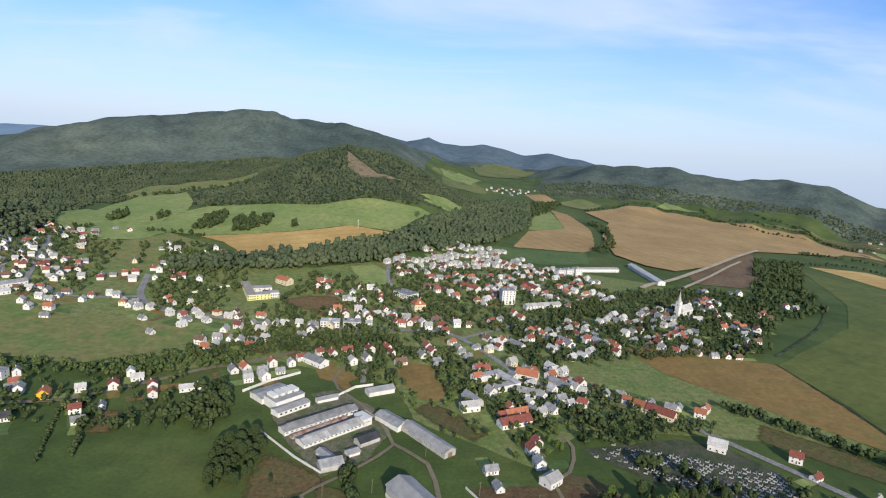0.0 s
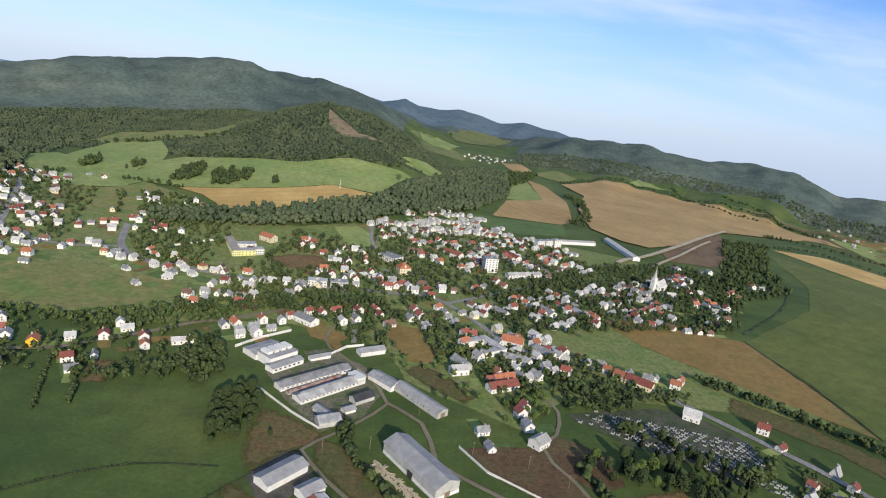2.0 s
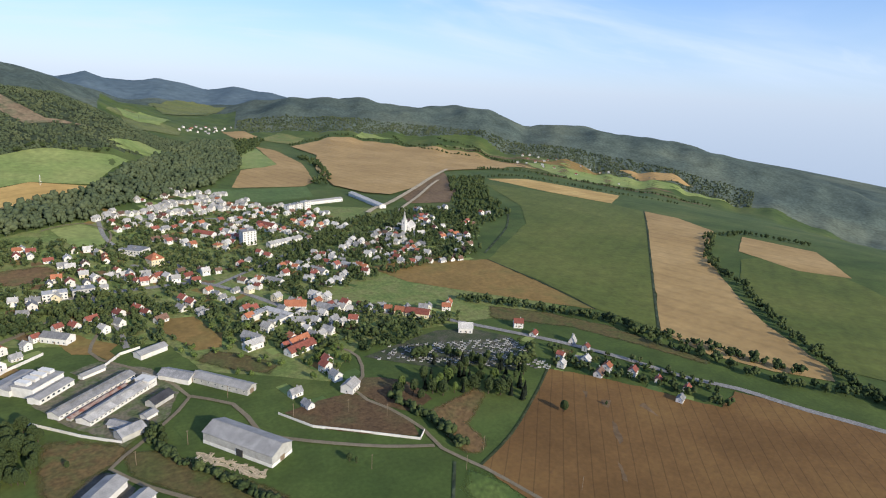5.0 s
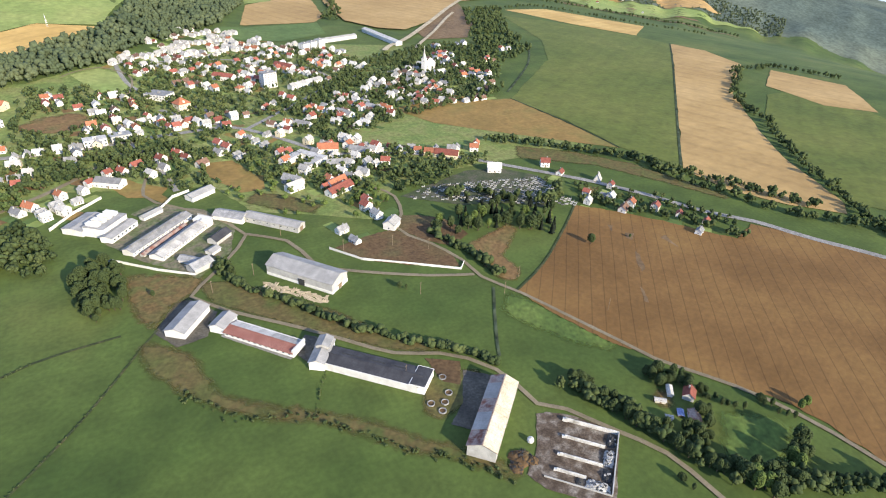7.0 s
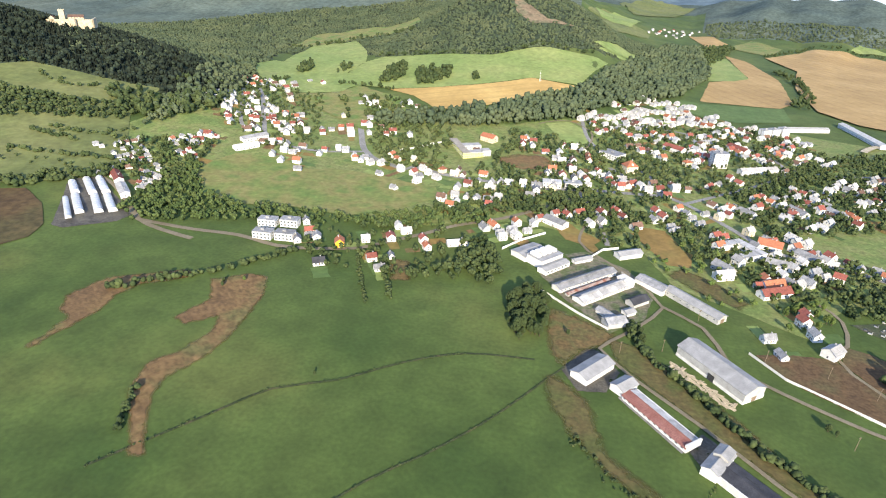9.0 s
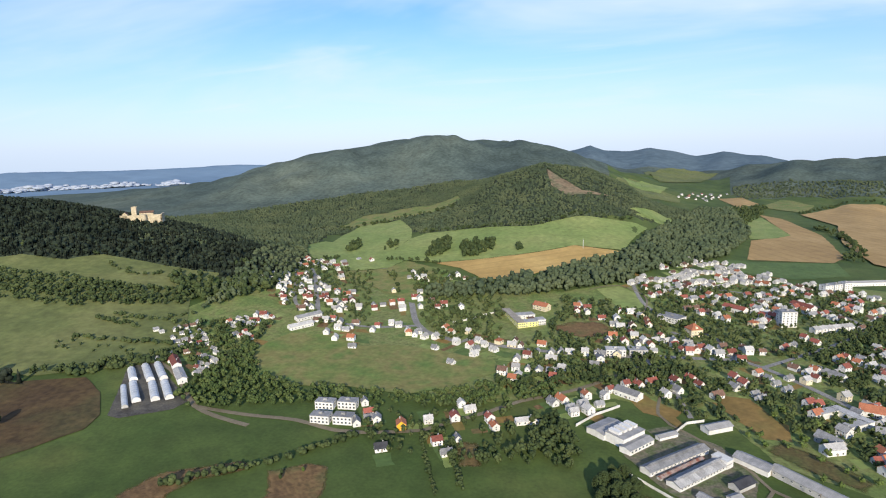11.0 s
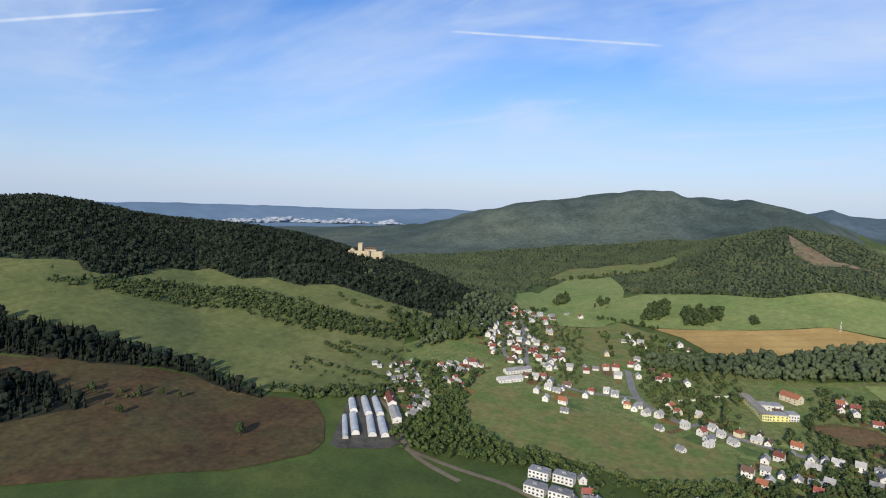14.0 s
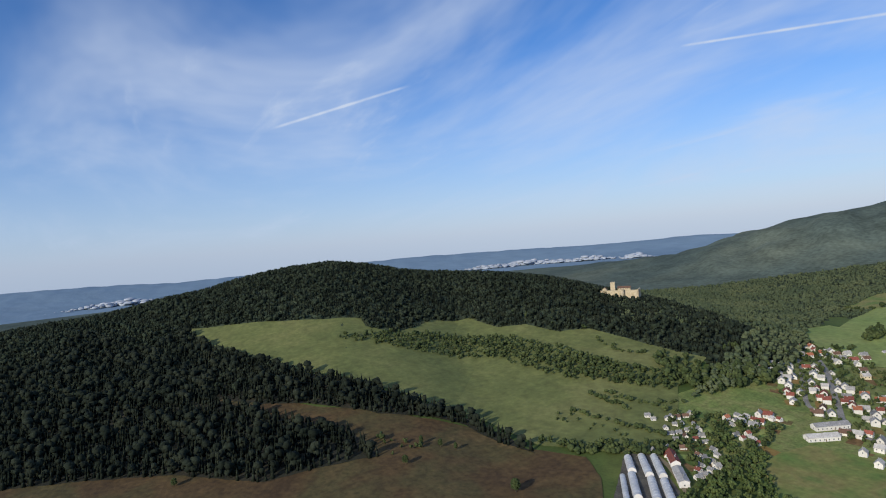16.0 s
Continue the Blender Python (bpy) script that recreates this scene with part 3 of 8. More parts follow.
spread("field", [(-68, 307), (-50, 302), (-31, 284), (4, 244), (24, 212), (48, 190), (40, 186), (12, 202), (-14, 228), (-44, 259), (-64, 280)], DRY_OLIVE, step=4, lift=0.2, ragged=1, fade=4, label="dry brownish meadow above the cowsheds", category="field")
spread("field", [(-46, 480), (-26, 470), (3, 451), (-1, 424), (-19, 424)], OCHRE, step=10, lift=0.3, ragged=1, label="reddish bare garden plot behind the farm", category="field")
spread("field", [(-116, 474), (-95, 472), (-72, 454), (-79, 437), (-101, 445)], OCHRE, step=10, lift=0.3, ragged=1, label="reddish bare plot beside the garden houses", category="field")
for lodged in ([(226, 251), (232, 248), (223, 240), (221, 244)], [(214, 227), (214, 223), (205, 207), (200, 205), (205, 216)], [(187, 193), (185, 187), (179, 176), (177, 178)], [(245, 235), (251, 236), (247, 219), (247, 218)], [(222, 266), (224, 263), (217, 256)]):
    spread("grain_patch", lodged, PLOUGH, step=4, lift=0.42, ragged=0.9, label="dark flattened patch in the grain field", category="field")

spread("field", [(-43, 495), (-16, 495), (-2, 453), (-14, 435), (-38, 474)], OCHRE, step=8, lift=0.32, ragged=1.5, label="brown garden plot between farm and street", category="field")
spread("field", [(-109, 484), (-98, 479), (-72, 431), (-78, 426)], OCHRE, step=8, lift=0.34, ragged=1.2, label="narrow brown garden plot beside the farm", category="field")

spread("field", [(-289, 1398), (-250, 1360), (-200, 1310), (-126, 1322), (-175, 1301), (-229, 1278), (-269, 1319)], CLEARING, step=20, lift=1.2, ragged=4, label="brownish clear-cut on the round hill", category="field")
spread("field", [(-130, 2042), (-83, 2317), (5, 2269), (-19, 2030)], HILL_GRASS, step=30, lift=1.6, ragged=3, label="green slope meadow up the valley", category="field")
spread("field", [(-78, 1908), (6, 2019), (69, 1970), (55, 1864), (-27, 1824)], HILL_GRASS, step=30, lift=1.8, ragged=3, label="olive slope meadow up the valley", category="field")

spread("field", [(-704, 968), (-689, 1042), (-599, 1018), (-515, 978), (-468, 909), (-483, 862), (-525, 846), (-566, 827), (-648, 897)], GRASS_PALE, step=24, lift=1.3, ragged=4, label="light green pasture below the forest edge", category="field")
spread("field", [(-104, 2185), (-37, 2306), (55, 2232), (8, 1982), (-85, 2037)], GRASS_PALE, step=24, lift=2.6, ragged=4, label="pale green field in the upper valley", category="field")
spread("field", [(-98, 1269), (-42, 1384), (62, 1504), (36, 1394), (-61, 1275)], GRASS_PALE, step=24, lift=2.2, ragged=4, label="green strip at the foot of the round hill", category="field")
spread("field", [(52, 3091), (212, 3377), (339, 3077), (212, 2801), (38, 2527)], HILL_GRASS, step=24, lift=2.8, ragged=4, label="pale pasture above the distant village", category="field")
spread("field", [(-566, 827), (-525, 846), (-483, 862), (-468, 909), (-421, 877), (-377, 856), (-364, 771), (-380, 693), (-437, 739), (-500, 787)], GRASS_DRY, step=24, lift=0.9, ragged=4, label="light grass behind the upper quarter", category="field")
# narrow strip fields on the far valley side
for k in range(12):
    x0, y0 = 985 + 5 * k, 1985 - 48 * k
    x1, y1 = x0 + 430 + 25 * (k * 7 % 5), y0 - 210 - 12 * (k * 5 % 4)
    spread("field", [(x0, y0), (x0 + 6, y0 - 36), (x1, y1 - 30), (x1, y1)], (HILL_GRASS, PLOUGH, CROP_GREEN, HILL_GRASS, CROP_GREEN, PLOUGH)[k % 6], step=40, lift=0.9, ragged=2, label="narrow strip field on the far valley side", category="field")

spread("field", [(228, 406), (288, 361), (324, 301), (344, 262), (356, 263), (345, 301), (327, 353), (291, 400), (245, 436)], DRY_OLIVE, step=5, lift=0.3, ragged=1.5, label="olive dry grass between road and hedge", category="field")
spread("yard", [(-511, 327), (-566, 406), (-548, 423), (-466, 366), (-468, 350), (-498, 325)], DARK_YARD, step=8, lift=0.3, ragged=1, label="dark yard between the greenhouses", category="yard")
spread("field", [(-68, 192), (-50, 190), (-30, 177), (-8, 160), (11, 139), (31, 123), (44, 101), (32, 99), (18, 117), (-2, 132), (-15, 146), (-33, 165), (-55, 175)], DRY_OLIVE, step=3, lift=0.16, ragged=1.6, fade=7, label="rough olive weeds along the farm meadow edge", category="grass")
spread("field", [(104, 226), (112, 214), (126, 182), (138, 152), (128, 148), (112, 160), (96, 186), (88, 204)], GRASS_TUFT, step=4, lift=0.2, ragged=1.5, fade=7, label="light tufted grass beside the winding track", category="field")
spread("field", [(-236, 367), (-217, 367), (-207, 337), (-223, 331)], SOIL_OLIVE, step=3, lift=0.3, ragged=1.2, label="weedy brown plot below the lower houses", category="field")
spread("field", [(-11, 424), (12, 408), (36, 381), (24, 365), (-3, 384), (-23, 405)], DRY_OLIVE, step=4, lift=0.28, ragged=1.4, label="dry olive grass behind the farm stores", category="field")

# ---- building materials ----
WHITE_WALL = shade("white_plaster", ((0.586, 0.567, 0.525), (0.698, 0.679, 0.637)), 3.0, 0.4, 0.9, 0.1, per="object", vary=0.10, grain=0.08)
CREAM_WALL = shade("cream_plaster", ((0.60, 0.52, 0.34), (0.68, 0.60, 0.42)), 3.0, 0.4, 0.9, 0.1, per="object", vary=0.12, grain=0.08)
YELLOW_WALL = shade("yellow_plaster", ((0.66, 0.62, 0.20), (0.72, 0.68, 0.26)), 3.0, 0.4, 0.9, 0.1, grain=0.08)
OCHRE_WALL = shade("ochre_plaster", ((0.66, 0.36, 0.03), (0.72, 0.42, 0.04)), 3.0, 0.4, 0.9, 0.1, grain=0.08)
GREY_WALL = shade("grey_concrete", ((0.34, 0.33, 0.30), (0.46, 0.45, 0.42)), 4.0, 0.5, 0.9, 0.2, grain=0.15)
RED_ROOF = shade("red_tiles", ((0.20, 0.065, 0.048), (0.28, 0.090, 0.062)), 2.5, 0.35, 0.8, 0.5, per="object", vary=0.3, stripe=(0, 0.5, 0.2))
ORANGE_ROOF = shade("orange_tiles", ((0.30, 0.112, 0.058), (0.38, 0.145, 0.076)), 2.5, 0.35, 0.8, 0.5, per="object", vary=0.22, stripe=(0, 0.5, 0.2))
BROWN_ROOF = shade("brown_tiles", ((0.11, 0.065, 0.045), (0.17, 0.10, 0.07)), 2.5, 0.35, 0.8, 0.5, per="object", vary=0.25, stripe=(0, 0.5, 0.2))
GREY_ROOF = shade("grey_fibre_cement", ((0.19, 0.19, 0.19), (0.30, 0.295, 0.29)), 4.0, 0.5, 0.75, 0.3, per="object", vary=0.25, stripe=(0, 0.9, 0.15))
PALE_ROOF = shade("pale_weathered_roofing", ((0.352, 0.339, 0.317), (0.475, 0.458, 0.431)), 4.0, 0.5, 0.75, 0.3, per="object", vary=0.25, stripe=(0, 0.9, 0.12))
LIGHT_ROOF = shade("light_sheet_roof", ((0.24, 0.235, 0.225), (0.35, 0.34, 0.325)), 6.0, 0.6, 0.7, 0.2, stripe=(0, 1.1, 0.08), grain=0.15)
DARK_ROOF = shade("dark_bitumen", ((0.030, 0.030, 0.034), (0.060, 0.060, 0.065)), 6.0, 0.6, 0.8, 0.3, grain=0.2)
RUST_ROOF = shade("rusted_sheet", ((0.17, 0.06, 0.04), (0.34, 0.27, 0.23), (0.22, 0.085, 0.055)), 5.0, 0.6, 0.7, 0.3, stripe=(0, 1.1, 0.2))
RED_SHEET = shade("red_painted_sheet", ((0.21, 0.080, 0.060), (0.29, 0.135, 0.105)), 5.0, 0.6, 0.7, 0.3, stripe=(0, 1.1, 0.2))
STONE = shade("castle_stone", ((0.42, 0.35, 0.23), (0.54, 0.46, 0.32)), 5.0, 0.8, 0.95, 0.4)
GLASS = shade("window_glass", ((0.03, 0.035, 0.045), (0.05, 0.06, 0.075)), 2.0, 0.5, 0.12, 0.0, spec=0.6, grain=0.1)
FILM = shade("greenhouse_film", ((0.36, 0.38, 0.40), (0.50, 0.52, 0.54)), 6.0, 1.0, 0.35, 0.1, grain=0.06)
TIMBER = shade("weathered_timber", ((0.16, 0.12, 0.08), (0.24, 0.18, 0.12)), 1.5, 0.2, 0.9, 0.3)
LUMBER = shade("sawn_lumber", ((0.42, 0.34, 0.22), (0.55, 0.46, 0.32)), 2.0, 0.3, 0.9, 0.3, per="object", vary=0.25)
RUBBER = shade("black_rubber", ((0.03, 0.03, 0.03), (0.05, 0.05, 0.05)), 1.0, 0.2, 0.8, 0.2)
STEEL = shade("painted_steel", ((0.55, 0.55, 0.55), (0.65, 0.65, 0.65)), 1.0, 0.2, 0.5, 0.1)
ROOFS = {"r": (RED_ROOF, "red tiled"), "o": (ORANGE_ROOF, "orange tiled"), "b": (BROWN_ROOF, "brown tiled"), "g": (GREY_ROOF, "grey"), "w": (PALE_ROOF, "pale grey"), "c": (PALE_ROOF, "pale grey"), "y": (ORANGE_ROOF, "orange tiled"), "d": (DARK_ROOF, "black"), "Y": (ORANGE_ROOF, "orange tiled")}
WALLS = {"c": (CREAM_WALL, "cream"), "y": (CREAM_WALL, "cream"), "Y": (OCHRE_WALL, "ochre yellow"), "b": (WHITE_WALL, "white")}
MESHES = {}
PLOTS = []  # houses with gardens
TAKEN = []  # places that trees keep clear of: x, y, radius


def part(name, shape, material, parent, label="", place=None, key=None):
    """One mesh object under a thing: shape is (vertices, faces); alike parts share a mesh by key."""
    me = MESHES.get(key) if key else None
    if me is None:
        me = bpy.data.meshes.new(name)
        me.from_pydata([tuple(map(float, v)) for v in shape[0]], [], [tuple(f) for f in shape[1]])
        for m in material if isinstance(material, (list, tuple)) else [material]:
            me.materials.append(m)
        if len(shape) > 2:
            for p, k in zip(me.polygons, shape[2]):
                p.material_index = k
        if key:
            MESHES[key] = me
    ob = new(name, me)
    ob.parent = parent
    if place is not None:
        ob.matrix_basis = place
    return tagged(ob, label)


def base(name, x, y, turn, label, category, group="", z=None):
    """An empty at the foot of a thing."""
    ob = new(name)
    ob.empty_display_size = 1.0
    TAKEN.append((x, y, 6.0))
    ob.matrix_basis = pose(x, y, float(height(x, y)) if z is None else z, 0, 0, turn)
    return tagged(ob, label, category, group)


def block(x0, x1, y0, y1, z0, z1):
    v = [(x, y, z) for z in (z0, z1) for x, y in ((x0, y0), (x1, y0), (x1, y1), (x0, y1))]
    return v, [(3, 2, 1, 0), (4, 5, 6, 7), (0, 1, 5, 4), (1, 2, 6, 5), (2, 3, 7, 6), (3, 0, 4, 7)]


def join(*shapes):
    v, f = [], []
    for s in shapes:
        n = len(v)
        v += list(s[0])
        f += [tuple(i + n for i in q) for q in s[1]]
    return v, f


def gable_walls(l, w, eaves, ridge):
    """Walls of a house with gables at both ends of its length (along x)."""
    a, b = l / 2, w / 2
    v = [(-a, -b, -1), (a, -b, -1), (a, b, -1), (-a, b, -1), (-a, -b, eaves), (a, -b, eaves), (a, b, eaves), (-a, b, eaves), (-a, 0, ridge), (a, 0, ridge)]
    return v, [(0, 1, 5, 4), (2, 3, 7, 6), (1, 2, 6, 9, 5), (3, 0, 4, 8, 7), (4, 5, 9, 8), (6, 7, 8, 9)]


def gable_roof(l, w, eaves, ridge, over=0.5, thick=0.22):
    """Two sloping slabs with eaves, and a ridge cap."""
    s = (ridge - eaves) / (w / 2)
    a, b = l / 2 + over, w / 2 + over
    out = []
    for k in (-1, 1):
        lo = eaves - over * s
        v = [(-a, k * b, lo), (a, k * b, lo), (a, 0, ridge), (-a, 0, ridge)]
        v = [(x, y, z + 0.03) for x, y, z in v] + [(x, y, z + thick) for x, y, z in v]
        f = [(0, 1, 2, 3), (7, 6, 5, 4), (0, 4, 5, 1), (1, 5, 6, 2), (2, 6, 7, 3), (3, 7, 4, 0)]
        out.append((v, f if k > 0 else [q[::-1] for q in f]))
    out.append(block(-a, a, -0.16, 0.16, ridge + thick - 0.1, ridge + thick + 0.08))
    return join(*out)


def roof_sheet(top, l, w, eaves, ridge, side, x0, x1, material, label, name="roof_sheet"):
    """A newer or older sheet laid on one slope of a gable roof, from x0 to x1, with lapped ribs."""
    s = (ridge - eaves) / (w / 2)
    y0, y1 = w / 2 + 0.55, 0.35
    za, zb = eaves - 0.55 * s + 0.27, ridge - 0.35 * s + 0.27
    n = max(2, int((x1 - x0) / 4))
    for k in range(n):
        a, b = x0 + (x1 - x0) * k / n, x0 + (x1 - x0) * (k + 1) / n - 0.08
        v = [(a, side * y0, za), (b, side * y0, za), (b, side * y1, zb), (a, side * y1, zb)]
        v = v + [(p, q, z + 0.09) for p, q, z in v]
        f = [(0, 1, 2, 3), (7, 6, 5, 4), (0, 4, 5, 1), (1, 5, 6, 2), (2, 6, 7, 3), (3, 7, 4, 0)]
        part(name, (v, f if side > 0 else [q[::-1] for q in f]), material, top, label)


def hip_roof(l, w, eaves, ridge, over=0.5, top=0.35):
    a, b = l / 2 + over, w / 2 + over
    c = max(0.0, l / 2 - w / 2) + 0.05 + top * 0
    v = [(-a, -b, eaves), (a, -b, eaves), (a, b, eaves), (-a, b, eaves), (-c, 0, ridge), (c, 0, ridge)]
    low = [(x, y, z - 0.2) for x, y, z in v[:4]]
    return v + low, [(0, 1, 5, 4), (1, 2, 5), (2, 3, 4, 5), (3, 0, 4), (6, 7, 1, 0), (7, 8, 2, 1), (8, 9, 3, 2), (9, 6, 0, 3), (9, 8, 7, 6)]


def window_shape(w, h):
    """A pane set back in a proud frame with a sill, facing -y, in one skin."""
    t = 0.1
    out = [(-w / 2, 0.05, -t), (w / 2, 0.05, -t), (w / 2, 0.05, h), (-w / 2, 0.05, h)]
    mid = [(-w / 2 - 0.05, -0.12, -t), (w / 2 + 0.05, -0.12, -t), (w / 2, -0.07, h), (-w / 2, -0.07, h)]
    lip = [(-w / 2 + t, -0.07, 0), (w / 2 - t, -0.07, 0), (w / 2 - t, -0.07, h - t), (-w / 2 + t, -0.07, h - t)]
    pane = [(x, -0.025, z) for x, _, z in lip]
    f, m = [], []
    for n in range(3):
        for k in range(4):
            f.append((n * 4 + k, n * 4 + (k + 1) % 4, n * 4 + 4 + (k + 1) % 4, n * 4 + 4 + k))
            m.append(0)
    return out + mid + lip + pane, f + [(12, 13, 14, 15)], m + [1]


def windows_on(parent, spots, w=1.2, h=1.4, frame_mat=None):
    """Windows at (x, y, z, turn) on a thing."""
    for x, y, z, turn in spots:
        part("window", window_shape(w, h), [frame_mat or STEEL, GLASS], parent, "", pose(x, y, z, 0, 0, turn), ("window", w, h, (frame_mat or STEEL).name))


def wall_spots(l, w, rows, n_long, n_end):
    out = []
    for z in rows:
        for k in range(n_long):
            x = -l / 2 + l * (k + 0.5) / n_long
            out += [(x, -w / 2, z, 0), (x, w / 2, z, 180)]
        for k in range(n_end):
            y = -w / 2 + w * (k + 0.5) / n_end
            out += [(l / 2, y, z, 90), (-l / 2, y, z, -90)]
    return out


def gable_house(name, x, y, turn, l, w, eaves, ridge, wall, roof, label, category="house", group="", chimney=True, spots=(), win=(1.2, 1.4), door=True, over=0.5, z=None, hip=False):
    top = base(name, x, y, turn, label, category, group, z)
    part("wall", gable_walls(l, w, eaves, ridge) if not hip else block(-l / 2, l / 2, -w / 2, w / 2, -1, eaves), wall, top)
    roof_part = part("roof", hip_roof(l, w, eaves, ridge, over) if hip else gable_roof(l, w, eaves, ridge, over), roof, top)
    if chimney:
        part("chimney", join(block(-0.35, 0.35, -0.35, 0.35, ridge - 1.2, ridge + 0.9), block(-0.45, 0.45, -0.45, 0.45, ridge + 0.9, ridge + 1.02)), GREY_WALL, roof_part, "", pose(l * 0.2, w * 0.12, 0))
    windows_on(top, spots, *win)
    if door:
        part("door", block(-0.5, 0.5, -0.08, 0.06, 0, 2.1), TIMBER, top, "brown door", pose(l * 0.05, -w / 2, 0.1))
    return top


HOUSES = {}
SPARSE = ("houses on the upper rim", "houses at the quarter foot", "houses above the hill road", "houses below the hill road", "houses on the school street", "cottages of the side hamlet", "cottages on the hamlet slope", "houses on the lower road", "houses beside the farm", "houses by the lane", "houses at the end of the street", "houses of the distant hamlet", "houses of the village far up the valley")
SIZES = ((8.6, 7.2, 4.7, 7.6), (10.4, 6.7, 3.2, 6.3), (7.8, 7.6, 5.2, 8.1), (9.0, 6.3, 2.9, 5.8))


def street(group, turn, plots):
    """The houses of one street, each at its place, with its roof colour; those far off are joined."""
    where = group.split(" ", 1)[1]
    far = []
    plots = list(plots)
    grow = random.Random(group)
    for x, y, code in list(plots) * (2 if group.startswith("new") else 1) if group not in SPARSE else ():
        # a neighbour on the next plot, where there is room
        a = radians(turn + grow.choice((0, 90, 180, 270)) + grow.uniform(-8, 8))
        nx, ny = x + 13.0 * math.cos(a), y + 13.0 * math.sin(a)
        room = all(math.hypot(nx - px, ny - py) > 10.5 for px, py, _ in plots) and all(math.hypot(nx - px, ny - py) > pr + 5.0 for px, py, pr in TAKEN) and all(math.hypot(nx - px, ny - py) > pr + 5.0 for px, py, pr in ROADS)
        if room and math.hypot(nx - CX, ny - CY) > 540:
            plots.append((round(nx), round(ny), grow.choice("wwwwwwgbro" if group.startswith("new") else "wwwggbrro")))
    for x, y, code in plots:
        rng = random.Random(x * 31 + y)
        if code == "w" and rng.random() < (0.15 if group.startswith("new") else 0.42):
            code = rng.choice("ggbbrro")
        k = rng.choice((0, 0, 1, 2, 2, 3)) if code not in "bg" else rng.choice((0, 1, 3, 3))
        away = math.hypot(x - CX, y - CY)
        near = away < 560
        face = turn + rng.choice((0, 90)) + rng.uniform(-6, 6)
        key = (code, k, near)
        wall, wall_word = WALLS.get(code, (WHITE_WALL, "white"))
        roof, roof_word = ROOFS[code]
        label = f"{wall_word} house with {roof_word} roof {where}"
        z = min(float(height(x + a, y + b)) for a in (-4, 4) for b in (-4, 4)) + 0.3
        l, w, e, r = SIZES[k]
        PLOTS.append((x, y, turn))
        m = pose(x, y, z, 0, 0, face)
        if away > FAR_STREET:
            TAKEN.append((x, y, 6.0))
            s = rng.uniform(0.82, 1.05)
            for shape, mat in ((gable_walls(l, w, e, r), wall), (gable_roof(l, w, e, r), roof), (block(l * 0.2 - 0.35, l * 0.2 + 0.35, 0.3, 1.0, r - 1.5, r + 0.8), GREY_WALL)):
                far.append(([m @ (Vector(v) * s) for v in shape[0]], shape[1], mat))
            for px, py, pz, pt in [(-l * 0.25, -w / 2, e - 2.2, 0), (l * 0.25, -w / 2, e - 2.2, 0), (l / 2, 0, e - 1.2, 90), (-l / 2, 0, e - 1.2, -90)]:
                q = m @ Matrix.Scale(s, 4) @ pose(px, py, pz, 0, 0, pt)
                far.append(([q @ Vector(v) for v in block(-0.6, 0.6, -0.06, 0.1, 0, 1.4)[0]], block(0, 1, 0, 1, 0, 1)[1], GLASS))
            continue
        if key in HOUSES:
            ob = copy_thing(HOUSES[key], m)
            TAKEN.append((x, y, 6.0))
            s = rng.uniform(0.76, 0.98) * (0.72 if group.startswith("cottages") else 0.9 if "end of the street" in group else 1.0)
            ob.scale = (s, s, s * rng.uniform(0.95, 1.08))
            tagged(ob, label, group=group)
            continue
        if near:
            spots = wall_spots(l, w, (0.9,) if e < 4.5 else (0.9, 3.2), 2, 1)
        else:
            spots = [(-l * 0.25, -w / 2, e - 2.2, 0), (l * 0.25, -w / 2, e - 2.2, 0), (l / 2, 0, e - 1.2, 90), (-l / 2, 0, e - 1.2, -90)]
        HOUSES[key] = gable_house("house", x, y, face, l, w, e, r, wall, roof, label, group=group, spots=spots, z=z, door=near, hip=(code in "yY" and k == 2))
    if far:
        mats = []
        v, f, mi = [], [], []
        for vs, fs, mat in far:
            if mat not in mats:
                mats.append(mat)
            f += [tuple(i + len(v) for i in q) for q in fs]
            mi += [mats.index(mat)] * len(fs)
            v += vs
        ob = link_mesh("distant_houses", v, f, mats)
        for p, i in zip(ob.data.polygons, mi):
            p.material_index = i
        tagged(ob, f"distant white {group} with mixed roofs", "houses", kind="stuff")


FAR_STREET = 735.0

# ---- roads and tracks ----
ribbon("road", [(-63, 655), (-8, 588), (11, 571), (35, 537), (57, 499), (75, 476), (104, 466), (127, 460), (151, 445), (178, 428), (199, 406), (246, 354), (264, 332), (288, 296), (312, 251), (334, 225), (352, 188), (377, 147), (420, 60), (480, -80)], 6.0, ASPHALT, label="grey asphalt main road through the village")
ribbon("road", [(-533, 877), (-494, 864), (-460, 857), (-441, 820), (-411, 756), (-385, 700), (-360, 640), (-347, 615), (-333, 597), (-320, 587), (-303, 578), (-284, 567), (-277, 580), (-240, 567), (-183, 561), (-131, 561), (-80, 574), (-8, 586)], 7.5, ASPHALT, label="grey asphalt road climbing to the upper quarter")
ribbon("road", [(-590, 805), (-561, 762), (-523, 695), (-499, 653), (-467, 600), (-440, 592), (-395, 596), (-345, 612)], 6.0, ASPHALT, lift=0.6, label="straight grey street of the upper quarter")
ribbon("road", [(-600, 776), (-581, 743), (-541, 670), (-517, 630), (-490, 612)], 5.0, ASPHALT, lift=0.6, label="narrow grey lane of the upper quarter")
ribbon("road", [(-395, 346), (-427, 351), (-456, 361), (-489, 388), (-523, 413), (-547, 424), (-560, 447), (-567, 474), (-591, 506)], 5.0, TRACK, label="pale lane into the side hamlet")
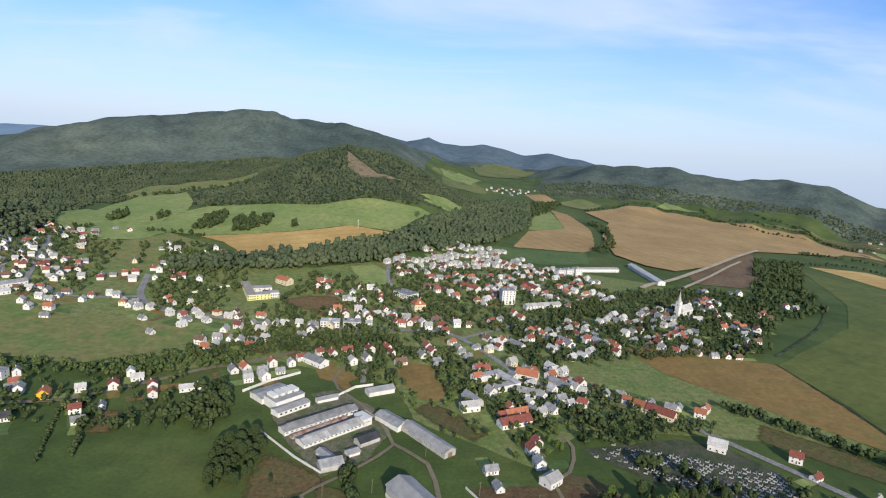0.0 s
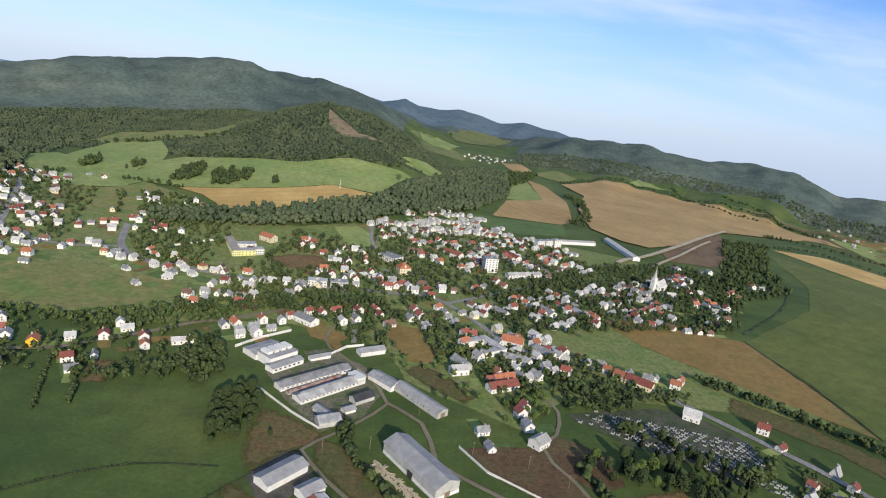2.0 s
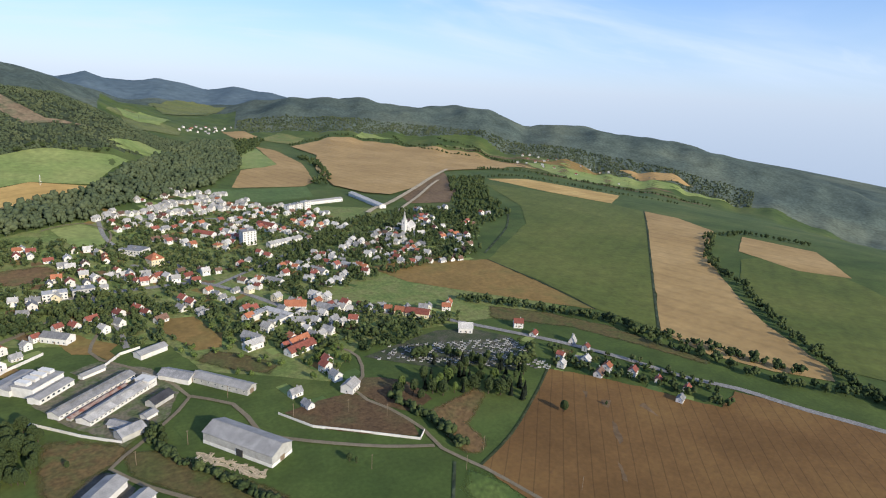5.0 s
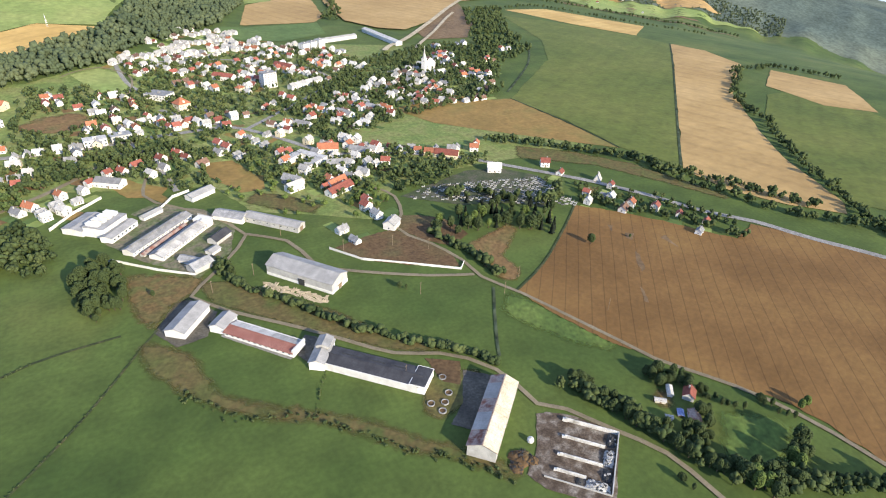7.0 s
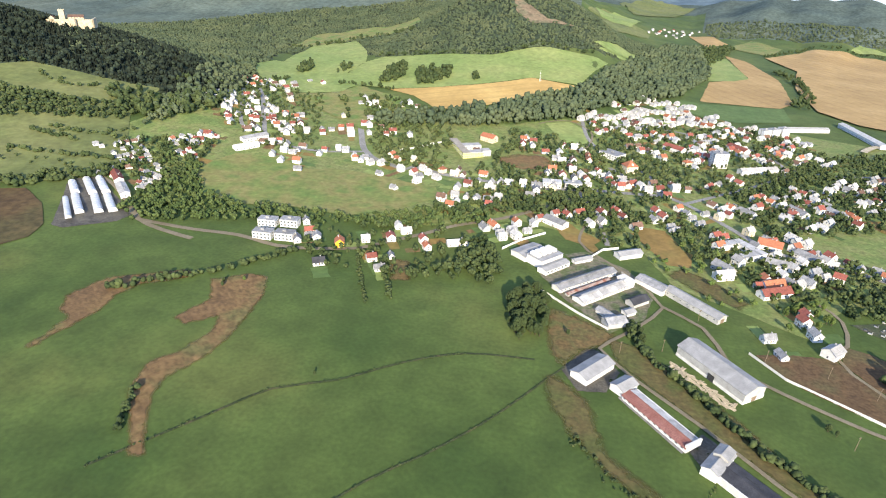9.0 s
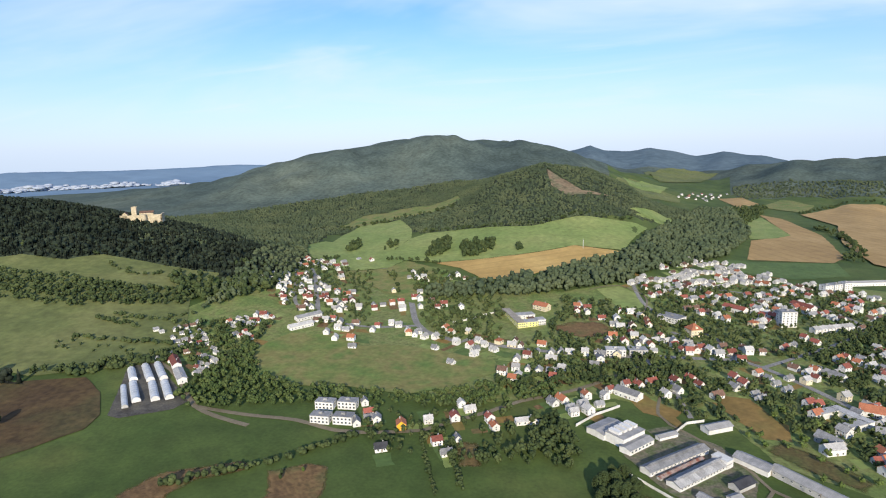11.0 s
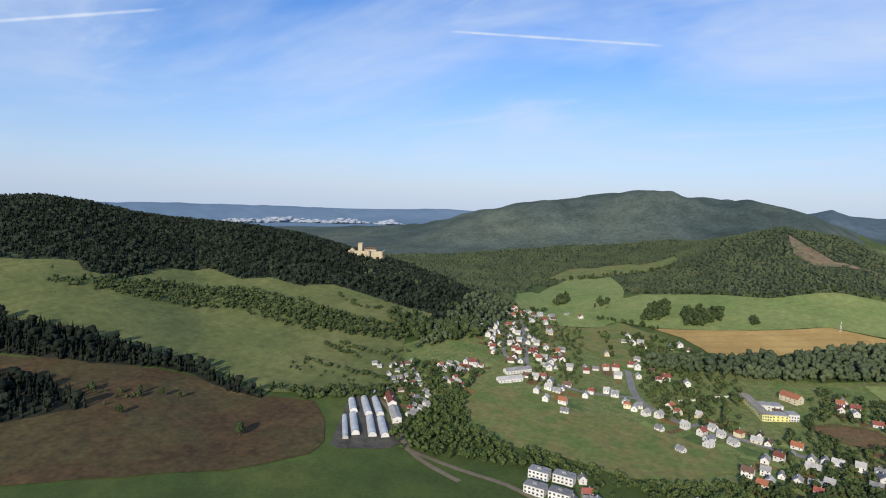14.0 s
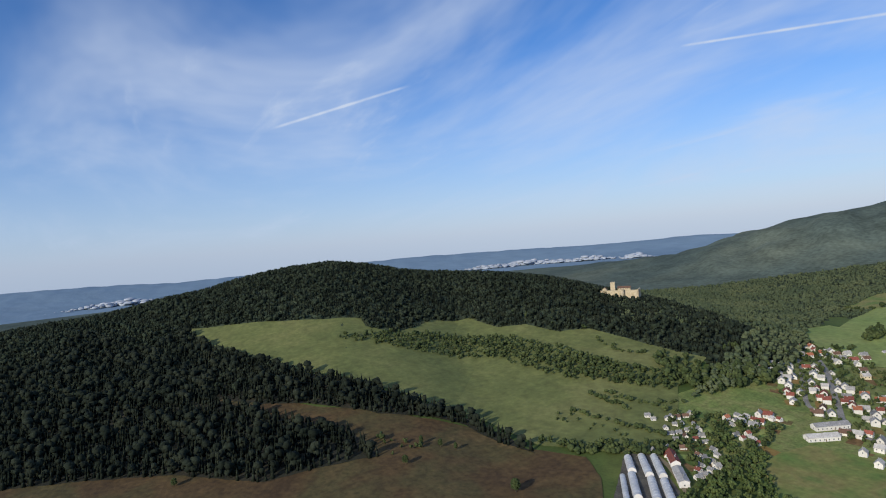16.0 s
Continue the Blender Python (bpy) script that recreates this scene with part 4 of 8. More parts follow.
ribbon("road", [(-456, 360), (-406, 361), (-365, 365), (-327, 358), (-305, 360), (-282, 367), (-263, 374), (-243, 394), (-218, 419), (-199, 441), (-151, 480), (-101, 541)], 5.0, TRACK, label="pale lane between the lower houses")
ribbon("track", [(112, 20), (108, 60), (104, 85), (91, 106), (79, 125), (68, 134), (66, 148), (62, 163), (53, 176), (41, 186), (19, 196), (1, 214), (-20, 236), (-54, 268), (-64, 280), (-72, 291), (-57, 311), (-47, 324), (-29, 354), (-37, 374), (-53, 399), (-71, 418), (-90, 445), (-80, 508)], 2.6, TRACK, label="pale dirt track past the farm sheds", category="track")
ribbon("track", [(53, 421), (81, 394), (91, 372), (84, 341), (72, 327), (76, 309), (86, 293), (96, 265), (98, 242), (112, 216), (124, 187), (138, 153), (145, 135), (168, 102), (181, 74), (189, 40), (200, -40)], 2.6, TRACK, label="winding pale track along the grain field", category="track")
ribbon("track", [(-29, 355), (-5, 335), (1, 317), (5, 296), (30, 277), (68, 256), (95, 246)], 3.0, TRACK, lift=0.55, label="narrow worn track beside the barn", category="track")
ribbon("track", [(270, 850), (292, 880), (339, 925), (450, 1066), (568, 1227), (685, 1381)], 9.0, PALE_TRACK, lift=3.2, label="pale straight track across the brown fields", category="track")
ribbon("track", [(325, 850), (337, 871), (412, 970), (497, 1093), (554, 1171)], 6.0, PALE_TRACK, lift=3.2, label="narrow pale track beside the dark field", category="track")
ribbon("road", [(-112, 604), (-99, 577), (-90, 550), (-77, 508), (-66, 444)], 4.5, ASPHALT, lift=0.6, label="short grey village street", category="road")
ribbon("road", [(-101, 828), (-53, 847), (24, 863), (103, 836), (145, 753), (126, 692), (62, 622), (11, 571)], 5.0, ASPHALT, lift=0.6, label="grey street round the new houses")
ribbon("road", [(-101, 828), (-86, 739), (-45, 681), (-19, 645), (-5, 586)], 5.0, ASPHALT, lift=0.65, label="grey street down from the new houses")
ribbon("road", [(146, 735), (206, 729), (264, 746), (299, 724), (286, 679), (245, 646), (194, 609)], 4.5, ASPHALT, lift=0.6, label="grey lane round the church")
ribbon("ditch", [(-215, 96), (-176, 154), (-154, 177), (-127, 211), (-100, 254), (-92, 266)], 1.4, DITCH, lift=0.22, label="narrow dark ditch crossing the meadow", category="ditch")
ribbon("ditch", [(-300, 128), (-286, 147), (-268, 171), (-246, 200), (-215, 217), (-184, 243), (-151, 262), (-110, 268)], 1.8, DITCH, lift=0.22, label="dark grassy ditch across the meadow", category="ditch")
spread("ground_patch", [(-149, 793), (-119, 814), (-92, 781), (-90, 740), (-95, 715), (-121, 727)], GRASS_PALE, 12, 0.5, label="mown green sports pitch of the village", category="pitch")
ribbon("path", [(-158, 788), (-149, 800), (-119, 818), (-88, 784), (-86, 740), (-92, 712)], 2.5, TRACK, lift=0.7, label="pale path round the sports pitch", category="path")
spread("ground_patch", [(95, 370), (132, 384), (170, 397), (202, 390), (225, 363), (219, 324), (192, 310), (173, 326), (134, 338)], CHURCHYARD, 10, 0.3, label="worn ground of the village cemetery", category="ground")
spread("ground_patch", [(64, 129), (69, 128), (80, 120), (92, 103), (68, 76), (55, 82), (44, 93), (41, 102), (53, 112)], MUD, 5, 0.25, 0.8, label="muddy brown floor of the silage yard", category="yard")
spread("ground_patch", [(-94, 264), (-84, 246), (-68, 250), (-60, 270), (-72, 288), (-80, 290)], DARK_YARD, 5, 0.24, 0.8, label="dark worn yard round the white shed", category="yard")
spread("ground_patch", [(20, 168), (36, 178), (56, 166), (52, 150), (20, 142), (14, 150)], DRY_OLIVE, 3, 0.24, 0.6, label="worn dirt yard by the concrete rings", category="yard")
ribbon("ditch", [(110, 219), (144, 239), (188, 275), (221, 305)], 1.6, DITCH, lift=0.46, label="dark furrow along the grain field", category="ditch")
ribbon("ditch", [(326, 573), (338, 477), (341, 390)], 2.2, WOODLAND, lift=0.6, label="dark grassy balk between two fields", category="ditch")
ribbon("ditch", [(830, 812), (502, 474), (363, 330)], 2.6, WOODLAND, lift=0.7, label="dark balk beside the pale grain field", category="ditch")
ribbon("ditch", [(99, 228), (85, 203), (73, 180), (69, 171)], 1.8, WOODLAND, lift=0.35, label="dark overgrown ditch in the pasture", category="ditch")
ribbon("path", [(337, 597), (447, 717), (522, 829)], 3.0, WOODLAND, lift=0.6, label="dark overgrown path beside the crop", category="path")
spread("ground_patch", [(-29, 217), (-20, 230), (-13, 224), (-24, 207)], DARK_YARD, 5, 0.26, 0.6, label="dark yard between the cowsheds", category="yard")
# wet yard patch darkened where the hay barn's shadow falls
spread("ground_patch", [(46, 170), (58, 160), (50, 142), (36, 128), (24, 140), (36, 150)], DARK_YARD, 5, 0.28, 0.9, label="dark wet yard with the hay barn's shadow painted in", category="yard")
spread("ground_patch", [(32, 186), (48, 176), (40, 161), (33, 166)], SOIL, 5, 0.27, 0.8, label="bare earth beside the cowshed end", category="yard")
spread("ground_patch", [(-62, 247), (-58, 250), (-28, 217), (-32, 213)], ASPHALT, 5, 0.26, 0.2, label="concrete feeding apron along the cowshed", category="yard")

# ---- the village houses: place and roof colour, street by street ----
# trees kept off the hill road so that it shows in the camera's view
TAKEN.extend((x, y, 11.0) for x, y in smooth_line([(-452, 845), (-411, 756), (-385, 700), (-360, 640), (-335, 600)], 8.0))
street("houses by the sports field", 8, ((-169, 697, "r"), (-167, 721, "w"), (-157, 705, "r"), (-139, 676, "r"), (-125, 657, "w"), (-122, 676, "w"), (-118, 652, "w"), (-109, 644, "w"), (-126, 615, "o"), (-131, 605, "g"), (-114, 600, "r"), (-104, 619, "c"), (-118, 705, "w"), (-88, 680, "y"), (-78, 611, "w"), (-64, 617, "w"), (-52, 591, "r"), (-44, 598, "w"), (-24, 591, "w"), (-6, 583, "r"), (5, 608, "w"), (-86, 585, "g"), (-138, 560, "w")))
street("new houses on the upper edge", 46, ((-34, 975, "w"), (-28, 995, "w"), (-21, 1013, "w"), (-14, 1005, "w"), (-8, 1029, "w"), (0, 1010, "w"), (10, 1039, "w"), (17, 1014, "w"), (26, 1019, "w"), (-49, 946, "r"), (51, 1040, "w"), (43, 1004, "w"), (55, 1007, "w"), (66, 1022, "w"), (-14, 925, "w"), (-7, 951, "w"), (2, 955, "w"), (10, 952, "w"), (18, 960, "w"), (27, 960, "w"), (35, 967, "w"), (44, 975, "w"), (52, 978, "w"), (62, 1000, "w"), (-49, 878, "w"), (-40, 900, "w"), (-32, 915, "w"), (-66, 859, "w"), (-76, 859, "w"), (-83, 842, "w"), (-103, 828, "w"), (-91, 835, "w")))
street("new houses in the second rows", 40, ((-86, 814, "w"), (-69, 823, "w"), (-56, 840, "w"), (-50, 824, "w"), (-38, 857, "w"), (-29, 850, "w"), (-22, 865, "w"), (-15, 883, "w"), (-8, 889, "w"), (-13, 854, "w"), (-4, 864, "w"), (0, 891, "w"), (4, 870, "w"), (11, 897, "w"), (19, 878, "w"), (24, 910, "w"), (32, 920, "w"), (39, 907, "w"), (47, 937, "w"), (54, 927, "w"), (64, 952, "w"), (67, 925, "w"), (75, 957, "o"), (81, 932, "w"), (90, 968, "w"), (106, 987, "w"), (-69, 794, "w"), (116, 946, "w"), (116, 913, "w"), (138, 920, "w")))
street("houses on the middle street", 31, ((-30, 788, "w"), (-27, 755, "w"), (-14, 807, "w"), (-1, 788, "w"), (6, 810, "w"), (12, 825, "r"), (20, 820, "w"), (26, 805, "w"), (47, 839, "r"), (52, 817, "w"), (62, 845, "w"), (71, 857, "w"), (88, 871, "w"), (96, 864, "w"), (105, 892, "w"), (64, 820, "w"), (72, 826, "w"), (81, 833, "w"), (107, 856, "w"), (119, 894, "w"), (125, 887, "w"), (126, 857, "w"), (-13, 741, "w"), (-7, 726, "w"), (-95, 692, "c"), (52, 753, "w"), (38, 717, "w"), (49, 772, "w"), (58, 790, "w"), (29, 707, "y"), (74, 790, "w"), (92, 788, "r"), (115, 770, "r"), (123, 758, "w"), (104, 813, "w"), (-83, 617, "w"), (-70, 620, "w"), (-58, 595, "r"), (-48, 604, "w"), (-31, 600, "w"), (-12, 602, "r"), (2, 619, "w")))
street("houses round the tall block", -50, ((28, 706, "y"), (40, 717, "w"), (47, 776, "w"), (78, 783, "g"), (119, 769, "r"), (144, 814, "o"), (150, 797, "w"), (167, 841, "r"), (175, 829, "r"), (162, 793, "w"), (176, 789, "w"), (175, 768, "w"), (197, 785, "w"), (206, 768, "w"), (127, 750, "w"), (142, 722, "w"), (178, 862, "w"), (195, 879, "w"), (208, 866, "w"), (147, 872, "w"), (43, 632, "r"), (78, 656, "r"), (57, 747, "w"), (47, 745, "r")))
street("houses below the brook", 40, ((116, 621, "g"), (127, 638, "w"), (139, 641, "r"), (150, 646, "w"), (168, 657, "w"), (184, 683, "w"), (192, 693, "w"), (135, 613, "r"), (140, 592, "r"), (145, 622, "w"), (105, 590, "w"), (101, 559, "w"), (121, 588, "w"), (128, 544, "w"), (138, 557, "w"), (168, 593, "o"), (169, 579, "w"), (164, 561, "w"), (189, 624, "w"), (46, 563, "w"), (52, 567, "w"), (72, 572, "g"), (38, 540, "c"), (58, 510, "c"), (71, 496, "w"), (92, 506, "w"), (92, 614, "w"), (156, 624, "g")))
street("houses near the church", -51, ((239, 726, "w"), (261, 737, "w"), (285, 753, "c"), (279, 724, "w"), (213, 675, "w"), (249, 702, "g"), (245, 669, "w"), (256, 672, "w"), (258, 655, "r"), (246, 638, "r"), (253, 636, "o"), (264, 645, "w"), (254, 621, "o"), (221, 619, "r"), (209, 614, "w"), (206, 593, "w"), (217, 588, "g"), (231, 586, "w"), (242, 591, "w"), (210, 641, "r"), (228, 654, "g"), (194, 608, "g"), (201, 663, "w"), (258, 697, "g"), (228, 706, "g")))
street("houses behind the church", -81, ((322, 776, "w"), (332, 784, "o"), (342, 789, "w"), (355, 790, "g"), (290, 706, "w"), (298, 707, "w"), (318, 746, "w"), (344, 732, "w"), (344, 690, "o"), (343, 676, "w"), (334, 662, "g"), (324, 637, "w"), (302, 606, "w"), (290, 593, "w"), (267, 578, "g"), (399, 756, "r"), (388, 748, "w"), (455, 808, "w"), (402, 860, "w"), (361, 850, "w"), (330, 678, "g"), (336, 754, "g"), (322, 690, "r")))
street("houses on the main street", -55, ((-24, 512, "g"), (-15, 520, "r"), (-10, 502, "g"), (-7, 493, "w"), (-41, 490, "w"), (18, 518, "w"), (27, 491, "r"), (33, 492, "r"), (26, 470, "w"), (37, 444, "w"), (57, 480, "g"), (73, 494, "r"), (71, 469, "w"), (90, 486, "o"), (95, 499, "w"), (99, 476, "r"), (88, 458, "w"), (67, 432, "w"), (78, 445, "w"), (92, 440, "g"), (99, 437, "w"), (114, 475, "r"), (128, 472, "r"), (108, 467, "w"), (68, 416, "g"), (74, 415, "w"), (83, 423, "g"), (105, 481, "g"), (9, 540, "g"), (26, 545, "w")))
street("houses on the lower main street", -32, ((109, 437, "r"), (132, 460, "w"), (147, 451, "o"), (113, 464, "w"), (187, 447, "g"), (180, 445, "g"), (200, 437, "o"), (243, 380, "r"), (145, 462, "g"), (166, 451, "g")))
street("houses at the end of the street", -58, ((240, 315, "r"), (269, 319, "r"), (250, 304, "g"), (253, 300, "w"), (231, 302, "w"), (260, 284, "o"), (275, 272, "r"), (285, 256, "r"), (296, 239, "r"), (249, 280, "w"), (278, 229, "g"), (245, 359, "r")))
street("houses by the lane", -70, ((66, 369, "r"), (65, 344, "g"), (34, 332, "g"), (38, 315, "g"), (45, 407, "r"), (51, 417, "o"), (62, 359, "w")))
street("houses beside the farm", 37, ((-165, 450, "o"), (-157, 435, "g"), (-154, 428, "w"), (-146, 461, "o"), (-148, 443, "g"), (-143, 434, "w"), (-131, 465, "w"), (-114, 492, "r"), (-103, 496, "r"), (-127, 478, "w"), (-92, 505, "w"), (-72, 510, "r"), (-72, 493, "g"), (-58, 523, "r"), (-52, 511, "r"), (-82, 480, "w"), (-172, 443, "w"), (-135, 448, "g")))
street("houses on the school street", -6, ((-227, 568, "c"), (-226, 583, "w"), (-218, 569, "w"), (-207, 541, "r"), (-216, 531, "w"), (-199, 557, "w"), (-185, 557, "w"), (-183, 538, "c"), (-197, 577, "w"), (-176, 560, "w"), (-167, 561, "w"), (-152, 560, "w"), (-140, 561, "g"), (-121, 563, "c"), (-142, 533, "w"), (-224, 496, "w"), (-213, 507, "w"), (-208, 490, "w"), (-212, 481, "w"), (-202, 509, "w"), (-191, 504, "w"), (-180, 508, "g"), (-177, 493, "w"), (-171, 515, "w")))
street("houses below the hill road", -25, ((-310, 604, "o"), (-300, 594, "o"), (-281, 597, "c"), (-286, 562, "w"), (-313, 574, "w"), (-270, 556, "r"), (-262, 547, "w"), (-264, 573, "w"), (-255, 562, "w"), (-260, 534, "w"), (-243, 551, "w"), (-242, 573, "y"), (-277, 509, "w"), (-304, 543, "g"), (-325, 572, "w")))
street("houses above the hill road", 115, ((-425, 739, "c"), (-397, 692, "w"), (-385, 665, "w"), (-428, 833, "w"), (-426, 810, "g"), (-412, 805, "w"), (-404, 812, "w"), (-395, 798, "w"), (-386, 739, "g"), (-385, 713, "w"), (-376, 709, "w"), (-365, 678, "w"), (-358, 704, "w"), (-342, 678, "r"), (-337, 690, "r"), (-312, 683, "w"), (-355, 828, "w"), (-340, 816, "w"), (-364, 817, "w")))
street("houses of the upper quarter", 120, ((-553, 758, "w"), (-533, 727, "w"), (-519, 697, "g"), (-520, 715, "w"), (-505, 685, "g"), (-511, 707, "w"), (-497, 663, "r"), (-489, 660, "r"), (-480, 650, "w"), (-480, 664, "w"), (-494, 701, "w"), (-465, 652, "g"), (-465, 636, "w"), (-457, 631, "w"), (-480, 718, "w"), (-441, 655, "w"), (-460, 677, "r"), (-428, 673, "w"), (-417, 678, "w")))
street("houses on the western street", 120, ((-584, 685, "w"), (-575, 686, "w"), (-591, 719, "w"), (-585, 725, "w"), (-576, 706, "w"), (-564, 667, "w"), (-565, 681, "w"), (-565, 695, "w"), (-553, 661, "w"), (-545, 642, "r"), (-529, 624, "w"), (-537, 653, "w"), (-577, 747, "w"), (-573, 758, "w"), (-556, 721, "w"), (-547, 720, "w"), (-546, 696, "g"), (-531, 694, "w"), (-534, 683, "r"), (-531, 668, "w"), (-520, 669, "r"), (-517, 654, "w"), (-509, 651, "r"), (-504, 632, "w"), (-492, 624, "w"), (-501, 614, "w")))
street("houses on the upper rim", 52, ((-635, 784, "w"), (-639, 808, "w"), (-622, 784, "r"), (-623, 802, "w"), (-630, 830, "r"), (-613, 805, "w"), (-634, 856, "w"), (-603, 808, "w"), (-626, 858, "w"), (-615, 845, "r"), (-604, 834, "o"), (-604, 845, "w"), (-589, 828, "w"), (-604, 866, "g"), (-594, 859, "w"), (-572, 813, "w"), (-581, 847, "g"), (-585, 868, "w"), (-568, 847, "r"), (-555, 827, "w"), (-571, 881, "w"), (-561, 865, "w"), (-538, 801, "w"), (-526, 779, "c"), (-529, 904, "w"), (-558, 914, "g")))
street("houses at the quarter foot", 10, ((-533, 567, "g"), (-525, 570, "w"), (-463, 586, "w"), (-453, 588, "w"), (-449, 599, "w"), (-437, 593, "w"), (-429, 571, "w"), (-434, 552, "w"), (-417, 539, "w"), (-419, 571, "g"), (-418, 583, "g"), (-419, 598, "b"), (-401, 546, "o"), (-390, 525, "w"), (-391, 582, "w"), (-391, 597, "w"), (-378, 609, "w"), (-367, 604, "g"), (-352, 591, "w"), (-346, 580, "y"), (-338, 578, "w"), (-336, 587, "g"), (-524, 542, "g"), (-524, 553, "w")))
street("cottages of the side hamlet", -42, ((-604, 485, "w"), (-595, 483, "w"), (-587, 494, "g"), (-589, 503, "g"), (-574, 489, "g"), (-582, 504, "b"), (-572, 498, "g"), (-580, 514, "b"), (-579, 521, "w"), (-564, 505, "g"), (-574, 475, "g"), (-564, 469, "g"), (-554, 463, "g"), (-561, 477, "g"), (-551, 474, "b"), (-558, 488, "g"), (-542, 476, "w"), (-552, 496, "g"), (-543, 487, "g"), (-533, 478, "g"), (-538, 452, "w"), (-546, 442, "w"), (-552, 428, "w"), (-538, 428, "w"), (-529, 428, "w")))
street("cottages on the hamlet slope", 80, ((-518, 468, "g"), (-510, 461, "w"), (-514, 447, "g"), (-522, 451, "b"), (-506, 447, "g"), (-508, 435, "g"), (-497, 432, "g"), (-497, 441, "w"), (-503, 424, "r"), (-495, 421, "w"), (-496, 414, "g"), (-550, 538, "w"), (-539, 530, "g"), (-543, 541, "g"), (-546, 551, "g"), (-535, 541, "w"), (-539, 555, "w"), (-531, 555, "w"), (-515, 508, "r"), (-517, 520, "w"), (-508, 513, "w"), (-501, 508, "r"), (-524, 512, "g"), (-520, 567, "w"), (-515, 571, "w")))
street("houses on the lower road", 29, ((-279, 374, "Y"), (-262, 388, "w"), (-243, 397, "r"), (-235, 414, "w"), (-244, 421, "w"), (-313, 390, "w"), (-309, 381, "g"), (-301, 379, "g"), (-282, 340, "d"), (-246, 358, "r"), (-233, 367, "g"), (-235, 345, "g"), (-210, 390, "o"), (-315, 371, "g"), (-216, 401, "r"), (-323, 405, "g")))

# ---- the farm ----
YELLOWED = shade("yellowed_sheet", ((0.46, 0.40, 0.28), (0.56, 0.52, 0.42)), 7.0, 0.6, 0.75, 0.2, stripe=(0, 1.1, 0.1), grain=0.2, mid=0.15)
def arched_shed(x0, y0, x1, y1, w, h, label, group, wall=WHITE_WALL):
    """A long shed with a round film roof and white ends."""
    l, turn = math.hypot(x1 - x0, y1 - y0), math.degrees(math.atan2(y1 - y0, x1 - x0))
    top = base("greenhouse", (x0 + x1) / 2, (y0 + y1) / 2, turn, label, "greenhouse", group)
    arc = [(w / 2 * math.cos(math.pi * k / 10), h * math.sin(math.pi * k / 10) ** 0.8) for k in range(11)]
    v = [(s * l / 2, a, b) for s in (-1, 1) for a, b in arc]
    part("film_roof", (v, [(k, k + 1, k + 12, k + 11)[::-1] for k in range(10)]), FILM, top)
    for s in (-1, 1):
        ve = [(s * l / 2 + s * 0.1, a * 1.02, b * 1.02) for a, b in arc] + [(s * l / 2 - s * 0.1, a * 1.02, b * 1.02) for a, b in arc]
        fe = [tuple(range(11)), tuple(range(21, 10, -1))] + [(k, k + 11, k + 12, k + 1) for k in range(10)] + [(0, 10, 21, 11)]
        part("end_wall", (ve, fe), wall, top, "white end wall")
    for k in range(1, 8):
        x = -l / 2 + l * k / 8
        vr = [(x + d, a * q, b * q) for d in (-0.12, 0.12) for q in (1.0, 1.03) for a, b in arc]
        fr = []
        for i in range(10):
            fr += [(11 + i, 12 + i, 34 + i, 33 + i), (i, 11 + i, 12 + i, 1 + i), (22 + i, 23 + i, 34 + i, 33 + i)]
        part("rib", (vr, fr), STEEL, top)
    return top


def along(x0, y0, x1, y1):
    return (x0 + x1) / 2, (y0 + y1) / 2, math.degrees(math.atan2(y1 - y0, x1 - x0)), math.hypot(x1 - x0, y1 - y0)


def shed(name, x0, y0, x1, y1, w, eaves, ridge, wall, roof, label, vent=False, ports=0, gates=1, category="shed", group="farm sheds"):
    """A long farm building from end to end of its ridge line."""
    x, y, turn, l = along(x0, y0, x1, y1)
    top = gable_house(name, x, y, turn, l, w, eaves, ridge, wall, roof, label, category, group, False, (), door=False, over=0.6)
    if vent:
        part("ridge_vent", gable_roof(l * 0.9, 2.0, ridge + 0.5, ridge + 0.9, 0.2), roof, top)
    if ports:
        windows_on(top, [(-l / 2 + l * (k + 0.5) / ports, s * w / 2, eaves * 0.5, 0 if s < 0 else 180) for k in range(ports) for s in (-1, 1)], 1.6, 0.9)
    for k in range(gates):
        s = 1 if k == 0 else -1
        part("gate", join(block(-1.8, 1.8, -0.1, 0.05, 0, min(3.2, eaves)), *[block(-1.8 + q * 0.72 - 0.04, -1.8 + q * 0.72 + 0.04, -0.14, 0.05, 0, min(3.2, eaves)) for q in range(6)]), TIMBER, top, "grey plank gate", pose(s * l / 2, 0, 0.1, 0, 0, 90 * s))
    return top


barn = shed("barn", -19.5, 304, 11.5, 266, 16.5, 7.2, 10.5, GREY_WALL, LIGHT_ROOF, "large grey barn with pale ridged roof and plank piles", ports=0)
part("plinth", join(block(-24.6, 24.6, -8.45, 8.45, -1, 2.0)), WHITE_WALL, barn, "white plinth")
# no hole here: a black slab on the wall gives the bay's inner shade
part("opening", block(-2.2, 2.2, -0.2, 0.2, 0, 4.2), RUBBER, barn, "black slab for the shade in an open bay", pose(2, -8.5, 0))
shed("shed", -84, 255, -68.5, 276, 11.5, 4.4, 6.3, WHITE_WALL, LIGHT_ROOF, "white shed with shallow pale roof beside the track", ports=0)
cow_red = shed("cowshed", -56, 250, -27, 218, 10.5, 2.8, 4.1, WHITE_WALL, RED_SHEET, "long low cowshed with red and pale sheet roof", ports=12, gates=0)
roof_sheet(cow_red, 43.2, 10.5, 2.8, 4.1, 1, -21.6, 21.6, PALE_ROOF, "pale sheet roof half", "pale_roof_sheet")
part("verge", join(block(21.3, 22.4, -5.2, 5.9, -0.5, 4.7), block(-21.6, 22.0, 5.6, 6.1, -0.5, 3.2)), WHITE_WALL, cow_red, "white parapet wall")
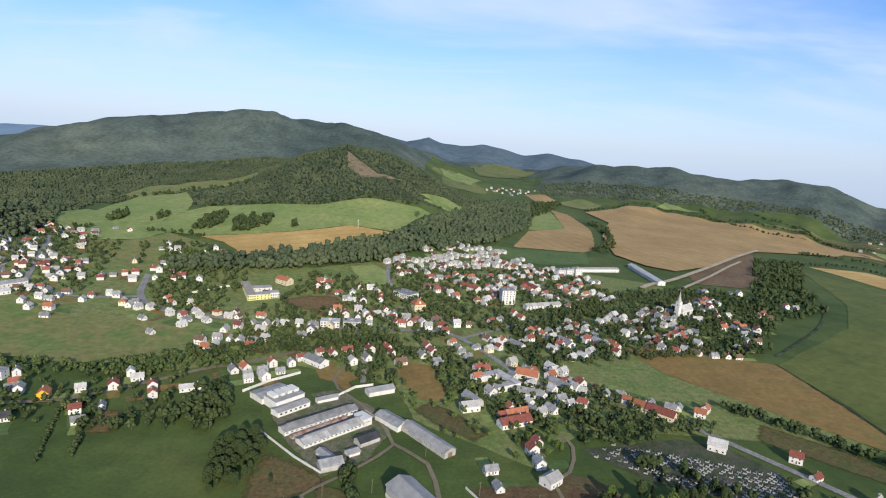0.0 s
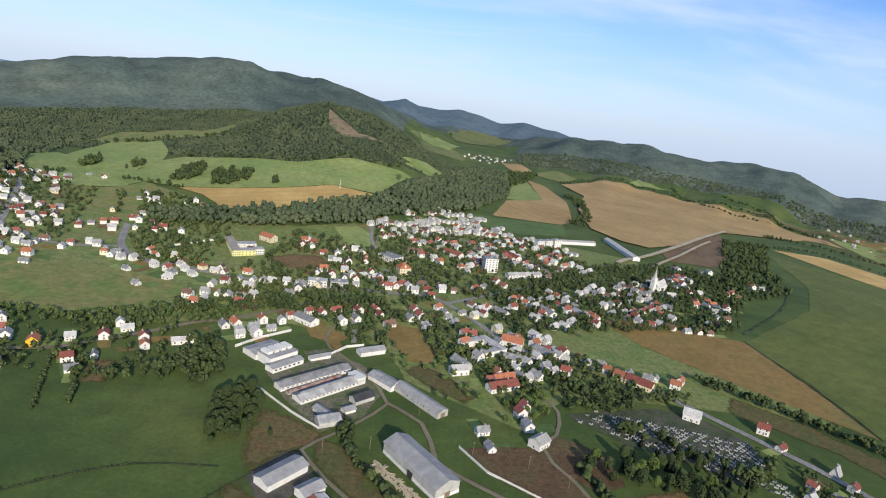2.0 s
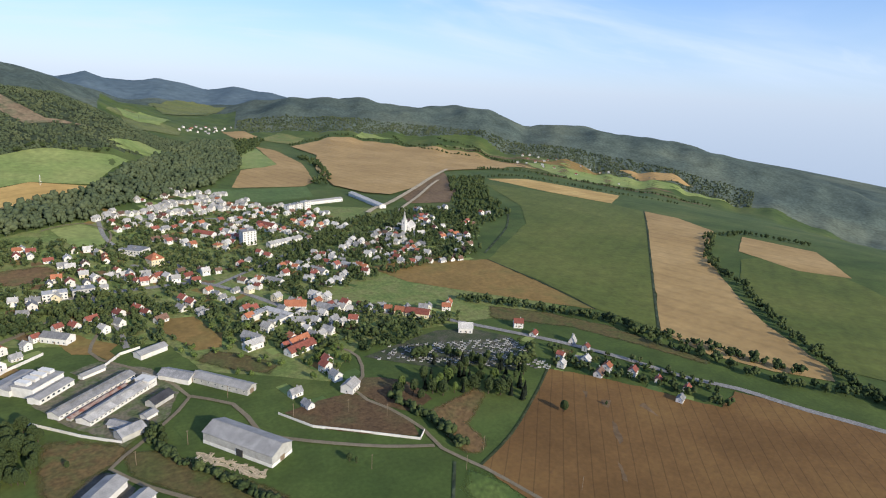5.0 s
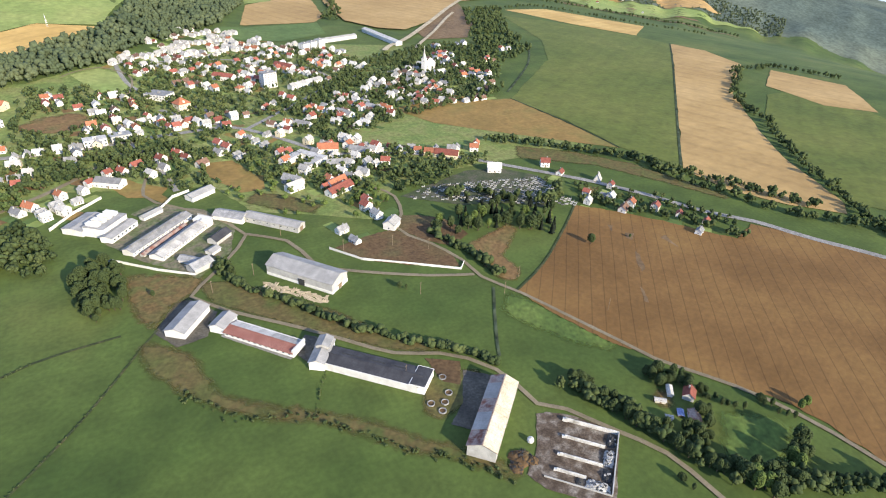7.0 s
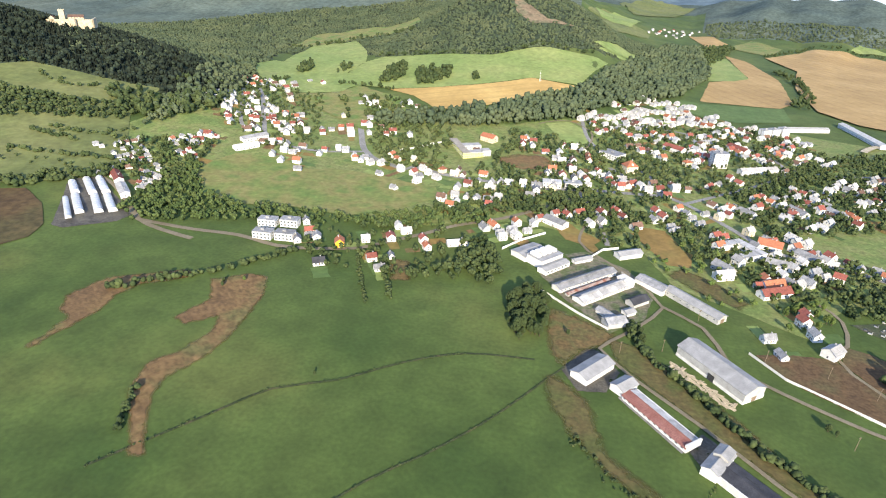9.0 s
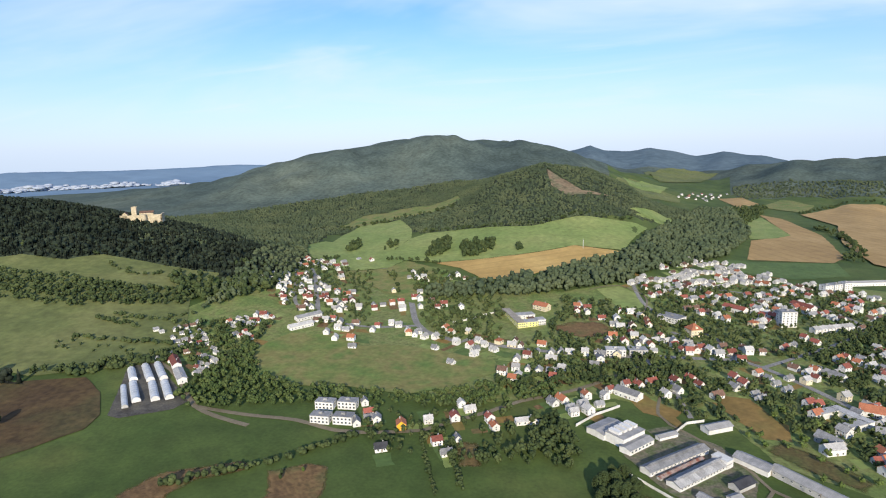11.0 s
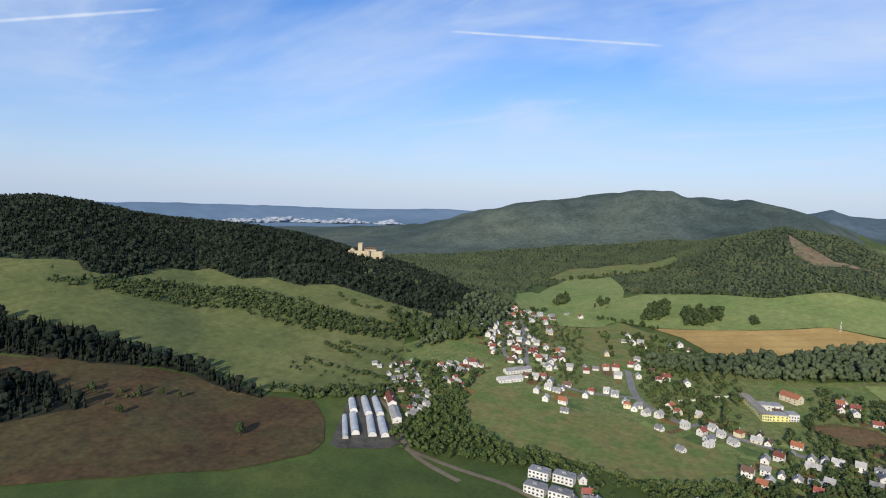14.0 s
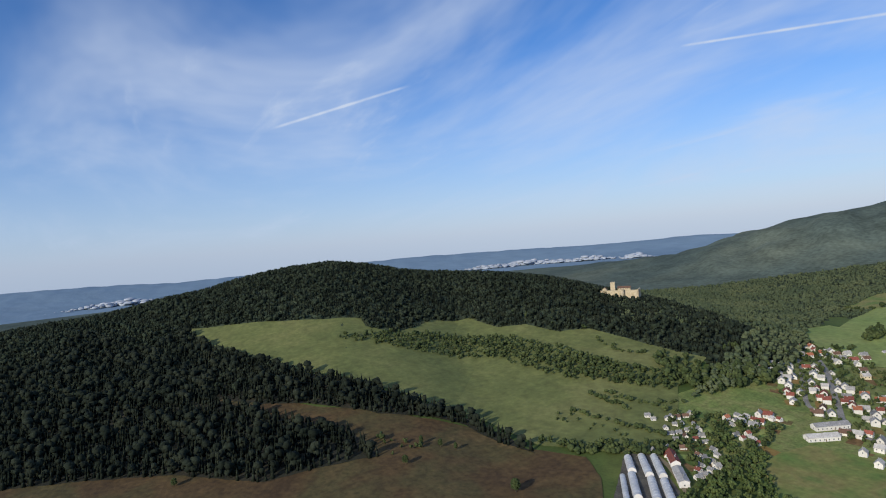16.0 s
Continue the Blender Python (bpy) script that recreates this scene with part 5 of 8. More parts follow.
shed("shed", -63, 250.5, -54.7, 260, 9, 4.2, 6.0, WHITE_WALL, LIGHT_ROOF, "small pale-roofed shed at the cowshed end")
store = shed("shed", -22, 200, -11.5, 216, 8.0, 5.0, 6.6, WHITE_WALL, LIGHT_ROOF, "grey-roofed feed store between two cowsheds")
part("upper_roof", gable_roof(8.0, 7.0, 7.2, 8.4, 0.5), LIGHT_ROOF, store, "raised grey roof half", pose(5, 0, 0))
part("upper_wall", gable_walls(8.0, 7.0, 7.2, 8.4), GREY_WALL, store, "grey raised wall", pose(5, 0, 0))
cow = shed("cowshed", -14.2, 205, 22.7, 169.5, 13, 4.0, 5.0, WHITE_WALL, DARK_ROOF, "long white cowshed under a black bitumen roof", ports=14, gates=1)
for k, (x0, x1) in enumerate(((-19, -8), (-4, 5), (8, 16))):
    part("roof_patch", block(x0, x1, -0.5, 0.5, 0, 0.1), RUBBER, cow, "black tar strip", pose(0, 2.6, 4.85, -8.7))
part("eaves_wall", block(-25.4, 25.6, -7.15, -6.75, -0.5, 4.3), WHITE_WALL, cow, "white eaves wall")
annex = part("annex", join(block(-4, 4, -7.0, 7.0, -1, 4.6), block(-4.3, 4.3, -7.3, 7.3, 4.6, 4.9)), [WHITE_WALL], cow, "white end annex", pose(25.5, 0, 0))
part("annex_roof", block(-3.9, 3.9, -6.8, 6.8, 4.9, 5.0), DARK_ROOF, annex, "black flat roof")
rusty = shed("hay_barn", 27, 117, 58.4, 149.5, 13.0, 6.6, 9.4, GREY_WALL, RUST_ROOF, "tall hay barn with rusted and pale sheet roof")
roof_sheet(rusty, 45.2, 13.0, 6.6, 9.4, -1, -23.1, 23.1, YELLOWED, "yellowed pale sheet roof half", "pale_roof_sheet")
roof_sheet(rusty, 45.2, 13.0, 6.6, 9.4, 1, -14, -3, LIGHT_ROOF, "newer grey roof sheet")
roof_sheet(rusty, 45.2, 13.0, 6.6, 9.4, 1, 6, 17, LIGHT_ROOF, "newer grey roof sheet")
shed("cowshed", -103.5, 354.5, -63.5, 395.5, 9.0, 3.6, 5.4, WHITE_WALL, GREY_ROOF, "long white cowshed with grey roof and ridge vent", vent=True, ports=16)
cow_b = shed("cowshed", -87.5, 342, -53, 380.5, 10.5, 3.4, 5.2, WHITE_WALL, GREY_ROOF, "long white cowshed with half-pale grey roof", vent=True, ports=16)
roof_sheet(cow_b, 51, 10.5, 3.4, 5.2, -1, -26, 26, PALE_ROOF, "pale sheet roof half", "pale_roof_sheet")
part("end_tower", join(block(-3.5, 3.5, -5.6, 5.6, -0.5, 5.6), block(-3.8, 3.8, -5.9, 5.9, 5.6, 6.0)), WHITE_WALL, cow_b, "white end block", pose(24.5, 0, 0))
shed("shed", -95.5, 349.5, -66, 382, 3.2, 2.2, 2.9, GREY_WALL, RUST_ROOF, "narrow rusty lean-to between two cowsheds", gates=0)
shed("store", -43, 390, -25, 375, 11, 4.0, 6.2, WHITE_WALL, GREY_ROOF, "grey-blue roofed store beside the farm lane")
shed("store", -23, 378, 8.5, 346, 9.5, 4.4, 6.4, GREY_WALL, LIGHT_ROOF, "long grey store beside the farm lane", ports=8)
shed("store", -59, 424, -41, 436, 9, 3.8, 5.6, WHITE_WALL, LIGHT_ROOF, "white store with pale roof above the farm")
shed("shed", -93, 403, -80, 413, 5, 2.8, 3.9, WHITE_WALL, LIGHT_ROOF, "low white shed at the farm wall", gates=0)
shed("shed", -73, 336, -62, 326, 6, 2.8, 4.2, WHITE_WALL, GREY_ROOF, "small grey shed at the farm gate")
shed("workshop", -69, 318, -57, 325, 9, 4.2, 6.6, GREY_WALL, GREY_ROOF, "grey workshop with steep roof at the gate")
shed("shed", -56, 336, -50, 341, 6, 2.6, 3.8, WHITE_WALL, LIGHT_ROOF, "little white shed by the workshop", gates=0)
shed("workshop", -52, 349, -41, 360, 8, 3.6, 6.0, GREY_WALL, DARK_ROOF, "dark-roofed workshop in the farm yard")
mill = base("dairy_hall", -120, 399, 52, "white farm hall with low grey roofs and roof lights", "hall", "farm sheds")
part("wall", gable_walls(25, 16, 4.2, 5.4), WHITE_WALL, mill, "", pose(1, 12, 0))
part("roof", gable_roof(25, 16, 4.2, 5.4, 0.5), LIGHT_ROOF, mill, "", pose(1, 12, 0))
part("wing_wall", gable_walls(27, 9, 3.8, 5.0), WHITE_WALL, mill, "white front wing", pose(-1, -16.5, 0))
part("wing_roof", gable_roof(27, 9, 3.8, 5.0, 0.4), LIGHT_ROOF, mill, "", pose(-1, -16.5, 0))
part("rear_wall", block(-10, 14, -12, 4, -1, 7.0), WHITE_WALL, mill, "higher white middle wing")
rear_roof = part("rear_roof", block(-10.4, 14.4, -12.4, 4.4, 7.0, 7.4), LIGHT_ROOF, mill)
for k in range(4):
    part("roof_light", join(block(-1.9, 1.9, -6.5, 2.5, 7.4, 9.2), block(-2.1, 2.1, -6.7, 2.7, 9.2, 9.45)), WHITE_WALL, rear_roof, "white roof lantern", pose(-6.5 + k * 5.8, 0, 0))
windows_on(mill, [(x, -21, 1.6, 0) for x in range(-12, 12, 4)], 2.0, 1.4)

# lumber beside the barn, rings, tank, silage bunkers
for k in range(36):
    rng = random.Random(k)
    t = (k // 2 + 0.5) / 18
    x, y = -29.5 + 29.5 * t + rng.uniform(-1, 1) + (k % 2) * 2.4 - 1.2, 287.5 - 31 * t + rng.uniform(-1, 1) + (k % 2) * 2.0 - 1.6
    top = base("plank_pile", x, y, -47 + rng.uniform(-30, 30) + (90 if k % 5 == 0 else 0), "pile of pale sawn planks beside the barn", "planks", "plank piles by the barn")
    for q in range(5):
        part("plank", block(-2.5, 2.5, -0.3, 0.3, 0, 0.1), LUMBER, top, "", pose(rng.uniform(-0.6, 0.6), rng.uniform(-1.0, 1.0), 0.1 + 0.11 * (q % 3 + k % 3), 0, 0, rng.uniform(-14, 14)), "plank")


def ring_shape(r0, r1, h, n=24):
    v = [(r * math.cos(2 * math.pi * k / n), r * math.sin(2 * math.pi * k / n), z) for r, z in ((r1, 0), (r1, h), (r0, h), (r0, 0.1)) for k in range(n)]
    return v, [(b * n + k, b * n + (k + 1) % n, (b + 1) * n + (k + 1) % n, (b + 1) * n + k) for b in range(3) for k in range(n)]


for x, y in ((34, 169), (32, 158), (21, 155), (27.5, 153), (24, 148.5)):
    top = base("concrete_ring", x, y, x * 40, "round grey concrete trough in the farm meadow", "trough", "concrete rings by the cowshed")
    part("ring", ring_shape(1.55, 1.9, 0.9), GREY_ROOF, top, "", None, "ring")
    part("fill", ring_shape(0.01, 1.55, 0.5), SOIL, top, "dark earth filling", None, "ring_fill")
tank = base("water_tank", 52, 116, 20, "white rounded water tank on the grass", "tank")
part("shell", ([(1.6 * math.cos(a) * c, 1.6 * math.sin(a) * c, 1.3 + 1.3 * s) for s, c in ((-1, 0.6), (-0.6, 0.95), (0, 1), (0.6, 0.9), (0.95, 0.4)) for a in (2 * math.pi * k / 14 for k in range(14))], [(b * 14 + k, b * 14 + (k + 1) % 14, b * 14 + 14 + (k + 1) % 14, b * 14 + 14 + k) for b in range(4) for k in range(14)] + [tuple(range(56, 70))]), WHITE_WALL, tank)
part("cap", block(-0.3, 0.3, -0.3, 0.3, 2.5, 2.75), GREY_WALL, tank)

STAINED = shade("stained_concrete", ((0.30, 0.28, 0.24), (0.56, 0.54, 0.49), (0.62, 0.60, 0.55)), 3.5, 0.5, 0.9, 0.2, grain=0.2, mid=0.25)
bunker = base("silage_bunker", 67.7, 101.7, -45, "open concrete silage bunker with white walls", "bunker")
part("side_wall", join(block(-8, 16.3, 16.6, 17.3, -0.5, 2.2), block(-9.5, -7.2, 16.2, 17.7, -0.5, 1.6)), STAINED, bunker)
part("back_wall", block(16.0, 16.5, -17.5, 17.0, -0.5, 2.2), GREY_WALL, bunker, "thin pale back wall")
part("side_wall", block(-12, 16.0, -17.6, -17.2, -0.5, 0.9), GREY_WALL, bunker)
for x0, x1, y in ((-7, 11, 6.8), (-7.4, 11, -3.8), (-7.5, 5, -12.5)):
    part("dividing_wall", join(block(x0, x1, -0.28, 0.28, -0.5, 1.9), block(x0 - 1.2, x0, -0.55, 0.55, -0.5, 1.2)), STAINED, bunker, "white concrete wall", pose(0, y, 0))


def heap(x, y, lx, ly, h, film, tyres, label, seed):
    """A mound of silage: lumpy film weighed down with tyres."""
    c = math.cos(radians(-45))
    top = base("silage_heap", 67.7 + c * (x + y), 101.7 + c * (y - x), -45, label, "heap", "silage heaps")
    n, rng = 11, random.Random(seed)
    v = [((i / (n - 1) - 0.5) * lx + rng.uniform(-0.2, 0.2), (j / (n - 1) - 0.5) * ly + rng.uniform(-0.2, 0.2), h * (1 - abs(2 * i / (n - 1) - 1) ** 3) * (1 - abs(2 * j / (n - 1) - 1) ** 4) * rng.uniform(0.75, 1.15)) for i in range(n) for j in range(n)]
    part("film", (v, [(i * n + j, (i + 1) * n + j, (i + 1) * n + j + 1, i * n + j + 1) for i in range(n - 1) for j in range(n - 1)]), film, top)
    for q in range(tyres):
        i, j = rng.uniform(-0.46, 0.46), rng.uniform(-0.46, 0.46)
        z = h * (1 - abs(2 * i) ** 3) * (1 - abs(2 * j) ** 4)
        part("tyre", ring_shape(0.22, 0.5, 0.22, 8), PALE_ROOF if q % 3 else RUBBER, top, "", pose(i * lx, j * ly, z, rng.uniform(-14, 14), rng.uniform(-14, 14)), ("tyre", q % 3 > 0))


heap(13.4, 1.5, 4.8, 9.6, 1.7, GREY_WALL, 60, "silage heap under pale film and worn tyres", 1)
heap(10.3, -14.8, 10.5, 4.6, 1.7, GREY_WALL, 70, "long silage heap under film and tyres", 2)
heap(13.4, 12.0, 4.6, 8.4, 1.5, RUBBER, 5, "silage heap under black film", 3)
heap(13.4, -8.0, 4.6, 7.6, 1.5, RUBBER, 5, "silage heap under black film", 4)
heap(2.5, -14.9, 3.4, 4.0, 1.0, RUBBER, 0, "low heap under black film", 5)
for x, y, r, k in ((43, 110, 5.5, 1), (39, 106.5, 3.4, 2), (47, 107, 3.0, 3)):
    rng = random.Random(k)
    top = base("rubbish_heap", x, y, 70 * k, "dark heap of old tyres and rubbish beside the tank", "heap", "rubbish heaps")
    part("mound", ([(r * q * math.cos(2 * math.pi * i / 14) * rng.uniform(0.8, 1.15), r * q * math.sin(2 * math.pi * i / 14) * rng.uniform(0.8, 1.15), z * rng.uniform(0.7, 1.2)) for q, z in ((1, 0.05), (0.75, 0.9), (0.45, 1.5), (0.15, 1.7)) for i in range(14)], [(b * 14 + i, b * 14 + (i + 1) % 14, b * 14 + 14 + (i + 1) % 14, b * 14 + 14 + i) for b in range(3) for i in range(14)] + [tuple(range(42, 56))]), SOIL, top, "earth mound")
    for q in range(int(9 * r)):
        a, d = rng.uniform(0, 6.28), r * math.sqrt(rng.uniform(0, 0.9))
        part("tyre", ring_shape(0.22, 0.5, 0.22, 8), RUBBER, top, "", pose(d * math.cos(a), d * math.sin(a), 1.7 * (1 - d / r) + 0.15, rng.uniform(-30, 30), rng.uniform(-30, 30)), ("tyre", False))

# walls of the farm and the plots
def low_wall(line, h, material, label, name="garden_wall"):
    for k, ((x0, y0), (x1, y1)) in enumerate(zip(line, line[1:])):
        x, y, turn, l = along(x0, y0, x1, y1)
        top = base(name, x, y, turn, label, "wall", label)
        n = max(1, int(l / 6))
        for q in range(n):
            part("panel", join(block(-l / n / 2, l / n / 2, -0.12, 0.12, -0.4, h), block(-l / n / 2, -l / n / 2 + 0.3, -0.2, 0.2, -0.4, h + 0.15)), material, top, "", pose(-l / 2 + l * (q + 0.5) / n, 0, 0))


low_wall([(19, 313), (35, 291), (60, 275), (90, 255), (96, 262)], 1.6, WHITE_WALL, "long white wall below the brown plot")
low_wall([(-119, 356), (-104, 343), (-88, 329), (-67, 314)], 1.8, WHITE_WALL, "white concrete wall along the farm edge")
low_wall([(-151, 409), (-138, 430), (-119, 451)], 2.2, WHITE_WALL, "white wall behind the farm hall")
low_wall([(-80, 416), (-70, 434), (-57, 441)], 2.2, WHITE_WALL, "white wall beside the upper store")
low_wall([(-308, 628), (-295, 641), (-279, 661), (-262, 680)], 2.2, WHITE_WALL, "long white wall beside the school")
low_wall([(-56, 398), (-46, 387), (-35, 381)], 1.6, GREY_WALL, "grey concrete wall in the farm yard")

# ---- landmarks of the village ----
church = base("church", 288, 729, 38, "white village church with slender pale spire", "church")
part("nave", gable_walls(22, 11, 8.5, 14), WHITE_WALL, church)
part("nave_roof", gable_roof(22, 11, 8.5, 14, 0.5), PALE_ROOF, church, "pale grey nave roof")
tower = part("tower", join(block(-2.8, 2.8, -2.8, 2.8, -1, 18.5), block(-3.1, 3.1, -3.1, 3.1, 18.5, 19.1), block(-3.0, 3.0, -3.0, 3.0, 9.5, 9.9)), WHITE_WALL, church, "white square tower", pose(-13, 0, 0))
spire = [(3.0 * c * math.cos(a), 3.0 * c * math.sin(a), z) for z, c in ((19.1, 1.1), (21.5, 0.75), (24, 0.55), (33, 0.03)) for a in (math.pi * (2 * k + 1) / 8 for k in range(8))]
part("spire", (spire, [(b * 8 + k, b * 8 + (k + 1) % 8, b * 8 + 8 + (k + 1) % 8, b * 8 + 8 + k) for b in range(3) for k in range(8)] + [tuple(range(24, 32))]), PALE_ROOF, tower, "pale pointed spire")
part("cross", join(block(-0.08, 0.08, -0.08, 0.08, 33, 35), block(-0.08, 0.08, -0.5, 0.5, 34.1, 34.3)), STEEL, tower)
windows_on(church, [(x, s * 5.5, 3, 0 if s < 0 else 180) for x in (-6, -1, 4, 9) for s in (-1, 1)], 1.3, 3.6)
windows_on(church, [(-13, -2.8, 14, 0), (-13, 2.8, 14, 180), (-15.8, 0, 14, -90), (-10.2, 0, 15, 90)], 1.0, 2.2)


def flats(x, y, turn, l, w, floors, wall, label, category="apartment block", group="", bays=5, roof=None, name="apartment_block", ends=1):
    h = floors * 2.9 + 0.8
    top = base(name, x, y, turn, label, category, group)
    part("wall", block(-l / 2, l / 2, -w / 2, w / 2, -1, h), wall, top)
    part("roof", join(block(-l / 2 - 0.25, l / 2 + 0.25, -w / 2 - 0.25, w / 2 + 0.25, h, h + 0.3), block(-1.5, 1.5, -1.2, 1.2, h + 0.3, h + 2.0)), roof or GREY_ROOF, top)
    windows_on(top, wall_spots(l, w, [1.2 + 2.9 * k for k in range(floors)], bays, ends), 1.7, 1.5)
    return top


flats(65, 717, 14, 17, 13, 6, WHITE_WALL, "tall white apartment block above the village", bays=4, ends=2)
for k, (x, y) in enumerate(((155, 888), (169, 898), (185, 910))):
    flats(x, y, 30, 13, 11, 4, WHITE_WALL, "white flat-roofed apartment block near the fields", group="white apartment blocks", bays=3)
for x, y in ((-352, 392), (-334, 397), (-344, 369), (-326, 372)):
    flats(x, y, 6, 15.5, 9, 2, WHITE_WALL, "white two-storey flats beside the lower road", group="flats on the lower road", bays=5)
hall = flats(-123, 569, 8, 19, 11, 2, WHITE_WALL, "white two-storey shop with flat roof", "shop", bays=6, roof=PALE_ROOF, name="shop")
flats(-102, 574, 14, 18, 11, 2, GREY_WALL, "grey two-storey culture house with flat roof", "public building", bays=6, roof=GREY_ROOF, name="culture_house")
flats(-60, 696, -38, 26, 18, 2, WHITE_WALL, "white hall with flat grey roof by the park", "public building", bays=7, roof=GREY_ROOF, name="town_hall")
town = gable_house("manor_house", -41, 653, 28, 14, 13, 8.2, 14.0, CREAM_WALL, ORANGE_ROOF, "cream manor house with steep bright orange hipped roof", "house", spots=wall_spots(14, 13, (1.2, 4.6), 4, 3), hip=True)
part("dormer", join(gable_walls(2.4, 2.4, 10.2, 11.6)), CREAM_WALL, town, "cream roof dormer", pose(0, -4.6, 0, 0, 0, 90))
gable_house("hall", 19, 761, -42, 28, 11, 6, 9, WHITE_WALL, RED_ROOF, "long hall with dark red roof", "hall", spots=wall_spots(28, 11, (1.5,), 7, 1))
gable_house("hall", 102, 792, -55, 30, 11, 6.5, 9.5, WHITE_WALL, RED_ROOF, "white hall with red roof above the block", "hall", spots=wall_spots(30, 11, (1.5, 4.2), 8, 2))
for k in range(6):
    gable_house("row_house", 89 + k * 7.6, 697 + k * 3.9, 27, 7.5, 9, 5.2, 7.6, WHITE_WALL, PALE_ROOF, "white row house beside the middle street", group="row houses", spots=wall_spots(7.5, 9, (0.9, 3.3), 1, 0))
for nm, seg, w, e, r, wall, roof, lab in (
    ("warehouse", (195, 943, 261, 966), 12, 5.0, 6.6, WHITE_WALL, PALE_ROOF, "long low white warehouse at the fields"),
    ("warehouse", (296, 1011, 310, 888), 12, 5.5, 7.5, WHITE_WALL, PALE_ROOF, "very long white warehouse beside the brown field"),
    ("farmhouse", (56, 572, 72, 553), 8, 3.6, 6.8, WHITE_WALL, GREY_ROOF, "long white farmhouse with grey roof"),
    ("farmhouse", (112, 588, 122, 569), 9, 4.6, 7.4, WHITE_WALL, GREY_ROOF, "white farmhouse with long grey roof"),
    ("farmhouse", (149, 597, 160, 578), 8, 3.6, 6.8, WHITE_WALL, GREY_ROOF, "grey-roofed farmhouse in the gardens"),
    ("farmhouse", (61, 488, 79, 482), 10, 4.6, 8.6, WHITE_WALL, ORANGE_ROOF, "farmhouse with long orange roof by the road"),
    ("farmhouse", (90, 479, 104, 463), 8, 3.6, 6.8, WHITE_WALL, GREY_ROOF, "narrow farmhouse with grey roof by the road"),
    ("farmhouse", (59, 451, 77, 446), 9, 3.6, 7.0, WHITE_WALL, GREY_ROOF, "grey-roofed farmhouse below the road"),
    ("farmhouse", (42, 391, 64, 403), 9, 4.0, 7.4, WHITE_WALL, RED_ROOF, "long white farmhouse with red roof"),
    ("farmhouse", (47, 406, 63, 415), 8, 3.6, 7.0, WHITE_WALL, ORANGE_ROOF, "white farmhouse with orange roof in an orchard"),
    ("farmhouse", (17, 433, 28, 419), 8, 4.6, 8.2, GREY_WALL, GREY_ROOF, "grey farmhouse with steep roof in a garden"),
    ("farmhouse", (14, 411, 27, 417), 8, 5.0, 7.8, WHITE_WALL, PALE_ROOF, "white farmhouse with pale roof in a garden"),
    ("inn", (160, 439, 177, 426), 9, 4.2, 7.8, CREAM_WALL, RED_ROOF, "cream inn with bright red roof by the road"),
    ("inn", (152, 446, 161, 439), 8, 4.2, 7.2, CREAM_WALL, ORANGE_ROOF, "cream cottage with orange roof beside the inn"),
    ("workshop", (-539, 434, -518, 415), 8, 4.5, 6.8, WHITE_WALL, RED_ROOF, "white workshop with red roof beside greenhouses"),
    ("workshop", (-515, 412, -493, 392), 8, 4.5, 6.0, WHITE_WALL, PALE_ROOF, "white workshop with pale roof beside greenhouses"),
    ("hall", (-487, 578, -470, 606), 9, 4.0, 6.4, WHITE_WALL, GREY_ROOF, "grey-roofed hall at the quarter foot"),
    ("hall", (-480, 550, -464, 574), 9, 4.0, 6.4, WHITE_WALL, PALE_ROOF, "white hall at the quarter foot"),
    ("hall", (-121, 479, -103, 467), 10, 5.0, 7.6, WHITE_WALL, GREY_ROOF, "grey-roofed hall below the school street"),
    ("cottage", (-196, 402, -180, 410), 7, 3.2, 5.2, WHITE_WALL, PALE_ROOF, "long low white cottage among trees"),
    ("farmhouse", (66, 322, 74, 330), 9, 4.8, 7.6, WHITE_WALL, PALE_ROOF, "white house with pale roof by the lane bend"),
):
    x, y, turn, l = along(*seg)
    n = max(2, int(l / 4))
    gable_house(nm, x, y, turn, l, w, e, r, wall, roof, lab, "building" if nm in ("warehouse", "factory", "hall", "inn") else "house", spots=wall_spots(l, w, (1.0,), n, 1), chimney=nm not in ("warehouse", "factory", "hall"))
court = base("courtyard_house", 44, 467, -54, "white courtyard building with pale roofs by the road", "building")
for k, (x0, x1, y0, y1) in enumerate(((-15, 15, 5, 12), (-15, -8, -12, 5), (8, 15, -12, 5))):
    part("wing", block(x0, x1, y0, y1, -1, 5.2), WHITE_WALL, court, "white wing")
    part("wing_roof", block(x0 - 0.4, x1 + 0.4, y0 - 0.4, y1 + 0.4, 5.2, 5.6), PALE_ROOF, court)
windows_on(court, [(x, 12, 1.5, 180) for x in (-12, -7, -2, 3, 8, 13)], 1.4, 1.6)
chapel = gable_house("chapel", 193, 387, -26, 12, 9, 5.0, 8.5, WHITE_WALL, PALE_ROOF, "white funeral chapel with pale roof at the cemetery", "chapel", spots=wall_spots(12, 9, (1.0,), 3, 0), chimney=False)

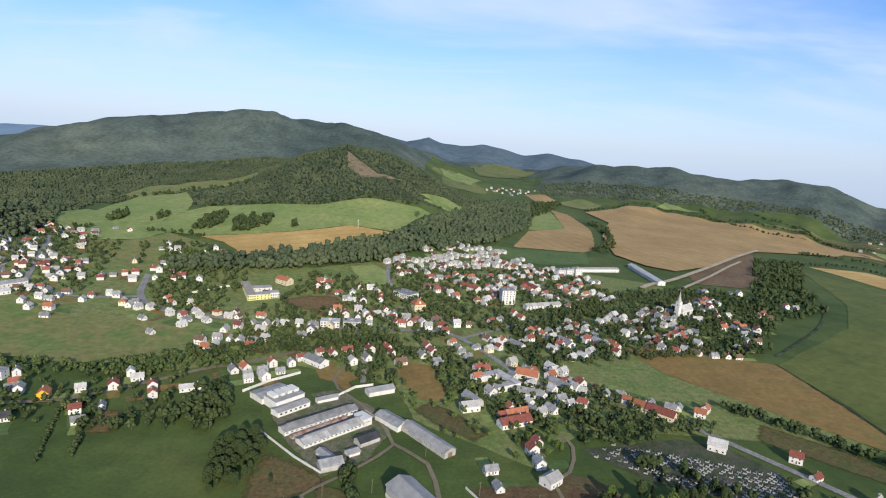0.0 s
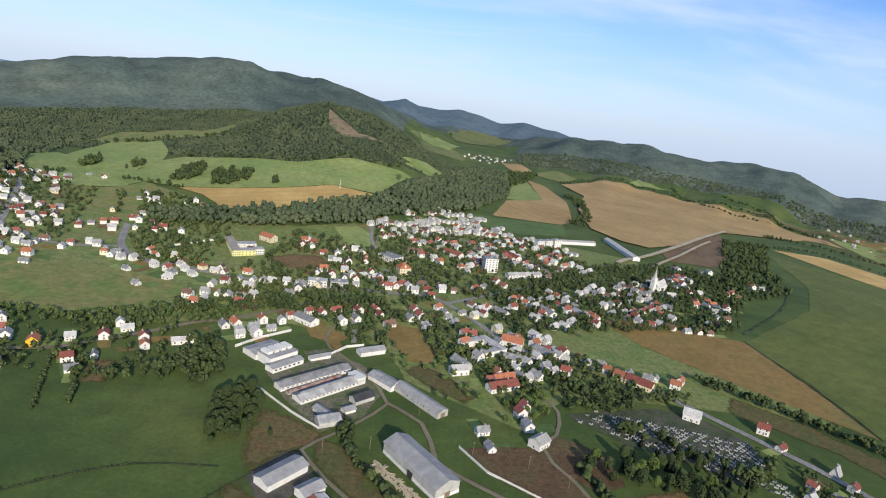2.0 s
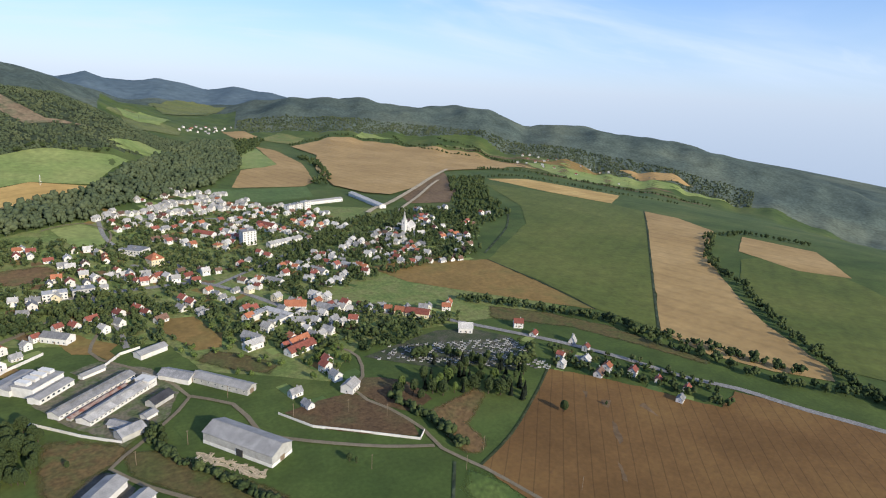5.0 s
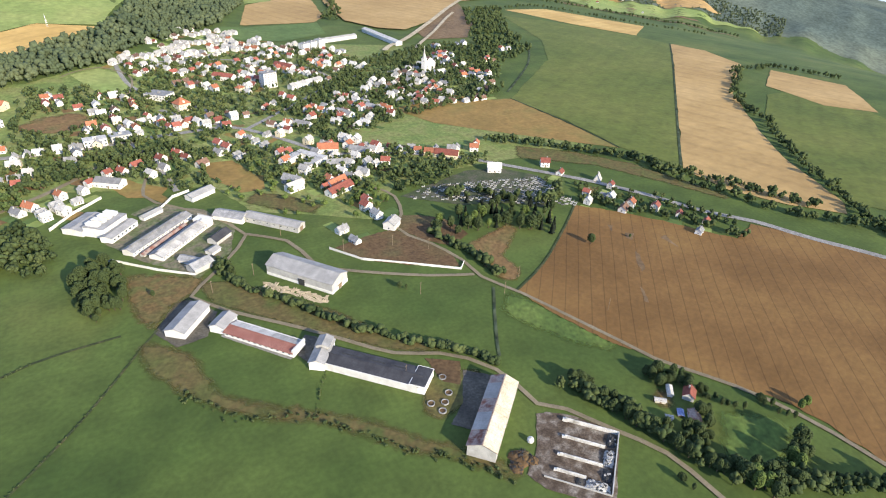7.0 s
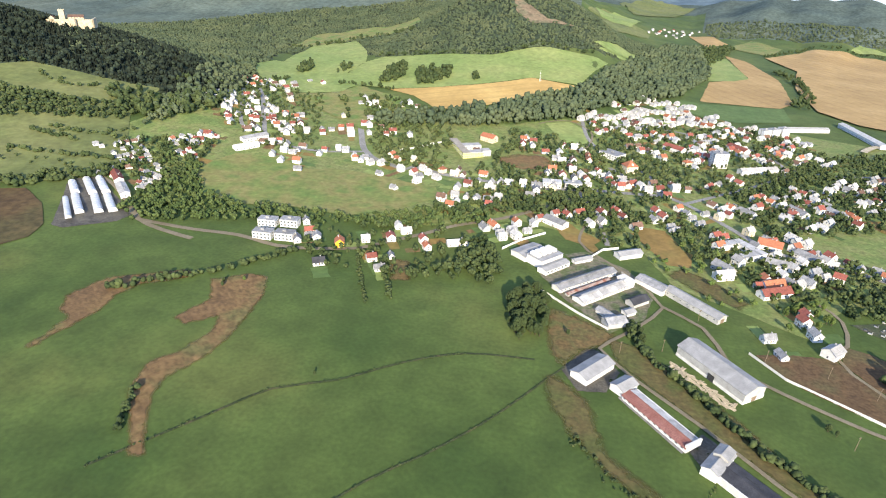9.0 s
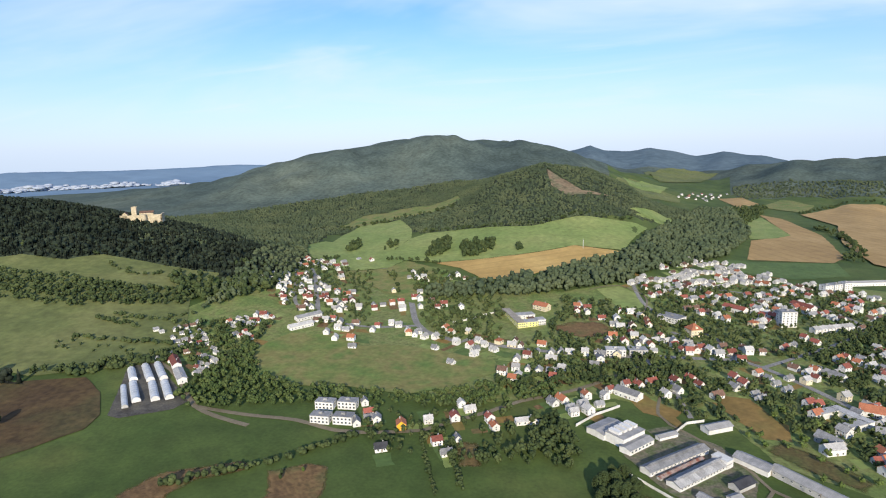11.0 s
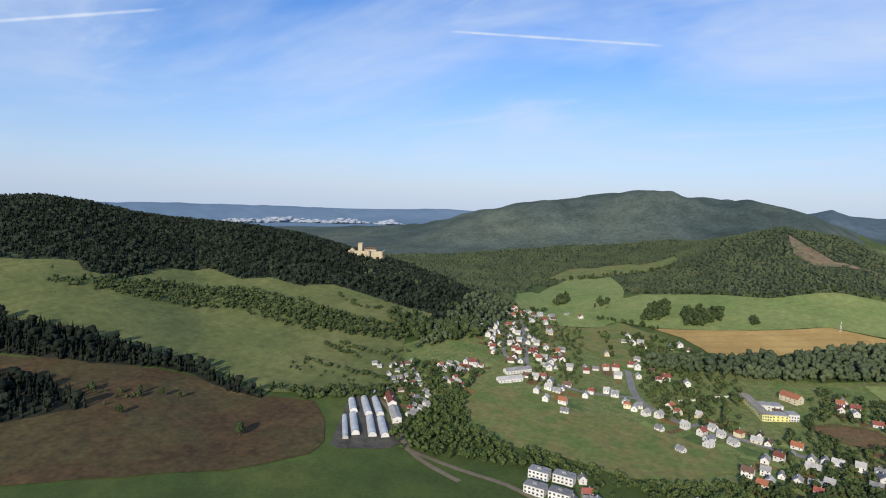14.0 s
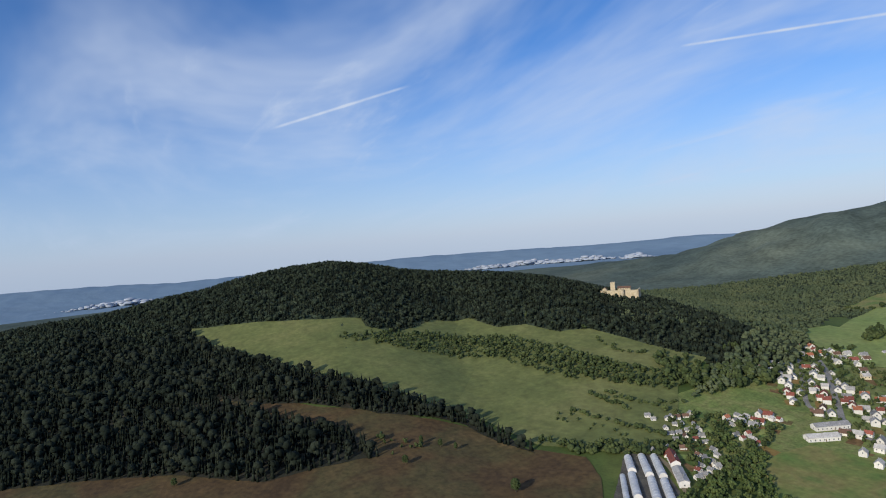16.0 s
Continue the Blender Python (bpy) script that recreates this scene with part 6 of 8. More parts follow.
WARM_ROOF = shade("warm_gravel_roof", ((0.27, 0.235, 0.185), (0.36, 0.32, 0.26)), 5.0, 0.5, 0.9, 0.2, mid=0.15)
school = base("school", -230, 625, -62, "yellow school of flat-roofed wings", "school")
for x0, x1, y0, y1, h, m, top in ((-62, 0, 0, 9, 6.6, YELLOW_WALL, WARM_ROOF), (-13, -1, 9, 25, 6.2, YELLOW_WALL, PALE_ROOF), (-40, -28, 9, 31, 6.4, WHITE_WALL, PALE_ROOF), (-14, -3, 25, 35, 7.2, WHITE_WALL, PALE_ROOF), (-28, -13, 20, 28, 4.0, YELLOW_WALL, BROWN_ROOF)):
    part("wing", block(x0, x1, y0, y1, -1, h), m, school, "yellow wing" if m is YELLOW_WALL else "white wing")
    part("wing_roof", join(block(x0 - 0.3, x1 + 0.3, y0 - 0.3, y1 + 0.3, h, h + 0.3), block(x0 - 0.3, x1 + 0.3, y0 - 0.3, y0, h + 0.3, h + 0.6), block(x1, x1 + 0.3, y0 - 0.3, y1 + 0.3, h + 0.3, h + 0.6)), top, school)
    windows_on(school, [(x1, y0 + (y1 - y0) * (q + 0.5) / 4, z, 90) for q in range(4) for z in (1.2, 4.0) if h > 5], 1.5, 1.5)
windows_on(school, [(-59 + 5.2 * q, 0, z, 0) for q in range(12) for z in (1.2, 4.0)], 2.2, 1.6)
gable_house("house", -212, 699, -30, 20, 11, 6.0, 9.5, CREAM_WALL, ORANGE_ROOF, "cream house with orange roof behind the school", spots=wall_spots(20, 11, (1.0, 3.8), 4, 1))

for x0, y0, x1, y1 in ((-504, 350, -536, 380), (-537, 382, -559, 402), (-491, 357, -520, 385), (-522, 386, -553, 413), (-482, 363, -511, 390), (-513, 392, -545, 420)):
    arched_shed(x0, y0, x1, y1, 7.0, 4.2, "long greenhouse with pale arched roof and white ends", "greenhouses")
arched_shed(-505, 339, -540, 373, 5.0, 3.0, "small grey greenhouse at the row end", "greenhouses", GREY_WALL)

# castle on the wooded ridge
cz = float(height(-981, 875)) + 7
castle = base("castle", -980, 875, 32, "ruined sandstone castle with square tower on the ridge", "castle", z=cz)
castle.scale = (0.85, 0.85, 0.85)
part("keep", join(block(-5, 5, -5, 5, -6, 24), *[block(-5 + q * 2.7, -3.6 + q * 2.7, -5, -4, 24, 25.6) for q in range(4)], *[block(-5 + q * 2.7, -3.6 + q * 2.7, 4, 5, 24, 25.6) for q in range(4)]), STONE, castle, "tall square keep", pose(-14, 4, 0))
part("palace", gable_walls(28, 12, 12, 16), STONE, castle, "roofed stone palace", pose(12, -2, 0))
part("palace_roof", gable_roof(28, 12, 12, 16, 0.4), BROWN_ROOF, castle, "brown palace roof", pose(12, -2, 0))
part("curtain_wall", join(block(-40, 44, -14, -11, -10, 8), block(-40, -37, -14, 18, -10, 7), block(41, 44, -14, 18, -10, 9)), STONE, castle, "stone curtain wall")
part("gatehouse", gable_walls(12, 9, 11, 15), STONE, castle, "", pose(-30, -8, 0, 0, 0, 90))
part("gatehouse_roof", gable_roof(12, 9, 11, 15, 0.3), BROWN_ROOF, castle, "", pose(-30, -8, 0, 0, 0, 90))
part("bastion", ([(6 * math.cos(2 * math.pi * k / 14), 6 * math.sin(2 * math.pi * k / 14), z) for z in (-12, 10) for k in range(14)], [(k, (k + 1) % 14, 14 + (k + 1) % 14, 14 + k) for k in range(14)] + [tuple(range(14, 28))]), STONE, castle, "round bastion", pose(8, -18, 0))
windows_on(castle, [(0 + 5 * q, -8.5, z, 0) for q in range(6) for z in (6, 11)], 1.2, 1.8, TIMBER)

mast = base("radio_mast", -178, 989, 20, "slim white radio mast on the field edge", "mast")
for s, t in ((-1, -1), (1, -1), (1, 1), (-1, 1)):
    part("leg", join(([(s * a, t * b, z) for z, a in ((0, 2.0), (26, 0.7)) for b in (a,)] + [(s * (a - 0.25), t * a, z) for z, a in ((0, 2.0), (26, 0.7))], [(0, 1, 3, 2)]), ([(s * a, t * a, z) for z, a in ((0, 2.0), (26, 0.7))] + [(s * a, t * (a - 0.25), z) for z, a in ((0, 2.0), (26, 0.7))], [(0, 1, 3, 2)])), WHITE_WALL, mast)
for q in range(6):
    a = 2.0 - 1.3 * (q + 0.5) / 6
    part("brace", join(block(-a, a, -a - 0.08, -a + 0.08, 0, 0.3), block(-a, a, a - 0.08, a + 0.08, 0, 0.3), block(-a - 0.08, -a + 0.08, -a, a, 0, 0.3), block(a - 0.08, a + 0.08, -a, a, 0, 0.3)), WHITE_WALL, mast, "", pose(0, 0, 26 * (q + 0.5) / 6))
mast.scale = (0.55, 0.55, 0.55)
part("antenna", join(block(-0.9, 0.9, -0.9, 0.9, 25, 27), block(-0.12, 0.12, -0.12, 0.12, 27, 32)), WHITE_WALL, mast)

# allotment cabins
for x, y, turn, l, w, eaves, ridge, roof, lab in (
    (140, 107, 38, 6.4, 5.4, 2.7, 5.0, RED_ROOF, "small garden cabin with red roof among trees"),
    (131, 95, 52, 6.5, 5, 2.4, 3.6, RUST_ROOF, "garden cabin with rusty roof among trees"),
    (133, 113, 52, 6.5, 2.4, 2.0, 2.5, PALE_ROOF, "long pale garden shed among trees"),
    (124, 110, -38, 5, 2.0, 1.8, 2.2, PALE_ROOF, "little pale garden shed beside vegetable beds"),
    (120, 100, -40, 3, 1.8, 1.6, 2.0, PALE_ROOF, "tiny white hut under the tree belt"),
):
    gable_house("cabin", x, y, turn, l, w, eaves, ridge, WHITE_WALL, roof, lab, "cabin", "garden cabins", chimney=eaves > 2.6, spots=[(0, -w / 2, 0.9, 0)], win=(1.0, 1.0))
BLUE_SHEET = shade("blue_plastic_sheet", ((0.10, 0.14, 0.34), (0.30, 0.36, 0.52)), 1.2, 0.3, 0.5, 0.2)
for x, y, turn, l, w, z in ((127.5, 100, 52, 4.6, 3.0, 1.2), (128, 92, 52, 5.0, 1.6, 1.0)):
    cover_sheet = base("tarpaulin", x, y, turn, "blue plastic sheet over a garden stack", "tarpaulin", "garden sheets")
    part("stack", block(-l / 2 + 0.2, l / 2 - 0.2, -w / 2 + 0.2, w / 2 - 0.2, -0.3, z), TIMBER, cover_sheet, "stacked timber")
    part("sheet", gable_roof(l, w, z - 0.1, z + 0.35, 0.15, 0.06), BLUE_SHEET, cover_sheet)
spread("ground_patch", [(120, 113), (129, 119), (137, 113), (130, 104), (121, 104)], SOIL_OLIVE, 2, 0.3, 0.5, label="vegetable beds beside the garden cabins", category="garden")
spread("field", [(122, 72), (146, 96), (168, 82), (174, 66), (152, 58), (134, 58)], GRASS_TUFT, step=4, lift=0.3, ragged=1.2, fade=7, label="light uneven grass behind the garden cabins", category="field")
# white tent-like house at the street end
gable_house("cottage", 268, 335, 40, 6.4, 5.6, 1.8, 7.0, WHITE_WALL, PALE_ROOF, "steep white gabled cottage at the street end", spots=wall_spots(6.4, 5.6, (0.4,), 2, 1), win=(1.0, 1.1))

# ---- cemetery ----
DARK_STONE = shade("dark_gravestone", ((0.07, 0.07, 0.07), (0.14, 0.135, 0.13)), 1.0, 0.2, 0.5, 0.1, per="object", vary=0.4)
graves = {}
rng = random.Random(4)
count = 0
for row in range(26):
    for col in range(34):
        x, y = 98 + col * 3.7 + row * 0.9, 385 - row * 3.2 + col * 0.15 - col * 0.9
        u = (x - 93) / 130
        if not (0.02 < u < 1.0) or rng.random() < (0.72 if x < 128 else 0.30) or count >= 300:
            continue
        if y > 372 + 24 * min(1, (x - 93) / 75) - max(0, x - 185) * 0.95 or y < 366 - (x - 93) * 0.50:
            continue
        kind = rng.choice((0, 0, 1, 2))
        m = pose(x + rng.uniform(-0.3, 0.3), y + rng.uniform(-0.3, 0.3), float(height(x, y)) + 0.3, 0, 0, -32 + rng.uniform(-5, 5))
        if kind in graves:
            copy_thing(graves[kind], m)
        else:
            mat = (GREY_WALL, DARK_STONE, GREY_ROOF)[kind]
            g = base("grave", 0, 0, 0, ("pale stone grave with upright headstone", "grey stone grave with upright headstone", "white marble grave with upright headstone")[kind], "grave", "graves in the cemetery")
            g.matrix_basis = m
            part("slab", join(block(-1.1, 1.1, -0.75, 0.75, -0.3, 0.3), block(-0.9, 0.9, -0.55, 0.55, 0.3, 0.42)), mat, g)
            part("headstone", join(block(1.1, 1.4, -0.7, 0.7, -0.3, 1.3), block(1.1, 1.4, -0.45, 0.45, 1.3, 1.55)), mat, g)
            graves[kind] = g
        count += 1

# ---- poles ----
pole_first = None
for x, y in ((102, 220), (17, 176), (81, 286), (27, 307), (54, 240), (-7, 344), (-60, 290), (-34, 300), (120, 232), (60, 300), (150, 180)):
    m = pose(x, y, float(height(x, y)), 0, 0, 35)
    if pole_first:
        copy_thing(pole_first, m)
        continue
    pole_first = base("power_pole", x, y, 35, "weathered wooden power pole with crossarm", "pole", "power poles")
    part("post", ([(r * math.cos(2 * math.pi * k / 8), r * math.sin(2 * math.pi * k / 8), z) for z, r in ((-0.5, 0.16), (9, 0.11)) for k in range(8)], [(k, (k + 1) % 8, 8 + (k + 1) % 8, 8 + k) for k in range(8)] + [tuple(range(8, 16))]), TIMBER, pole_first)
    part("crossarm", block(-0.9, 0.9, -0.07, 0.07, 8.4, 8.55), TIMBER, pole_first)

# ---- far hamlets and mist ----
street("houses of the distant hamlet", -50, ((1134, 1733, "w"), (1120, 1690, "w"), (1260, 1866, "r"), (1246, 1809, "w"), (1300, 1877, "w"), (1311, 1832, "g"), (1332, 1798, "w"), (1232, 1741, "w"), (1289, 1764, "w"), (1195, 1640, "w"), (1379, 1809, "w"), (1237, 1633, "r"), (1424, 1787, "w"), (1277, 1562, "w"), (1481, 1730, "w"), (1497, 1688, "w"), (1435, 1730, "g"), (1526, 1674, "w"), (1388, 1469, "w"), (1165, 1700, "w"), (1220, 1680, "w")))
street("houses of the village far up the valley", 20, ((65, 2008, "w"), (82, 2087, "w"), (100, 2060, "r"), (110, 2120, "w"), (129, 2205, "w"), (140, 2150, "w"), (150, 2100, "w"), (164, 2246, "w"), (170, 2190, "r"), (194, 2201, "w"), (201, 2295, "w"), (220, 2250, "w"), (235, 2310, "w"), (263, 2346, "g"), (120, 2040, "w"), (180, 2140, "w"), (90, 2030, "w"), (155, 2060, "w")))
ball = bmesh.new()
bmesh.ops.create_icosphere(ball, subdivisions=2, radius=1.0)
ICO, ICO_FACES = np.array([v.co for v in ball.verts]), [tuple(v.index for v in f.verts) for f in ball.faces]
ball.free()
MIST = shade("white_mist", ((0.33, 0.37, 0.43), (0.38, 0.42, 0.48)), 120, 30, 1.0, 0.3, grain=0.05, spec=0.0)
rs = np.random.RandomState(8)
mist_v, mist_f = [], []
for bearing, dist, long, tall in ((54.5, 3650, 95, 1.0), (51.5, 3700, 120, 1.25), (48.5, 3680, 70, 0.8), (45.5, 3650, 80, 1.0), (41.5, 3500, 40, 1.1), (87.0, 3600, 130, 1.2)):
    a = radians(bearing)
    for q in range(150):
        u = rs.normal()
        along_bank, deep = u * long, rs.normal() * 26
        x, y = CX - dist * math.sin(a) + along_bank * math.cos(a) - deep * math.sin(a), CY + dist * math.cos(a) + along_bank * math.sin(a) + deep * math.cos(a)
        size = rs.uniform(6, 13) * tall * math.exp(-0.25 * u * u)
        v = ICO * rs.uniform(0.8, 1.15, (len(ICO), 1)) * (size * 2.0, size * 2.0, size * 0.65) + (x, y, float(height(x, y)) + 3 + abs(rs.normal()) * 7 * tall * math.exp(-0.4 * u * u))
        mist_f += [tuple(i + len(mist_v) for i in f) for f in ICO_FACES]
        mist_v += [tuple(p) for p in v]
mist = link_mesh("mist", mist_v, mist_f, MIST)
for p in mist.data.polygons:
    p.use_smooth = True
tagged(mist, "white morning mist lying in the far basin", "mist", kind="stuff")

# ---- trees ----
LEAF = shade("broad_leaves", ((0.032, 0.048, 0.018), (0.049, 0.067, 0.025), (0.071, 0.089, 0.032)), 14, 1.2, 0.9, 0.6, per="island", vary=0.22, grain=0.28, spec=0.12)
LEAF_LIGHT = shade("light_leaves", ((0.062, 0.095, 0.024), (0.085, 0.116, 0.030), (0.108, 0.135, 0.038)), 12, 1.2, 0.9, 0.6, per="island", vary=0.35, grain=0.4, spec=0.15)
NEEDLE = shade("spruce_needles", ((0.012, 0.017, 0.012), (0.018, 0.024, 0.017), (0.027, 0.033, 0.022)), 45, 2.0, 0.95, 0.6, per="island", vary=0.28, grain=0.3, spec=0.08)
FOREST = shade("forest_canopy", ((0.056, 0.076, 0.043), (0.074, 0.095, 0.051), (0.094, 0.112, 0.058)), 60, 2.0, 0.95, 0.5, per="island", vary=0.12, grain=0.22, spec=0.08)
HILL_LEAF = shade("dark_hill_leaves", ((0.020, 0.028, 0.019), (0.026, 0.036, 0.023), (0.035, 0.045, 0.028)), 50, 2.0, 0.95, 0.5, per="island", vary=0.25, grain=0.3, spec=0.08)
LEAF_BROOK = shade("brookside_leaves", ((0.044, 0.068, 0.022), (0.062, 0.088, 0.028), (0.084, 0.108, 0.036)), 12, 1.2, 0.9, 0.6, per="island", vary=0.3, grain=0.3, spec=0.12)
LEAF_GARDEN = shade("garden_leaves", ((0.038, 0.055, 0.021), (0.058, 0.077, 0.028), (0.084, 0.101, 0.036)), 16, 1.2, 0.9, 0.6, per="island", vary=0.34, grain=0.3, spec=0.12)
BARK = shade("brown_bark", ((0.06, 0.045, 0.03), (0.10, 0.075, 0.05)), 1.5, 0.3, 0.95, 0.5)
PHI = (1 + 5 ** 0.5) / 2
ICO_V = np.array([(-1, PHI, 0), (1, PHI, 0), (-1, -PHI, 0), (1, -PHI, 0), (0, -1, PHI), (0, 1, PHI), (0, -1, -PHI), (0, 1, -PHI), (PHI, 0, -1), (PHI, 0, 1), (-PHI, 0, -1), (-PHI, 0, 1)]) / math.hypot(1, PHI)
ICO_F = np.array([(0, 11, 5), (0, 5, 1), (0, 1, 7), (0, 7, 10), (0, 10, 11), (1, 5, 9), (5, 11, 4), (11, 10, 2), (10, 7, 6), (7, 1, 8), (3, 9, 4), (3, 4, 2), (3, 2, 6), (3, 6, 8), (3, 8, 9), (4, 9, 5), (2, 4, 11), (6, 2, 10), (8, 6, 7), (9, 8, 1)])


def clump_tree(seed, clumps, size, spread_r=0.36, low=0.22, core=True, jag=0.26):
    """A crown of height 1: small jagged clumps on an uneven egg, over a dark core, with a stub of trunk."""
    rs = np.random.RandomState(seed)
    vs, fs, n = [], [], 0
    lobes = rs.uniform(0.55, 1.25, 5)
    for k in range(clumps + (1 if core else 0)):
        if k == clumps:
            c, s = np.array((0, 0, 0.55)), np.array((spread_r * 0.72, spread_r * 0.72, 0.30))
        else:
            u, a = rs.uniform(-0.75, 1.0), rs.uniform(0, 2 * math.pi)
            r = math.sqrt(1 - u * u) * spread_r * lobes[int(a / 1.2567) % 5] * rs.uniform(0.7, 1.0)
            c = np.array((r * math.cos(a), r * math.sin(a), low + (1 - low) * (0.5 + 0.42 * u)))
            s = np.full(3, size) * rs.uniform(0.7, 1.3, 3)
        v = ICO_V * rs.uniform(1 - jag, 1 + 0.8 * jag, (12, 1)) * s + c
        vs.append(v), fs.append(ICO_F + n)
        n += 12
    t = [(0.035 * math.cos(2.1 * k), 0.035 * math.sin(2.1 * k), z) for z in (-0.05, 0.5) for k in range(3)]
    vs.append(np.array(t)), fs.append(np.array([(0, 1, 4), (0, 4, 3), (1, 2, 5), (1, 5, 4), (2, 0, 3), (2, 3, 5)]) + n)
    return np.concatenate(vs), np.concatenate(fs)


def spruce_tree(seed, tiers, sides, wide=0.19):
    """Ragged tiers of hanging boughs, of height 1."""
    rs = np.random.RandomState(seed)
    vs, fs, n = [], [], 0
    for k in range(tiers):
        z0, z1 = 0.06 + 0.86 * k / tiers, min(1.0, 0.06 + 0.86 * (k + 1.7) / tiers)
        r = wide * (1 - 0.85 * k / tiers)
        ring_v = [(r * q * math.cos(a), r * q * math.sin(a), z0 + d) for a, q, d in ((2 * math.pi * (i + 0.5 * k) / sides, rs.uniform(0.7, 1.2), rs.uniform(-0.03, 0.03)) for i in range(sides))]
        vs.append(np.array([*ring_v, (0, 0, z1), (0, 0, z0 + 0.05)]))
        fs.append(np.array([(i, (i + 1) % sides, sides) for i in range(sides)] + [((i + 1) % sides, i, sides + 1) for i in range(sides)]) + n)
        n += sides + 2
    return np.concatenate(vs), np.concatenate(fs)


def fast_mesh(name, verts, tris, material):
    me = bpy.data.meshes.new(name)
    me.vertices.add(len(verts))
    me.vertices.foreach_set("co", np.ascontiguousarray(verts, dtype=np.float32).ravel())
    me.loops.add(3 * len(tris))
    me.loops.foreach_set("vertex_index", np.ascontiguousarray(tris, dtype=np.int32).ravel())
    me.polygons.add(len(tris))
    me.polygons.foreach_set("loop_start", np.arange(0, 3 * len(tris), 3, dtype=np.int32))
    if "spruce" not in name:
        me.polygons.foreach_set("use_smooth", np.ones(len(tris), bool))
    me.update(calc_edges=True)
    me.materials.append(material)
    return me


FAR_LEAF = [clump_tree(s, 3, 0.27, 0.22, 0.15, False, 0.42) for s in range(5)]
MID_LEAF = [clump_tree(s + 20, 10, (0.19, 0.17, 0.20)[s % 3], (0.34, 0.25, 0.38)[s % 3], jag=0.36) for s in range(6)]
LOW_LEAF = [clump_tree(s + 70, 5, 0.25, (0.30, 0.22)[s % 2], 0.2, True, 0.36) for s in range(5)]
FAR_SPRUCE = [spruce_tree(s, 2, 5) for s in range(5)]
MID_SPRUCE = [spruce_tree(s + 9, 4, 7) for s in range(5)]
BUSH = [clump_tree(s + 40, 5, 0.42, 0.55, 0.1) for s in range(5)]


def plant(name, xy, heights, kinds, material, label, category="trees", sink=0.0):
    """One object of many trees, each turned and sized by chance."""
    if len(xy) == 0:
        return None
    rs = np.random.RandomState(len(xy))
    zs = height(xy[:, 0], xy[:, 1]) - sink
    pick = rs.randint(0, len(kinds), len(xy))
    allv, allf, n = [], [], 0
    for k, (tv, tf) in enumerate(kinds):
        i = np.where(pick == k)[0]
        if len(i) == 0:
            continue
        a = rs.uniform(0, 2 * math.pi, len(i))
        h = heights[i]
        fat = h * rs.uniform(0.85, 1.25, len(i))
        x = (tv[None, :, 0] * np.cos(a)[:, None] - tv[None, :, 1] * np.sin(a)[:, None]) * fat[:, None] + xy[i, 0:1]
        y = (tv[None, :, 0] * np.sin(a)[:, None] + tv[None, :, 1] * np.cos(a)[:, None]) * fat[:, None] + xy[i, 1:2]
        z = tv[None, :, 2] * h[:, None] + zs[i][:, None]
        allv.append(np.stack([x, y, z], -1).reshape(-1, 3))
        allf.append((tf[None] + (np.arange(len(i)) * len(tv))[:, None, None] + n).reshape(-1, 3))
        n += len(i) * len(tv)
    ob = new(name, fast_mesh(name, np.concatenate(allv), np.concatenate(allf), material))
    return tagged(ob, label, category, kind="stuff")


def inside(xy, poly):
    x, y = xy[:, 0], xy[:, 1]
    hit = np.zeros(len(xy), bool)
    for (x0, y0), (x1, y1) in zip(poly, poly[1:] + poly[:1]):
        cross = (y0 > y) != (y1 > y)
        hit ^= cross & (x < (x1 - x0) * (y - y0) / ((y1 - y0) or 1e-9) + x0)
    return hit


def clear(xy, gap=0.0):
    """Leaves out what would stand in a house or on a road."""
    if len(xy) == 0:
        return xy
    spots = np.array(TAKEN + ROADS)
    keep = np.ones(len(xy), bool)
    for s in range(0, len(xy), 400):
        d = np.hypot(xy[s:s + 400, None, 0] - spots[None, :, 0], xy[s:s + 400, None, 1] - spots[None, :, 1]) - spots[None, :, 2] - gap
        keep[s:s + 400] = d.min(1) > 0
    return xy[keep]


def grid_in(poly, gap, seed, fill=1.0):
    """Places inside an outline, about a gap apart, shaken and thinned."""
    rs = np.random.RandomState(seed)
    p = np.array(poly, float)
    xs, ys = np.arange(p[:, 0].min(), p[:, 0].max(), gap), np.arange(p[:, 1].min(), p[:, 1].max(), gap)
    xy = np.stack(np.meshgrid(xs, ys), -1).reshape(-1, 2)
    xy = xy + rs.uniform(-0.5, 0.5, xy.shape) * gap
    xy = xy[rs.uniform(0, 1, len(xy)) < fill]
    return xy[inside(xy, list(poly))]


def along_line(line, gap, width, seed):
    rs = np.random.RandomState(seed)
    p = np.array(smooth_line(list(line), gap))
    return p + rs.uniform(-1, 1, p.shape) * width


def sizes(xy, lo, hi, seed=1):
    return np.random.RandomState(seed + len(xy)).uniform(lo, hi, len(xy))


BARE_PLOTS = [[(-46, 480), (-26, 470), (3, 451), (-1, 424), (-19, 424)], [(-116, 474), (-95, 472), (-72, 454), (-79, 437), (-101, 445)], [(-43, 495), (-16, 495), (-2, 453), (-14, 435), (-38, 474)], [(-109, 484), (-98, 479), (-72, 431), (-78, 426)], [(-191, 642), (-174, 661), (-140, 669), (-127, 650), (-123, 621), (-154, 609), (-185, 619)], [(-149, 793), (-119, 814), (-92, 781), (-95, 715), (-121, 727)], [(-265, 690), (-195, 690), (-195, 615), (-235, 612)]]


